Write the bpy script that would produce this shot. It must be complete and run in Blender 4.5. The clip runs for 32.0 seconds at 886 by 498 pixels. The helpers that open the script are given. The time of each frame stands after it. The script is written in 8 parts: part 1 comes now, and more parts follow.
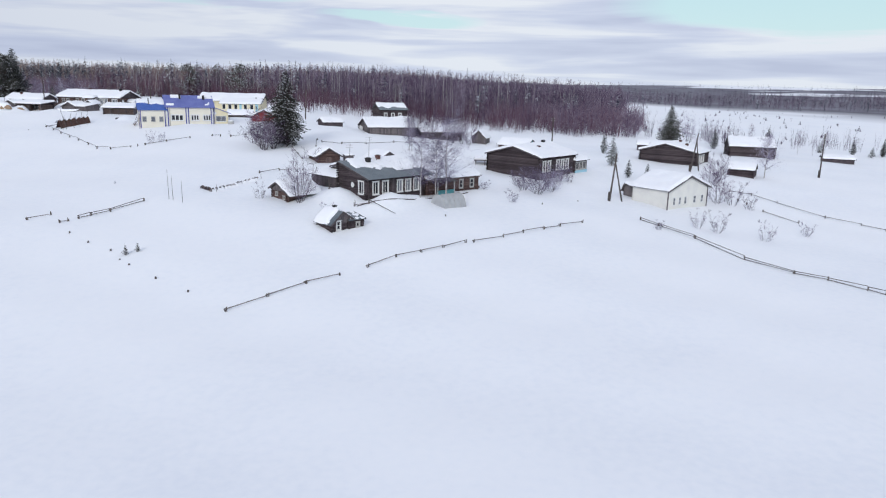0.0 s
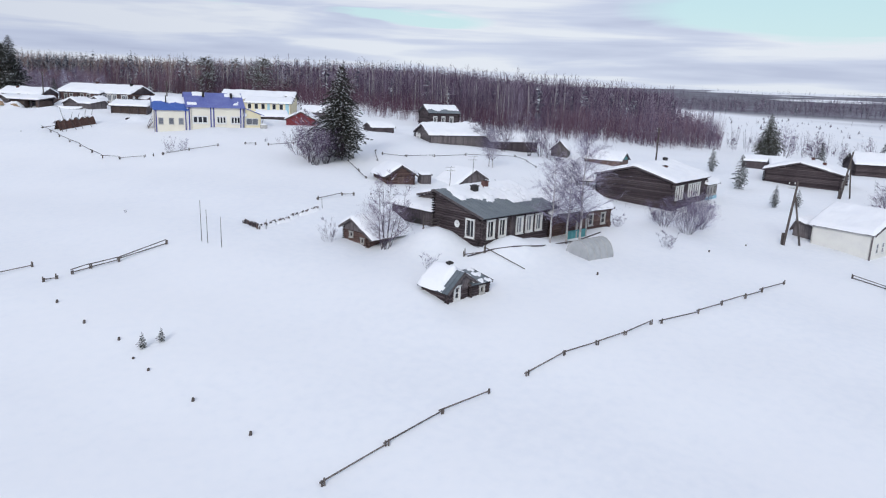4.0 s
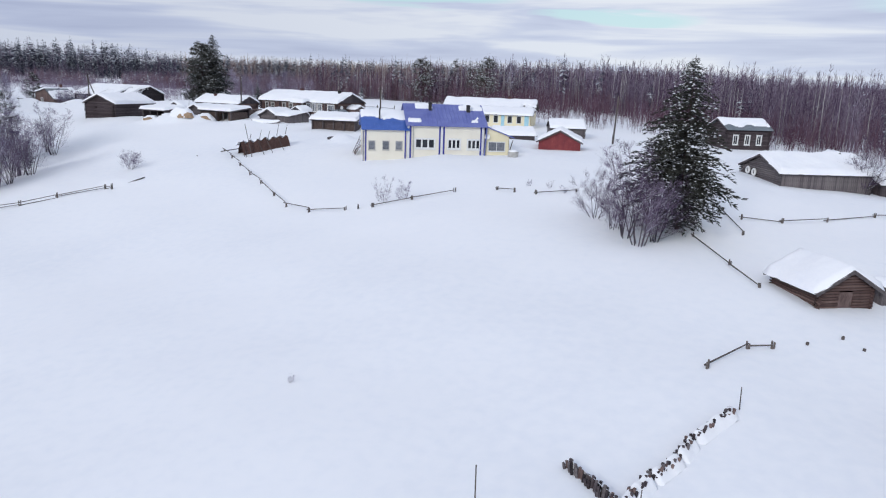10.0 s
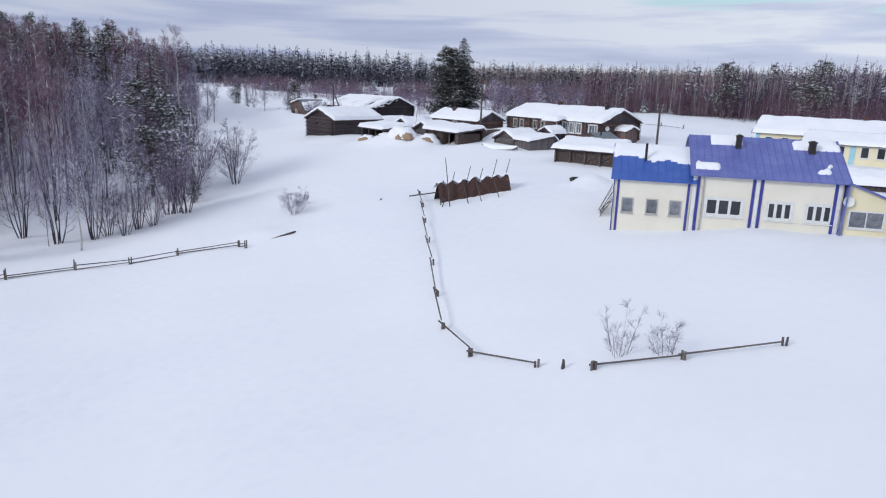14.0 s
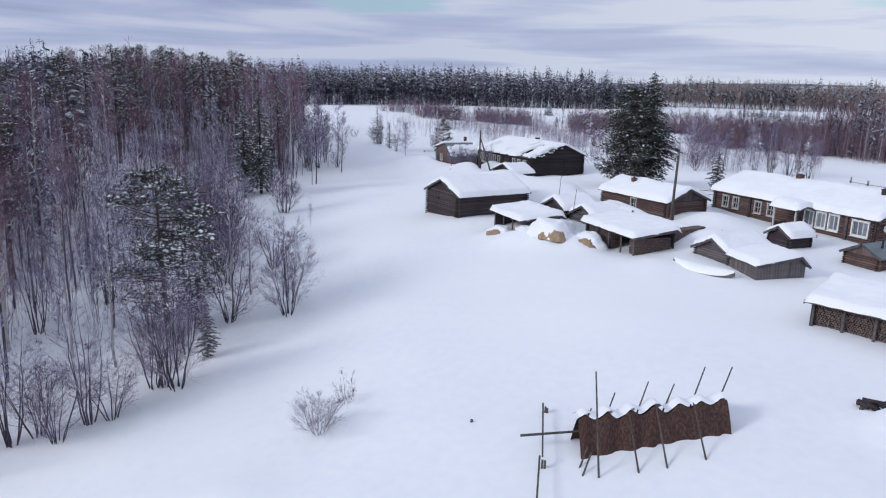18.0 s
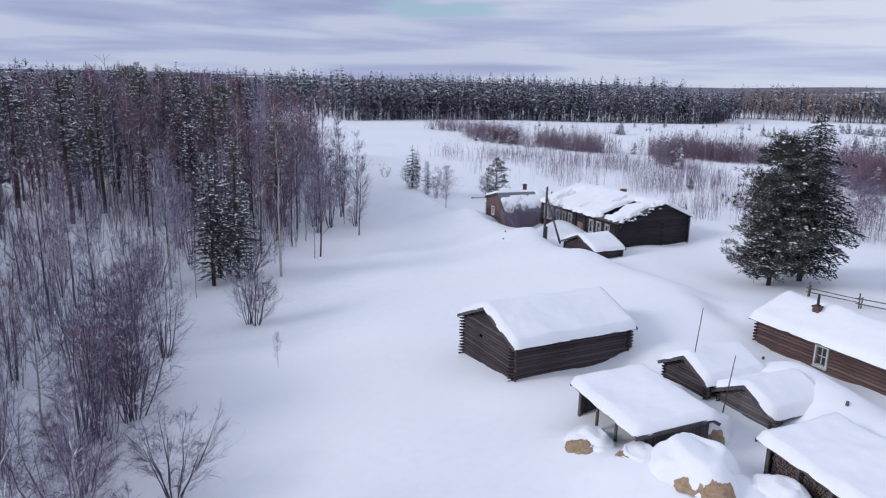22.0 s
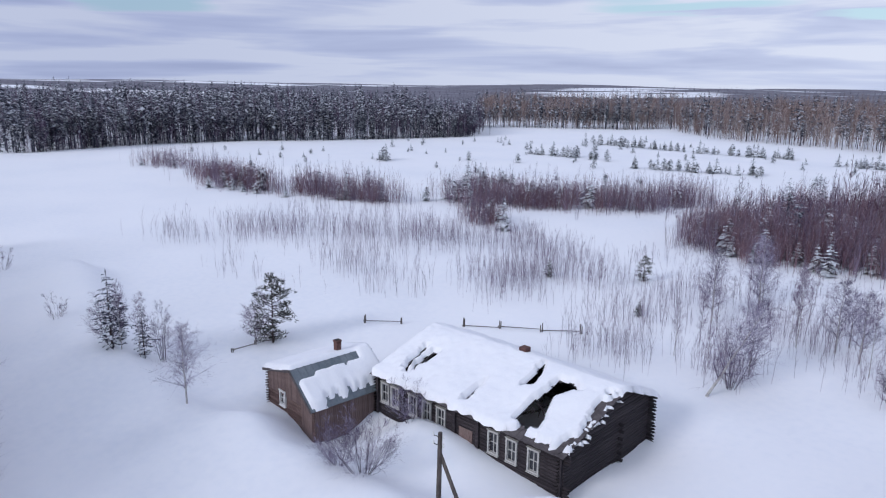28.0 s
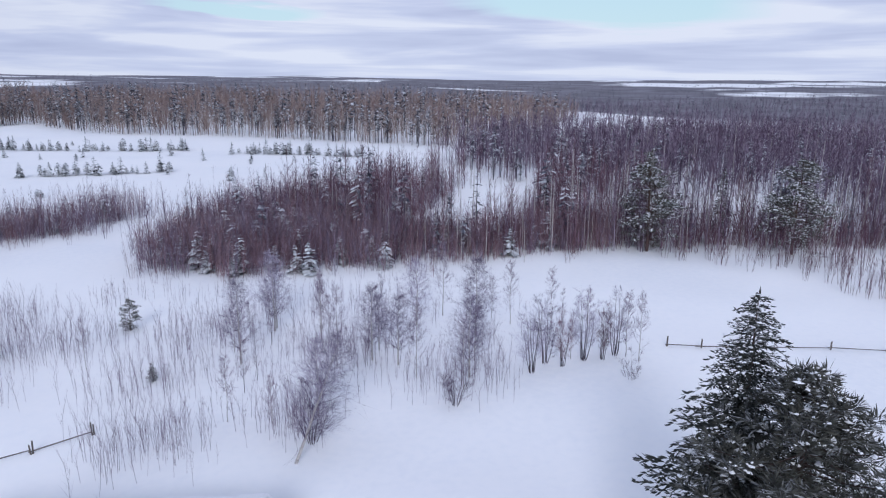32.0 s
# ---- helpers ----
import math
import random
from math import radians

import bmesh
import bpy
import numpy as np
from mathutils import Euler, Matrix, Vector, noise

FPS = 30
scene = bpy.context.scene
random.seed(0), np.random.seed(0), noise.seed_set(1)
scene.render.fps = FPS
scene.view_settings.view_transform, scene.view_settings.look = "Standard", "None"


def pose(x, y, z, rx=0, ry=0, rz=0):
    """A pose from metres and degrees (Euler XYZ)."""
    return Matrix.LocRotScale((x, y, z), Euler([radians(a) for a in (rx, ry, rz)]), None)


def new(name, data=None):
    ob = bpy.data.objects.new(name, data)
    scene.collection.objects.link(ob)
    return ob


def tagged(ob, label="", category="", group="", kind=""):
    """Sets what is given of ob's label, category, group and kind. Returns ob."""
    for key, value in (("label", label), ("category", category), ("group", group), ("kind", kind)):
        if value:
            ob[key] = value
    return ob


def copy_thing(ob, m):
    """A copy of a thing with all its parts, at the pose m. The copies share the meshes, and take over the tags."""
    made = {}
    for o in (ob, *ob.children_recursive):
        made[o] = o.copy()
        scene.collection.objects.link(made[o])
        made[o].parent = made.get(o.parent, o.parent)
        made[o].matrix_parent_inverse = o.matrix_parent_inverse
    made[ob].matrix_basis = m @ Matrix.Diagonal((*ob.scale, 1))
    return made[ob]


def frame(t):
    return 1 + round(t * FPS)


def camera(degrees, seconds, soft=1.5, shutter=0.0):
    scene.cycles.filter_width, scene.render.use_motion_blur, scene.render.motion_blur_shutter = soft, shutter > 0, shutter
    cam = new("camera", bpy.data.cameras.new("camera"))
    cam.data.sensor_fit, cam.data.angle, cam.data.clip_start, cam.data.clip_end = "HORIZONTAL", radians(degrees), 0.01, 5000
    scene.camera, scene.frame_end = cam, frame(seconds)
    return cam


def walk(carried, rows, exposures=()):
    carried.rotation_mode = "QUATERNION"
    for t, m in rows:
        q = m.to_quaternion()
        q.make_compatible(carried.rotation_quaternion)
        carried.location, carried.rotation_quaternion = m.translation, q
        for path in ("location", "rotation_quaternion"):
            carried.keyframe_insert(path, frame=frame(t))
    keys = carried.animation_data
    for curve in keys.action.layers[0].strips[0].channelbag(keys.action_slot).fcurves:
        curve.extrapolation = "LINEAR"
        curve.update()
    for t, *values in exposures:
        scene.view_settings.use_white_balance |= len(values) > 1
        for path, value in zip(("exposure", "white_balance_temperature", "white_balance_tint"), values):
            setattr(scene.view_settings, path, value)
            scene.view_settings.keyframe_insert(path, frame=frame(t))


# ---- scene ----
cam = camera(64.8, 32.0, soft=1.15)
METRES, EYE, TILT, LEAN, TURN = 240.0, 17.0, -1.0, -1.0, 0.0
ROWS = [
    (0.0, 0.0, 0.0, 0.0, 0.08, -12.06, -0.37),
    (0.5, -0.0026, 0.0151, 0.0002, 0.13, -12.06, -0.48),
    (1.0, -0.0059, 0.0305, 0.0006, 0.17, -12.04, -0.63),
    (1.5, -0.0107, 0.0454, 0.0008, 0.23, -12.02, -0.76),
    (2.0, -0.0168, 0.0595, 0.001, 0.29, -12.0, -0.87),
    (2.5, -0.0239, 0.0727, 0.0012, 0.38, -12.0, -0.99),
    (4.5, -0.0617, 0.1184, 0.0017, 0.76, -12.14, -1.43),
    (5.0, -0.0724, 0.1297, 0.0019, 0.86, -12.21, -1.51),
    (5.5, -0.0827, 0.1421, 0.0021, 0.92, -12.24, -1.5),
    (6.0, -0.0919, 0.1556, 0.0026, 1.15, -12.26, -1.41),
    (6.5, -0.0993, 0.17, 0.0031, 2.57, -12.26, -1.33),
    (7.0, -0.105, 0.185, 0.0036, 4.07, -12.3, -1.32),
    (7.5, -0.1093, 0.2002, 0.0041, 5.71, -12.31, -1.27),
    (8.0, -0.1126, 0.216, 0.0045, 7.84, -12.33, -1.25),
    (8.5, -0.1153, 0.232, 0.0048, 10.08, -12.32, -1.25),
    (9.0, -0.1177, 0.2483, 0.0052, 11.92, -12.31, -1.2),
    (9.5, -0.1205, 0.2646, 0.0057, 13.72, -12.27, -1.22),
    (10.0, -0.1235, 0.281, 0.006, 16.44, -12.25, -1.27),
    (10.5, -0.1268, 0.2975, 0.0066, 20.09, -12.27, -1.3),
    (11.0, -0.1306, 0.3141, 0.007, 24.8, -12.3, -1.37),
    (11.5, -0.1348, 0.3309, 0.0071, 28.08, -12.27, -1.43),
    (12.0, -0.1401, 0.3477, 0.0076, 30.01, -12.28, -1.47),
    (12.5, -0.1463, 0.3643, 0.008, 32.19, -12.29, -1.52),
    (13.0, -0.1529, 0.3805, 0.0086, 34.51, -12.29, -1.58),
    (13.5, -0.1601, 0.3965, 0.0095, 37.36, -12.28, -1.66),
    (14.0, -0.1679, 0.412, 0.0115, 39.53, -12.25, -1.69),
    (14.5, -0.1763, 0.4271, 0.0139, 41.71, -12.22, -1.72),
    (16.5, -0.2155, 0.4817, 0.0264, 49.29, -12.05, -1.75),
    (17.0, -0.2266, 0.494, 0.0298, 51.35, -12.02, -1.8),
    (17.5, -0.238, 0.5059, 0.0332, 52.73, -11.98, -1.81),
    (18.0, -0.2498, 0.5172, 0.0366, 54.38, -11.94, -1.83),
    (18.5, -0.2617, 0.5281, 0.0401, 56.26, -11.92, -1.83),
    (19.0, -0.2739, 0.5386, 0.0437, 58.12, -11.91, -1.83),
    (19.5, -0.2869, 0.5489, 0.0469, 59.11, -11.89, -1.82),
    (20.0, -0.3002, 0.5587, 0.0502, 59.41, -11.85, -1.78),
    (20.5, -0.3137, 0.5685, 0.0529, 59.46, -11.8, -1.74),
    (21.0, -0.3275, 0.578, 0.0538, 59.39, -11.78, -1.72),
    (21.5, -0.3421, 0.5876, 0.0544, 59.28, -11.77, -1.71),
    (22.0, -0.3572, 0.5968, 0.0551, 59.06, -11.75, -1.67),
    (22.5, -0.3724, 0.6056, 0.0555, 59.0, -11.73, -1.68),
    (23.0, -0.3874, 0.6143, 0.0559, 58.75, -11.7, -1.62),
    (23.5, -0.4024, 0.6226, 0.0562, 58.45, -11.68, -1.6),
    (24.0, -0.4175, 0.6308, 0.0565, 58.37, -11.65, -1.55),
    (24.5, -0.4326, 0.6394, 0.0569, 57.98, -11.61, -1.5),
    (26.5, -0.4887, 0.6736, 0.0672, 51.0, -11.48, -1.3),
    (27.0, -0.5029, 0.6829, 0.0748, 47.62, -11.49, -1.09),
    (27.5, -0.5159, 0.6911, 0.0799, 43.29, -11.47, -0.85),
    (28.0, -0.5287, 0.6995, 0.0834, 36.9, -11.5, -0.52),
    (28.5, -0.5401, 0.707, 0.0864, 30.4, -11.57, -0.23),
    (29.0, -0.5501, 0.7138, 0.0884, 24.14, -11.68, 0.03),
    (29.5, -0.559, 0.7201, 0.0893, 18.29, -11.8, 0.19),
    (30.0, -0.5664, 0.726, 0.0898, 12.72, -11.94, 0.38),
    (30.5, -0.5723, 0.7313, 0.0901, 6.78, -12.11, 0.49),
    (31.0, -0.5767, 0.7359, 0.0902, 0.49, -12.28, 0.63),
    (31.5, -0.5802, 0.7398, 0.09, -5.95, -12.48, 0.69),
    (32.0, -0.5828, 0.7436, 0.09, -12.32, -12.7, 0.8),
]
walk(cam, [(t, pose(0, 0, EYE, TILT, LEAN, TURN) @ pose(METRES * x, METRES * y, METRES * z, 90 + pitch, roll, yaw)) for t, x, y, z, yaw, pitch, roll in ROWS], [(0, 0.05, 6240, 7), (12, 0.03, 6180, 8), (19, 0.0, 6040, 10), (24, -0.01, 5940, 12), (32, -0.02, 5860, 12)])

# ---- sky and light ----
world = bpy.data.worlds.new("winter_sky")
scene.world = world
world.use_nodes = True
wn, wl = world.node_tree.nodes, world.node_tree.links
wn.clear()


def wnode(kind, **kw):
    n = wn.new(kind)
    for k, v in kw.items():
        n.inputs[k].default_value = v
    return n


SUN_EL, SUN_ROT = radians(26), radians(196)
sky = wn.new("ShaderNodeTexSky")
sky.sky_type, sky.sun_disc, sky.sun_elevation, sky.sun_rotation = "NISHITA", False, SUN_EL, SUN_ROT
sky.air_density, sky.dust_density = 1.0, 0.6
coord = wn.new("ShaderNodeTexCoord")
sep = wn.new("ShaderNodeSeparateXYZ")
wl.new(coord.outputs["Generated"], sep.inputs[0])


def wmath(op, a, b=None, clamp=False):
    n = wn.new("ShaderNodeMath")
    n.operation, n.use_clamp = op, clamp
    for i, v in enumerate((a, b)):
        if v is None:
            continue
        if isinstance(v, (int, float)):
            n.inputs[i].default_value = v
        else:
            wl.new(v, n.inputs[i])
    return n.outputs[0]


# a flat cloud deck: the direction divided by its height
height = wmath("MAXIMUM", sep.outputs["Z"], 0.0)
below = wmath("ADD", height, 0.10)
cx, cy = wmath("DIVIDE", sep.outputs["X"], below), wmath("DIVIDE", sep.outputs["Y"], below)
deck = wn.new("ShaderNodeCombineXYZ")
wl.new(cx, deck.inputs[0]), wl.new(cy, deck.inputs[1])
small = wnode("ShaderNodeTexNoise", Scale=0.62, Detail=3.0, Roughness=0.42, Distortion=0.25)
wl.new(deck.outputs[0], small.inputs["Vector"])


def wramp(fac, *stops):
    n = wn.new("ShaderNodeValToRGB")
    wl.new(fac, n.inputs[0])
    el = n.color_ramp.elements
    for i, (p, c) in enumerate(stops):
        e = el[i] if i < 2 else el.new(p)
        e.position, e.color = p, (*c, 1)
    return n.outputs[0]


# long flat streaks of cloud: bearing along x, height along y
bearing = wmath("ARCTAN2", sep.outputs["X"], sep.outputs["Y"])
flat = wn.new("ShaderNodeCombineXYZ")
wl.new(wmath("MULTIPLY", bearing, 2.6), flat.inputs[0]), wl.new(wmath("MULTIPLY", wmath("POWER", height, 0.8), 22.0), flat.inputs[1])
streak = wnode("ShaderNodeTexNoise", Scale=1.0, Detail=5.0, Roughness=0.5, Distortion=0.35)
wl.new(flat.outputs[0], streak.inputs["Vector"])
cloud = wmath("ADD", wmath("MULTIPLY", streak.outputs[0], 0.72), wmath("MULTIPLY", small.outputs[0], 0.28))
grey = wramp(cloud, (0.37, (0.52, 0.56, 0.74)), (0.47, (0.69, 0.73, 0.89)), (0.545, (0.94, 0.95, 1.0)))
# rifts of clear sky: bearing, height, half widths
wob = wmath("MULTIPLY", wmath("SUBTRACT", streak.outputs[0], 0.5), 0.09)
gap = None
for b0, h0, wb, wh in ((0.43, 0.104, 0.22, 0.034), (-1.035, 0.098, 0.10, 0.013), (-0.06, 0.090, 0.12, 0.010), (-0.32, 0.110, 0.14, 0.014), (2.4, 0.45, 0.7, 0.2), (-2.2, 0.5, 0.8, 0.2)):
    u_ = wmath("DIVIDE", wmath("SUBTRACT", bearing, b0), wb)
    v_ = wmath("DIVIDE", wmath("SUBTRACT", wmath("ADD", height, wob), h0), wh)
    one = wmath("SUBTRACT", 1.0, wmath("ADD", wmath("MULTIPLY", u_, u_), wmath("MULTIPLY", v_, v_)), True)
    gap = one if gap is None else wmath("MAXIMUM", gap, one)
gap = wmath("MULTIPLY", gap, 1.6, True)
sky_part = wn.new("ShaderNodeMix")
sky_part.data_type, sky_part.blend_type, sky_part.inputs[0].default_value = "RGBA", "MIX", 0.72
scaled = wn.new("ShaderNodeMix")
scaled.data_type, scaled.blend_type, scaled.inputs[0].default_value = "RGBA", "MULTIPLY", 1.0
scaled.inputs[7].default_value = (0.1, 0.1, 0.1, 1)
wl.new(sky.outputs[0], scaled.inputs[6])
wl.new(scaled.outputs[2], sky_part.inputs[6])
sky_part.inputs[7].default_value = (0.72, 0.97, 0.99, 1)
mixed = wn.new("ShaderNodeMix")
mixed.data_type = "RGBA"
wl.new(gap, mixed.inputs[0]), wl.new(grey, mixed.inputs[6]), wl.new(sky_part.outputs[2], mixed.inputs[7])
# pale veil near the horizon
veil = wmath("SUBTRACT", 1.0, wmath("MULTIPLY", height, 6.0), True)
hazy = wn.new("ShaderNodeMix")
hazy.data_type = "RGBA"
hazy.inputs[7].default_value = (0.84, 0.88, 0.98, 1)
wl.new(wmath("MULTIPLY", veil, 0.32), hazy.inputs[0]), wl.new(mixed.outputs[2], hazy.inputs[6])
# thicker cloud towards the west
west = wn.new("ShaderNodeMapRange")
west.inputs["From Min"].default_value, west.inputs["From Max"].default_value = -0.05, -1.05
wl.new(bearing, west.inputs["Value"])
thick = wn.new("ShaderNodeMix")
thick.data_type, thick.blend_type = "RGBA", "MULTIPLY"
thick.inputs[7].default_value = (0.70, 0.72, 0.80, 1)
wl.new(west.outputs[0], thick.inputs[0]), wl.new(hazy.outputs[2], thick.inputs[6])
back = wnode("ShaderNodeBackground", Strength=0.84)
wl.new(thick.outputs[2], back.inputs[0])
wout = wn.new("ShaderNodeOutputWorld")
wl.new(back.outputs[0], wout.inputs[0])

sun = new("sun", bpy.data.lights.new("sun", "SUN"))
sun.data.energy, sun.data.angle, sun.data.color = 1.6, radians(16), (1.0, 0.94, 0.87)
sun.matrix_world = pose(0, 0, 200, 90 - math.degrees(SUN_EL), 0, 180 - math.degrees(SUN_ROT))


# ---- materials ----
def material(name, stops, scale=4.0, rough=0.8, metal=0.0, bump=0.3, fine=40.0, stretch=(1, 1, 1), space="Object", vary=0.0, detail=4.0, spec=0.3, island=0.0):
    """A noise of two scales over a ramp of colours, with relief; vary shifts the tone from object to object, island from twig to twig."""
    m = bpy.data.materials.new(name)
    m.use_nodes = True
    nodes, links = m.node_tree.nodes, m.node_tree.links
    b = nodes["Principled BSDF"]
    b.inputs["Roughness"].default_value, b.inputs["Metallic"].default_value = rough, metal
    b.inputs["Specular IOR Level"].default_value = spec
    tc = nodes.new("ShaderNodeTexCoord")
    if space == "World":
        geo = nodes.new("ShaderNodeNewGeometry")
        src = geo.outputs["Position"]
    else:
        src = tc.outputs[space]
    mp = nodes.new("ShaderNodeMapping")
    mp.inputs["Scale"].default_value = stretch
    links.new(src, mp.inputs[0])
    n1 = nodes.new("ShaderNodeTexNoise")
    n1.inputs["Scale"].default_value, n1.inputs["Detail"].default_value = scale, detail
    n2 = nodes.new("ShaderNodeTexNoise")
    n2.inputs["Scale"].default_value, n2.inputs["Detail"].default_value = fine, 3.0
    for n in (n1, n2):
        links.new(mp.outputs[0], n.inputs["Vector"])
    mix = nodes.new("ShaderNodeMath")
    mix.operation = "MULTIPLY_ADD"
    links.new(n2.outputs[0], mix.inputs[0])
    mix.inputs[1].default_value = 0.4
    half = nodes.new("ShaderNodeMath")
    half.operation = "MULTIPLY"
    half.inputs[1].default_value = 0.6
    links.new(n1.outputs[0], half.inputs[0])
    links.new(half.outputs[0], mix.inputs[2])
    fac = mix.outputs[0]
    if vary:
        info = nodes.new("ShaderNodeObjectInfo")
        add = nodes.new("ShaderNodeMath")
        add.operation = "MULTIPLY_ADD"
        links.new(info.outputs["Random"], add.inputs[0])
        add.inputs[1].default_value = vary
        off = nodes.new("ShaderNodeMath")
        off.operation = "SUBTRACT"
        off.inputs[1].default_value = vary / 2
        links.new(fac, off.inputs[0]), links.new(off.outputs[0], add.inputs[2])
        fac = add.outputs[0]
    if island:
        geom = nodes.new("ShaderNodeNewGeometry")
        twig = nodes.new("ShaderNodeMath")
        twig.operation = "MULTIPLY_ADD"
        links.new(geom.outputs["Random Per Island"], twig.inputs[0])
        twig.inputs[1].default_value = island
        less = nodes.new("ShaderNodeMath")
        less.operation = "SUBTRACT"
        less.inputs[1].default_value = island / 2
        links.new(fac, less.inputs[0]), links.new(less.outputs[0], twig.inputs[2])
        fac = twig.outputs[0]
    ramp = nodes.new("ShaderNodeValToRGB")
    links.new(fac, ramp.inputs[0])
    el = ramp.color_ramp.elements
    for i, c in enumerate(stops):
        p = 0.3 + 0.4 * i / (len(stops) - 1)
        e = el[i] if i < 2 else el.new(p)
        e.position, e.color = p, (*c, 1)
    links.new(ramp.outputs[0], b.inputs["Base Color"])
    if bump:
        bp = nodes.new("ShaderNodeBump")
        bp.inputs["Strength"].default_value, bp.inputs["Distance"].default_value = bump, 0.02
        links.new(n2.outputs[0], bp.inputs["Height"])
        links.new(bp.outputs[0], b.inputs["Normal"])
    return m


def snowed(m, lo=0.45, hi=0.9, most=0.85, patch=1.5, thin=0.42):
    """Snow caught on what faces up, in patches."""
    nodes, links = m.node_tree.nodes, m.node_tree.links
    b = nodes["Principled BSDF"]
    old = b.inputs["Base Color"].links[0].from_socket
    geom, parts = nodes.new("ShaderNodeNewGeometry"), nodes.new("ShaderNodeSeparateXYZ")
    links.new(geom.outputs["Normal"], parts.inputs[0])
    up, spread = nodes.new("ShaderNodeMapRange"), nodes.new("ShaderNodeMapRange")
    up.inputs["From Min"].default_value, up.inputs["From Max"].default_value, up.inputs["To Max"].default_value = lo, hi, most
    links.new(parts.outputs["Z"], up.inputs["Value"])
    tex = nodes.new("ShaderNodeTexNoise")
    tex.inputs["Scale"].default_value, tex.inputs["Detail"].default_value = patch, 3.0
    links.new(nodes.new("ShaderNodeTexCoord").outputs["Object"], tex.inputs["Vector"])
    spread.inputs["From Min"].default_value, spread.inputs["From Max"].default_value = thin, thin + 0.16
    links.new(tex.outputs[0], spread.inputs["Value"])
    both = nodes.new("ShaderNodeMath")
    both.operation = "MULTIPLY"
    links.new(up.outputs[0], both.inputs[0]), links.new(spread.outputs[0], both.inputs[1])
    mix = nodes.new("ShaderNodeMix")
    mix.data_type = "RGBA"
    mix.inputs[7].default_value = (0.78, 0.81, 0.88, 1)
    links.new(both.outputs[0], mix.inputs[0]), links.new(old, mix.inputs[6])
    links.new(mix.outputs[2], b.inputs["Base Color"])
    return m


SNOW = material("snow", [(0.79, 0.81, 0.87), (0.845, 0.855, 0.90), (0.87, 0.873, 0.91)], scale=0.05, fine=1.6, rough=0.75, bump=0.12, space="World", spec=0.2)
SNOW_ROOF = material("roof_snow", [(0.82, 0.83, 0.89), (0.86, 0.865, 0.91), (0.89, 0.89, 0.925)], scale=0.6, fine=6.0, rough=0.7, bump=0.3, space="World", spec=0.2)
FROST = material("snow_on_branch", [(0.70, 0.73, 0.80), (0.82, 0.84, 0.89), (0.88, 0.89, 0.92)], scale=3.0, fine=20, rough=0.8, bump=0.2)
LOG_DARK = material("dark_log", [(0.026, 0.019, 0.023), (0.06, 0.046, 0.052), (0.135, 0.11, 0.117)], scale=2.5, fine=9, stretch=(0.8, 1.6, 1.6), rough=0.9, bump=0.6, vary=0.18)
LOG_BLACK = material("blackened_log", [(0.016, 0.013, 0.017), (0.034, 0.028, 0.033), (0.075, 0.062, 0.068)], scale=2.5, fine=9, stretch=(0.8, 1.6, 1.6), rough=0.92, bump=0.6, vary=0.14)
LOG_BROWN = material("brown_log", [(0.052, 0.032, 0.032), (0.108, 0.068, 0.063), (0.20, 0.138, 0.125)], scale=2.5, fine=9, stretch=(0.8, 1.6, 1.6), rough=0.88, bump=0.6, vary=0.2)
LOG_GREY = material("grey_log", [(0.068, 0.06, 0.068), (0.125, 0.11, 0.117), (0.215, 0.192, 0.197)], scale=2.5, fine=9, stretch=(0.8, 1.6, 1.6), rough=0.9, bump=0.6, vary=0.16)
PLANK_GREY = material("weathered_plank", [(0.065, 0.058, 0.066), (0.125, 0.109, 0.116), (0.20, 0.177, 0.182)], scale=2.0, fine=8, stretch=(1.5, 1.5, 0.6), rough=0.9, bump=0.5, vary=0.2)
PLANK_DARK = material("dark_plank", [(0.033, 0.027, 0.034), (0.066, 0.054, 0.062), (0.118, 0.098, 0.105)], scale=2.0, fine=8, stretch=(1.5, 1.5, 0.6), rough=0.9, bump=0.5, vary=0.18)
PLANK_BROWN = material("brown_plank", [(0.085, 0.057, 0.056), (0.145, 0.10, 0.095), (0.22, 0.16, 0.148)], scale=2.0, fine=8, stretch=(1.5, 1.5, 0.6), rough=0.88, bump=0.5, vary=0.2)
SIDING_WHITE = material("white_siding", [(0.62, 0.61, 0.60), (0.70, 0.69, 0.66), (0.75, 0.74, 0.70)], scale=0.8, fine=18, rough=0.6, bump=0.15)
SIDING_CREAM = material("cream_siding", [(0.66, 0.62, 0.53), (0.74, 0.70, 0.61), (0.78, 0.75, 0.66)], scale=0.5, fine=14, rough=0.55, bump=0.12)
SIDING_YELLOW = material("yellow_siding", [(0.68, 0.61, 0.41), (0.75, 0.68, 0.48), (0.80, 0.74, 0.55)], scale=0.5, fine=14, rough=0.55, bump=0.12)
BLUE_TRIM = material("blue_trim", [(0.035, 0.04, 0.20), (0.05, 0.055, 0.27), (0.07, 0.075, 0.33)], scale=2, fine=12, rough=0.5, bump=0.1)
BLUE_ROOF = material("blue_metal_roof", [(0.035, 0.09, 0.34), (0.05, 0.12, 0.43), (0.08, 0.16, 0.50)], scale=0.7, fine=6, rough=0.35, metal=0.15, bump=0.05)
VIOLET_ROOF = material("violet_blue_metal_roof", [(0.095, 0.115, 0.36), (0.135, 0.16, 0.43), (0.19, 0.22, 0.49)], scale=0.7, fine=6, rough=0.38, metal=0.15, bump=0.05)
PALE_BLUE = material("pale_blue_paint", [(0.26, 0.46, 0.58), (0.33, 0.55, 0.66), (0.40, 0.61, 0.70)], scale=1.5, fine=12, rough=0.6, bump=0.15)
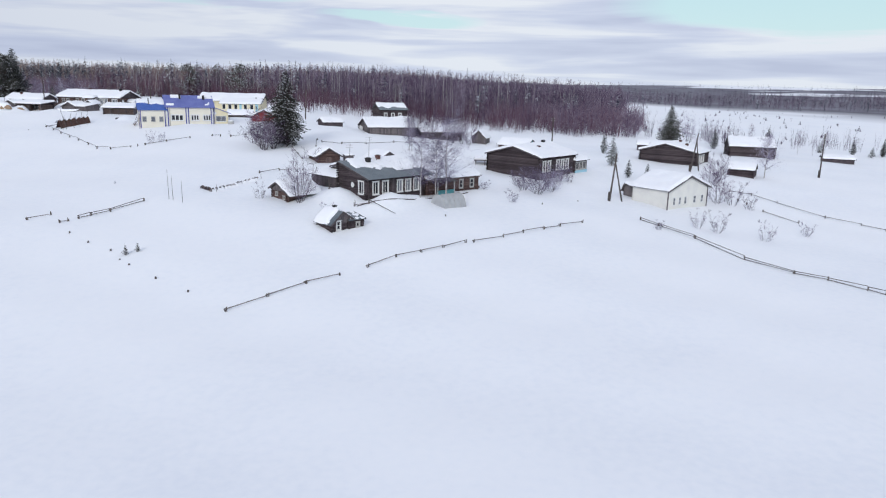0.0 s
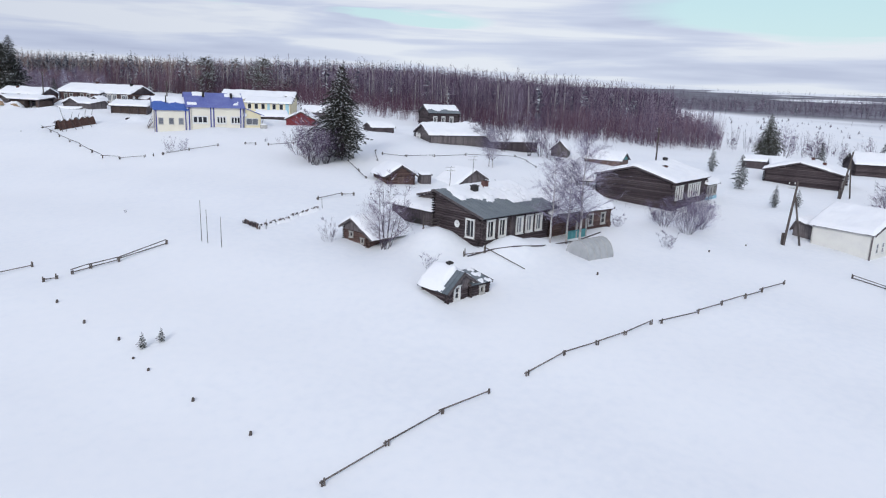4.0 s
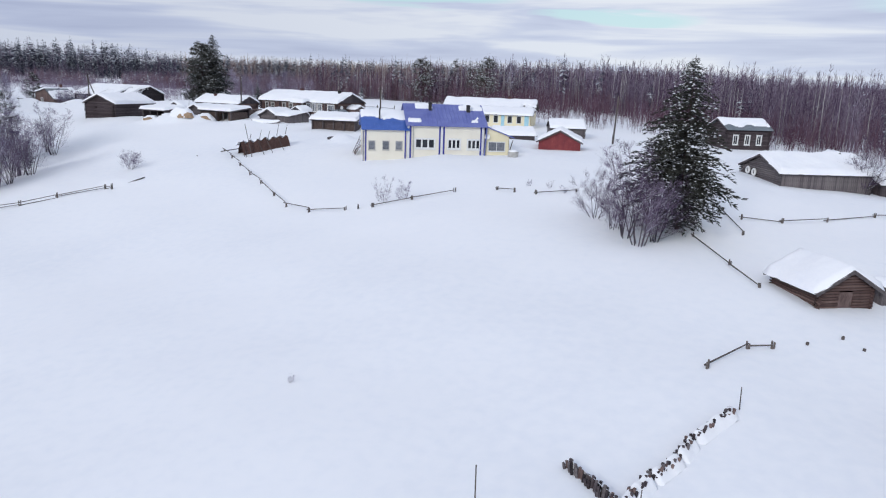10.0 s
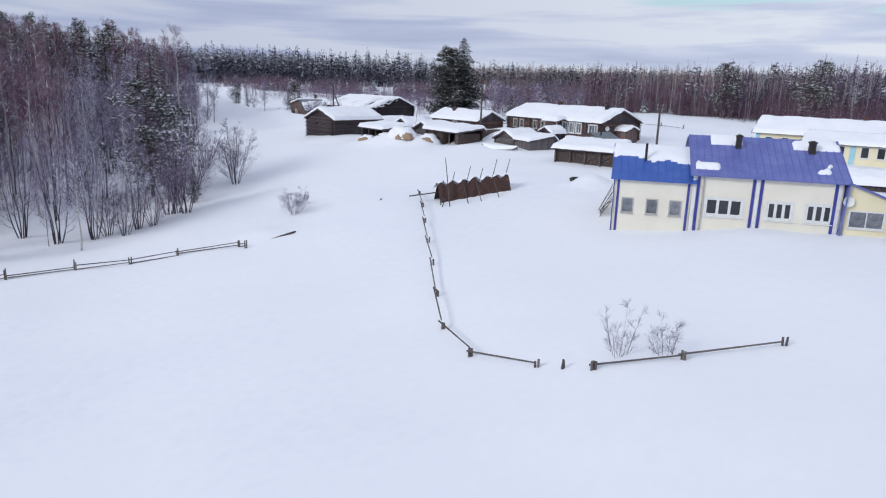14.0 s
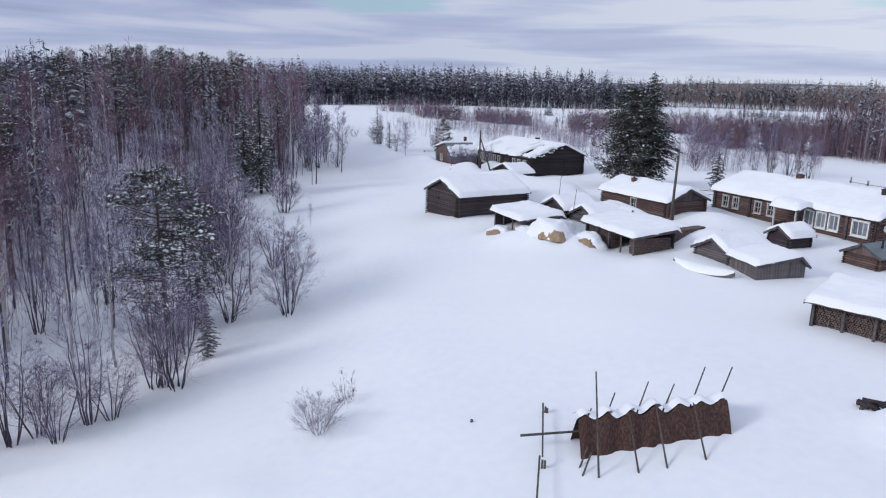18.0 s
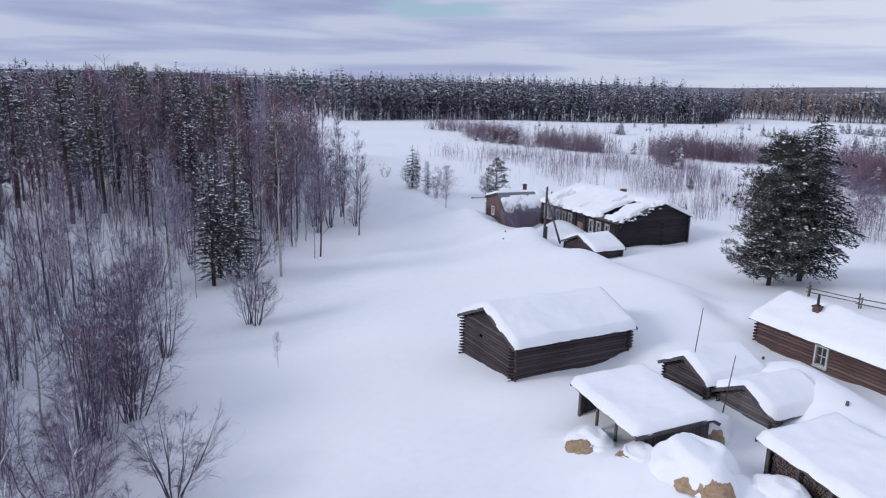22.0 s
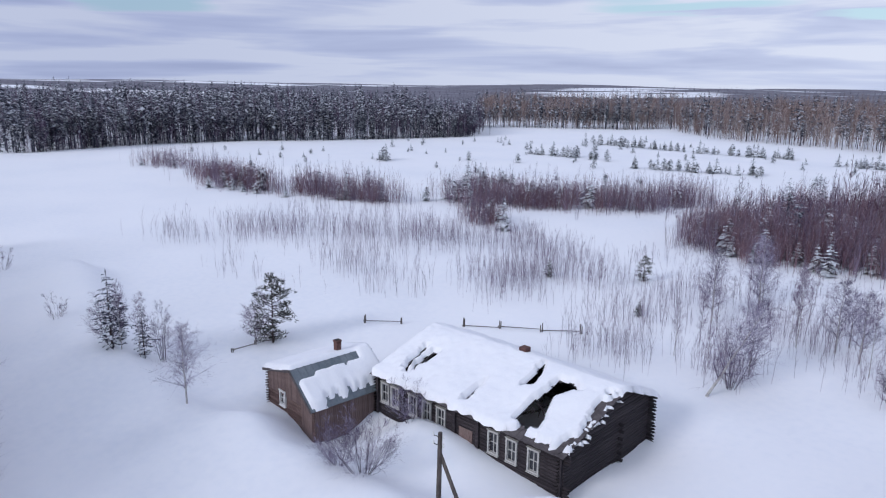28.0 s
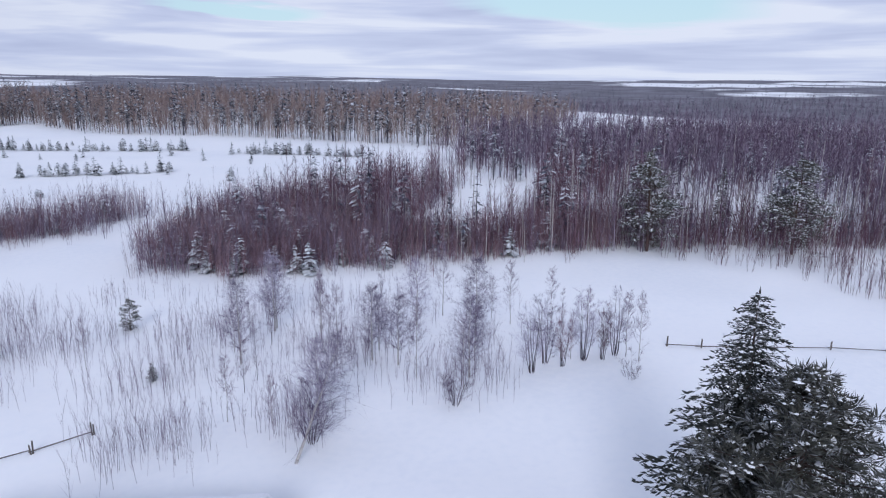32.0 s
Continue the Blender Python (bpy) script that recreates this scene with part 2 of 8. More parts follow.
TURQUOISE = material("turquoise_paint", [(0.06, 0.20, 0.22), (0.10, 0.30, 0.33), (0.16, 0.38, 0.40)], scale=1.8, fine=12, rough=0.65, bump=0.2, vary=0.15)
RED_PAINT = material("red_metal", [(0.13, 0.022, 0.03), (0.20, 0.035, 0.042), (0.27, 0.06, 0.06)], scale=1.2, fine=10, rough=0.55, bump=0.15)
METAL_GREY = material("grey_roof_sheet", [(0.10, 0.125, 0.15), (0.155, 0.18, 0.205), (0.22, 0.245, 0.265)], scale=0.8, fine=7, rough=0.45, metal=0.25, bump=0.1)
ROOF_BOARD = material("roof_board", [(0.046, 0.04, 0.045), (0.09, 0.078, 0.083), (0.155, 0.137, 0.14)], scale=2, fine=10, stretch=(0.5, 2, 2), rough=0.9, bump=0.5)
WHITE_PAINT = material("white_paint", [(0.56, 0.56, 0.57), (0.68, 0.68, 0.68), (0.76, 0.76, 0.75)], scale=3, fine=25, rough=0.55, bump=0.15)
GREY_PAINT = material("faded_white_paint", [(0.30, 0.29, 0.29), (0.42, 0.41, 0.40), (0.52, 0.51, 0.49)], scale=3, fine=25, rough=0.7, bump=0.25)
GLASS = material("window_glass", [(0.012, 0.013, 0.018), (0.024, 0.026, 0.034), (0.05, 0.052, 0.06)], scale=1.0, fine=4, rough=0.08, bump=0.0, vary=0.2, spec=0.6)
CURTAIN = material("curtained_glass", [(0.09, 0.098, 0.12), (0.17, 0.18, 0.21), (0.30, 0.31, 0.35)], scale=2.5, fine=8, rough=0.1, bump=0.0, vary=0.25, spec=0.6)
BRICK = material("chimney_brick", [(0.06, 0.032, 0.032), (0.115, 0.06, 0.055), (0.18, 0.10, 0.09)], scale=5, fine=18, rough=0.9, bump=0.5)
# soot on pipes and chimneys; inside buildings its dark colour stands for indoor shade
SOOT_AND_SHADE = material("sooty_metal_and_indoor_shade", [(0.018, 0.017, 0.019), (0.032, 0.03, 0.032), (0.055, 0.05, 0.05)], scale=4, fine=20, rough=0.7, bump=0.3)
POLE_WOOD = material("pole_wood", [(0.045, 0.038, 0.038), (0.085, 0.072, 0.07), (0.14, 0.12, 0.11)], scale=4, fine=16, stretch=(2, 2, 0.4), rough=0.9, bump=0.5, vary=0.15)
RAIL_WOOD = material("fence_wood", [(0.065, 0.056, 0.055), (0.115, 0.10, 0.095), (0.18, 0.155, 0.145)], scale=4, fine=16, stretch=(0.6, 2, 2), rough=0.9, bump=0.5, vary=0.25)
FIREWOOD = material("split_firewood", [(0.06, 0.042, 0.042), (0.125, 0.092, 0.086), (0.24, 0.185, 0.165)], scale=7, fine=30, rough=0.9, bump=0.4, space="Object")
SAWDUST = material("woodchips", [(0.22, 0.15, 0.10), (0.34, 0.24, 0.16), (0.46, 0.34, 0.24)], scale=5, fine=30, rough=0.95, bump=0.6)
HAY = material("dark_drying_hay", [(0.028, 0.016, 0.016), (0.07, 0.038, 0.034), (0.15, 0.09, 0.075)], scale=4, fine=22, stretch=(3.5, 3.5, 0.35), rough=0.95, bump=0.9)
# blue-violet of deep shade is put into the dark bark, twigs and far needles
BARK_DARK = material("dark_bark", [(0.032, 0.026, 0.036), (0.068, 0.055, 0.074), (0.15, 0.13, 0.155)], scale=5, fine=20, rough=0.95, bump=0.5, vary=0.2)
BARK_BIRCH = material("birch_bark", [(0.12, 0.10, 0.10), (0.42, 0.40, 0.40), (0.60, 0.585, 0.58)], scale=3, fine=10, stretch=(1, 1, 2.2), rough=0.8, bump=0.3)
BARK_PINE = material("pine_bark", [(0.035, 0.026, 0.027), (0.065, 0.046, 0.044), (0.11, 0.075, 0.066)], scale=4, fine=16, rough=0.95, bump=0.6, vary=0.2)
# wide tone range: dark gaps and snow-lit branches put into the twig colours
TWIG = material("bare_twigs", [(0.055, 0.037, 0.07), (0.125, 0.09, 0.15), (0.36, 0.31, 0.41)], scale=0.6, fine=4, rough=0.95, bump=0.0, vary=0.25, island=0.4)
TWIG_WOOD = material("birch_wood_twigs", [(0.06, 0.038, 0.07), (0.125, 0.085, 0.137), (0.34, 0.29, 0.37)], scale=0.15, fine=1.5, rough=0.95, bump=0.0, island=0.4)
# sunlight on the field's far wood is put into this warm pale brown
TWIG_SUNLIT = material("sunlit_brown_twigs", [(0.13, 0.088, 0.088), (0.25, 0.18, 0.165), (0.44, 0.36, 0.335)], scale=0.05, fine=1.2, rough=0.95, bump=0.0, island=0.4)
TWIG_FIELD = material("sapling_twigs", [(0.11, 0.082, 0.13), (0.195, 0.15, 0.22), (0.36, 0.31, 0.39)], scale=0.4, fine=3, rough=0.95, bump=0.0, island=0.35)
THICKET = material("thicket_twigs", [(0.11, 0.054, 0.072), (0.19, 0.108, 0.135), (0.36, 0.26, 0.295)], scale=0.12, fine=1.2, rough=0.95, bump=0.0, island=0.35)
NEEDLE_FAR = snowed(material("far_needles", [(0.019, 0.022, 0.037), (0.038, 0.043, 0.066), (0.082, 0.088, 0.122)], scale=0.3, fine=2.5, rough=0.9, bump=0.0, island=0.2), 0.5, 0.95, 0.6, 0.7, 0.46)
TWIG_RED = material("reddish_twigs", [(0.085, 0.044, 0.066), (0.165, 0.095, 0.132), (0.36, 0.265, 0.32)], scale=0.6, fine=4, rough=0.95, bump=0.0, vary=0.3, island=0.4)
TWIG_GREY = material("frosted_twigs", [(0.062, 0.047, 0.088), (0.145, 0.115, 0.19), (0.54, 0.51, 0.64)], scale=0.8, fine=6, rough=0.95, bump=0.0, vary=0.25, island=0.45)
NEEDLE = snowed(material("spruce_needles", [(0.026, 0.030, 0.030), (0.052, 0.058, 0.055), (0.11, 0.118, 0.112)], scale=1.2, fine=8, rough=0.9, bump=0.0, vary=0.25, island=0.2), 0.5, 0.95, 0.5, 1.6, 0.5)
NEEDLE_PINE = snowed(material("pine_needles", [(0.034, 0.036, 0.033), (0.064, 0.066, 0.059), (0.13, 0.132, 0.12)], scale=1.2, fine=8, rough=0.9, bump=0.0, vary=0.25, island=0.2), 0.45, 0.95, 0.5, 1.3, 0.46)
NEEDLE_DARK = snowed(material("dark_spruce_needles", [(0.020, 0.021, 0.018), (0.042, 0.043, 0.036), (0.088, 0.09, 0.078)], scale=1.2, fine=8, rough=0.9, bump=0.0, vary=0.25, island=0.2), 0.5, 0.95, 0.5, 1.4, 0.5)
NEEDLE_FROST = snowed(material("frosted_needles", [(0.021, 0.024, 0.040), (0.047, 0.051, 0.077), (0.115, 0.12, 0.16)], scale=0.7, fine=5, rough=0.9, bump=0.0, vary=0.2, island=0.25), 0.42, 0.95, 0.75, 0.6, 0.44)
PINE_WHITE = snowed(material("snowy_young_needles", [(0.05, 0.058, 0.07), (0.11, 0.12, 0.14), (0.25, 0.265, 0.30)], scale=0.9, fine=6, rough=0.9, bump=0.0, island=0.3), 0.2, 0.8, 0.85, 1.2, 0.38)
PLASTIC = material("greenhouse_plastic", [(0.30, 0.31, 0.33), (0.38, 0.39, 0.41), (0.46, 0.47, 0.49)], scale=1.5, fine=10, rough=0.35, bump=0.1)
# paler than the nearer needles: distance haze put into the colour
HAZY_WOOD = material("hazy_distant_wood", [(0.085, 0.08, 0.115), (0.13, 0.125, 0.165), (0.21, 0.205, 0.25)], scale=0.012, fine=0.12, rough=1.0, bump=0.0, space="World")


# the land's own snow: open near by, under forest far away
LAND_SNOW = SNOW.copy()
LAND_SNOW.name = "land_snow"
ln_, lk_ = LAND_SNOW.node_tree.nodes, LAND_SNOW.node_tree.links
lb_ = ln_["Principled BSDF"]
old_ = lb_.inputs["Base Color"].links[0].from_socket
geo_ = next(n for n in ln_ if n.bl_idname == "ShaderNodeNewGeometry")
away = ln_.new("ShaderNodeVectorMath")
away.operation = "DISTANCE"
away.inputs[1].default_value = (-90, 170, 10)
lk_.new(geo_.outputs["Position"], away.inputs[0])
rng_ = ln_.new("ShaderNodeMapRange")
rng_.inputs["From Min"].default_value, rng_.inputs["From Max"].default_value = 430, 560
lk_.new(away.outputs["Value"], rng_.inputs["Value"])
clear_ = ln_.new("ShaderNodeTexNoise")
clear_.inputs["Scale"].default_value, clear_.inputs["Detail"].default_value = 0.0022, 4
lk_.new(geo_.outputs["Position"], clear_.inputs["Vector"])
open_ = ln_.new("ShaderNodeMapRange")
open_.inputs["From Min"].default_value, open_.inputs["From Max"].default_value = 0.59, 0.56
lk_.new(clear_.outputs[0], open_.inputs["Value"])
both_ = ln_.new("ShaderNodeMath")
both_.operation = "MULTIPLY"
lk_.new(rng_.outputs[0], both_.inputs[0]), lk_.new(open_.outputs[0], both_.inputs[1])
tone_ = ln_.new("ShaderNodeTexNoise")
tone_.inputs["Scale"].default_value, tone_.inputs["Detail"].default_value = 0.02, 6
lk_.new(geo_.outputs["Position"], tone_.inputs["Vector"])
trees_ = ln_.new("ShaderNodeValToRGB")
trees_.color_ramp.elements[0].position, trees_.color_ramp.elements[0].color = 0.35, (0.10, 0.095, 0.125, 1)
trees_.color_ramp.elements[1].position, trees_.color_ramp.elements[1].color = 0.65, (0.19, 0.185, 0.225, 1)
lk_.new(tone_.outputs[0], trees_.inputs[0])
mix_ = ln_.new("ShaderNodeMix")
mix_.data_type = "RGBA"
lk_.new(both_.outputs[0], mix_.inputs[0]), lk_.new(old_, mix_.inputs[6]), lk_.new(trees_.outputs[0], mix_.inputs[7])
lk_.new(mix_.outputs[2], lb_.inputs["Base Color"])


# ---- the land ----
# heights of the land at some places (x, y, z)
HILLS = np.array([
    (0, -40, -4), (0, 20, -2.5), (-50, 20, -2), (50, 30, -3), (-17.5, 55, -1.2), (2.6, 72.3, 0.6), (33.4, 83.2, -0.2), (80, 80, -2),
    (28, 100, 1.4), (61, 131, 2.8), (16, 112, 2.8), (-10, 88, 3), (-12, 75, 1.2), (-28, 93, 3.7), (-44, 77, 1.7), (-80, 80, 0),
    (-18, 112, 4.6), (-26, 120, 6.5), (-46, 127, 6.6), (-57, 123, 5), (-55, 146, 7.8), (-75, 152, 7.7), (-96, 121, 2.2), (-91, 140.5, 5.6), (-109, 145, 5.2),
    (-3, 171, 6), (-88, 172, 9.3), (-105, 188, 10), (-126, 170, 8.6), (-143, 160, 6), (-153, 198, 8), (-185, 208, 9.7), (-140, 226, 9.5), (-70, 215, 9.5)])
REACH = 38.0
# drifts and heaps of snow: x, y, height, radius
DRIFTS = [
    (-70.9, 158.2, 1.0, 1.3), (-70.3, 157.0, 0.7, 1.5), (-72.3, 158.7, -0.25, 0.9), (-6.4, 86.6, 1.5, 1.9), (-3.6, 88.8, 0.9, 1.9), (-12.8, 87.4, 1.3, 2.3), (-8.2, 84.2, 0.6, 2.0), (-14.5, 90.2, 0.4, 2.4), (-155.4, 202.8, 1.3, 1.9), (-152.9, 202.3, 1.2, 2.0), (-150.4, 202.2, 0.5, 1.8), (-162.0, 198.8, -1.1, 2.6), (-160.6, 201.6, -1.1, 1.8), (-158.6, 203.2, -0.6, 1.6), (-143.6, 203.4, -0.5, 2.6), (-142.4, 209.0, -0.5, 3.2), (-142.0, 213.5, -0.4, 3.0), (-164.4, 196.4, 0.9, 2.2),
    (-163.0, 197.9, 0.7, 2.2), (-106.2, 165.8, 1.0, 1.5), (-104.0, 167.9, 1.2, 1.7), (-109.8, 166.4, 0.7, 1.5), (-101.0, 168.9, 0.9, 1.6),
    (-101.5, 178.0, 0.7, 3.0), (-97.5, 178.0, 0.7, 2.8), (-106.5, 180.2, 0.7, 2.6), (-107.2, 172.4, -0.9, 2.2), (-103.2, 173.2, -0.8, 1.8), (-104.0, 182.6, -0.7, 2.3), (-110.4, 167.6, -0.5, 2.0), (-115.6, 174.0, -0.7, 2.4), (-100.0, 170.0, -0.5, 1.8), (-87.6, 133.0, 0.45, 1.6), (-93.5, 178.6, 0.9, 2.6), (-107.5, 184.2, -0.7, 2.2), (-111.5, 184.2, -0.6, 2.2), (-78.5, 171.6, 0.9, 2.6), (-74.0, 172.2, 0.9, 2.6), (-88.6, 178.4, 0.6, 2.4), (-93.0, 168.5, 0.5, 2.0), (-100.5, 187.6, 0.8, 2.4), (-148.6, 193.6, 0.9, 3.6), (-137.0, 190.0, 0.5, 3.0),
    (-119.5, 180.4, 0.6, 3.2), (-112.0, 179.4, 0.3, 3.0), (-117.6, 167.4, 0.35, 2.6), (-121.6, 169.8, 0.25, 2.2), (-127.0, 207.0, 0.6, 3.5), (-116.0, 190.0, 0.5, 2.5), (-53.0, 147.4, 0.3, 3.0), (-66.0, 168.6, 0.7, 3.0), (-10.5, 73.9, -0.35, 1.6), (-19.0, 84.4, -0.3, 1.6), (-48.0, 158.0, 0.8, 3.0),
    (-100.5, 176.6, 0.9, 2.0), (-97.2, 176.0, 0.7, 1.9), (-107.6, 179.6, 0.9, 2.0), (-104.2, 179.0, 0.9, 2.0)]


# banks of snow along the lane: line, height, width
BANKS = [([(-205, 205), (-183, 196), (-171, 194.3), (-160, 195), (-153, 195), (-146, 192.2), (-141, 191.6), (-134, 190.3), (-126, 188.6), (-122, 187.5)], 1.4, 2.0, 6.5)]


def bank(x, y, line, h, w, w2):
    """A bank that falls steeply to the left of its line and gently to the right."""
    best, left = np.full(np.shape(x), 1e9), np.zeros(np.shape(x))
    for (ax, ay), (bx, by) in zip(line, line[1:]):
        dx, dy = bx - ax, by - ay
        t = np.clip(((x - ax) * dx + (y - ay) * dy) / (dx * dx + dy * dy), 0, 1)
        d = np.hypot(x - ax - t * dx, y - ay - t * dy)
        left = np.where(d < best, dx * (y - ay) - dy * (x - ax) > 0, left)
        best = np.minimum(best, d)
    return h * np.exp(-(best / np.where(left > 0, w, w2)) ** 2)


def plain(x, y):
    up = -0.55 * (x + 60) + 0.75 * (y - 110)
    r = np.hypot(x + 90, y - 170)
    e = np.clip((x + 40) / 260, 0, 1) * np.clip((y - 150) / 150, 0, 1)
    return 5 + 6.5 * np.tanh(up / 90) - 9 * e + np.maximum(r - 260, 0) * 0.012 - np.maximum(r - 900, 0) * 0.006


_d = np.hypot(HILLS[:, None, 0] - HILLS[None, :, 0], HILLS[:, None, 1] - HILLS[None, :, 1])
_w = np.linalg.solve(np.exp(-(_d / REACH) ** 2) + 0.02 * np.eye(len(HILLS)), HILLS[:, 2] - plain(HILLS[:, 0], HILLS[:, 1]))


def land(x, y):
    """The snow's height at x, y (numbers or arrays)."""
    x, y = np.asarray(x, float), np.asarray(y, float)
    z = plain(x, y)
    for (hx, hy, _), w in zip(HILLS, _w):
        z = z + w * np.exp(-((x - hx) ** 2 + (y - hy) ** 2) / REACH ** 2)
    for line, h, w, w2 in BANKS:
        z = z + bank(x, y, line, h, w, w2)
    for dx, dy, h, r in DRIFTS:
        z = z + h * np.exp(-((x - dx) ** 2 + (y - dy) ** 2) / r ** 2)
    fade = np.clip(1.3 - np.hypot(x + 70, y - 140) / 400, 0, 1)
    z = z + fade * (0.16 * np.sin(0.31 * x + 0.17 * y) * np.sin(0.23 * y - 0.11 * x + 1) + 0.05 * np.sin(0.63 * x - 0.3 * y) * np.sin(0.41 * y + 0.2 * x) + 0.022 * np.sin(1.0 * x + 0.4 * y + np.sin(0.2 * y)) * np.sin(0.8 * y - 0.5 * x + np.sin(0.17 * x)))
    far = np.clip((np.hypot(x + 70, y - 140) - 700) / 900, 0, 1)
    return z + far * (12 + 9 * np.sin(x * 0.0021 + 1) * np.sin(y * 0.0017) + 5 * np.sin(x * 0.0043 + y * 0.003))


def gz(x, y):
    return float(land(x, y))


def mesh_of(name, verts, faces, mat, smooth=False):
    me = bpy.data.meshes.new(name)
    me.from_pydata(verts, [], faces)
    me.materials.append(mat)
    if smooth:
        me.polygons.foreach_set("use_smooth", [True] * len(me.polygons))
    me.update()
    return me


def grid_axis(lo, hi, step, far):
    mid = list(np.arange(lo, hi + 0.01, step))
    out, s, p = [], step, hi
    while p < far:
        s *= 1.13
        p += s
        out.append(p)
    low, s, p = [], step, lo
    while p > -far:
        s *= 1.13
        p -= s
        low.append(p)
    return np.array(low[::-1] + mid + out)


gx, gy = grid_axis(-200, 70, 1.1, 4300), grid_axis(40, 240, 1.1, 4300)
GX, GY = np.meshgrid(gx, gy)
GZ = land(GX, GY)
n_x, n_y = len(gx), len(gy)
ids = np.arange(n_x * n_y).reshape(n_y, n_x)
quads = np.stack([ids[:-1, :-1], ids[:-1, 1:], ids[1:, 1:], ids[1:, :-1]], -1).reshape(-1, 4)
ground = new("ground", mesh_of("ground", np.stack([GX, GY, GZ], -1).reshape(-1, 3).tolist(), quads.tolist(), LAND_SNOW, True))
tagged(ground, "deep white snow lying over fields and village yards", "snow field", kind="structure")


# ---- building blocks ----
class Shape:
    """Collects vertices and faces for one mesh."""

    def __init__(self):
        self.v, self.f = [], []

    def box(self, lo, hi, m=None):
        n = len(self.v)
        pts = [Vector((x, y, z)) for z in (lo[2], hi[2]) for y in (lo[1], hi[1]) for x in (lo[0], hi[0])]
        self.v += [tuple(m @ p) if m else tuple(p) for p in pts]
        self.f += [tuple(n + i for i in q) for q in ((0, 2, 3, 1), (4, 5, 7, 6), (0, 1, 5, 4), (2, 6, 7, 3), (0, 4, 6, 2), (1, 3, 7, 5))]
        return self

    def slab(self, corners, thick):
        """A plate under four corners (counter-clockwise from above)."""
        n = len(self.v)
        a, b, c, d = [Vector(p) for p in corners]
        down = (b - a).cross(d - a).normalized() * -thick
        self.v += [tuple(p) for p in (a, b, c, d, a + down, b + down, c + down, d + down)]
        self.f += [tuple(n + i for i in q) for q in ((0, 1, 2, 3), (7, 6, 5, 4), (0, 4, 5, 1), (1, 5, 6, 2), (2, 6, 7, 3), (3, 7, 4, 0))]
        return self

    def tube(self, pts, radii, sides=6, cap=True):
        n = len(self.v)
        pts = [Vector(p) for p in pts]
        for i, p in enumerate(pts):
            way = (pts[min(i + 1, len(pts) - 1)] - pts[max(i - 1, 0)]).normalized()
            side = way.cross(Vector((0, 0, 1)) if abs(way.z) < 0.9 else Vector((1, 0, 0))).normalized()
            over = way.cross(side)
            for k in range(sides):
                a = 2 * math.pi * k / sides
                self.v.append(tuple(p + radii[i] * (math.cos(a) * side + math.sin(a) * over)))
        for i in range(len(pts) - 1):
            for k in range(sides):
                a, b = n + i * sides + k, n + i * sides + (k + 1) % sides
                self.f.append((a, b, b + sides, a + sides))
        if cap:
            self.f.append(tuple(n + k for k in range(sides))[::-1])
            self.f.append(tuple(n + (len(pts) - 1) * sides + k for k in range(sides)))
        return self

    def done(self, name, mat, smooth=False):
        return mesh_of(name, self.v, self.f, mat, smooth)


def part(name, me, parent, label="", loc=(0, 0, 0), rot=0.0, scale=None):
    ob = new(name, me)
    ob.parent = parent
    ob.location = loc
    if rot:
        ob.rotation_euler = (0, 0, rot) if isinstance(rot, float) else rot
    if scale:
        ob.scale = scale
    if label:
        ob["label"] = label
    return ob


def thing(name, label, category, at, ang=0.0, group=""):
    e = new(name)
    e.matrix_basis = Matrix.Translation(at) @ Matrix.Rotation(ang, 4, "Z")
    return tagged(e, label, category, group)


def unit_log():
    s = Shape()
    rad = [0.49, 0.505, 0.495, 0.5]
    s.tube([(-0.5, 0, 0), (-0.17, 0.02, 0.01), (0.2, -0.015, 0.015), (0.5, 0, 0)], rad, 8)
    return s


LOGS = {}


def log_mesh(mat):
    if mat.name not in LOGS:
        LOGS[mat.name] = unit_log().done("log_" + mat.name, mat, True)
    return LOGS[mat.name]


BOXES = {}


def box_mesh(mat):
    """A unit board with slightly eased long edges."""
    if mat.name not in BOXES:
        s = Shape()
        e = 0.46
        ring = [(-0.5, -e), (-e, -0.5), (e, -0.5), (0.5, -e), (0.5, e), (e, 0.5), (-e, 0.5), (-0.5, e)]
        s.v = [(x, y, z) for x in (-0.5, 0.5) for y, z in ring]
        s.f = [tuple(range(8))[::-1], tuple(range(8, 16))] + [(i, (i + 1) % 8, 8 + (i + 1) % 8, 8 + i) for i in range(8)]
        BOXES[mat.name] = s.done("board_" + mat.name, mat)
    return BOXES[mat.name]


def cut(lo, hi, holes):
    """The stretches of lo..hi outside the holes."""
    out = [(lo, hi)]
    for a, b in holes:
        nxt = []
        for p, q in out:
            if b <= p or a >= q:
                nxt.append((p, q))
            else:
                if a - p > 0.05:
                    nxt.append((p, a))
                if q - b > 0.05:
                    nxt.append((b, q))
        out = nxt
    return out


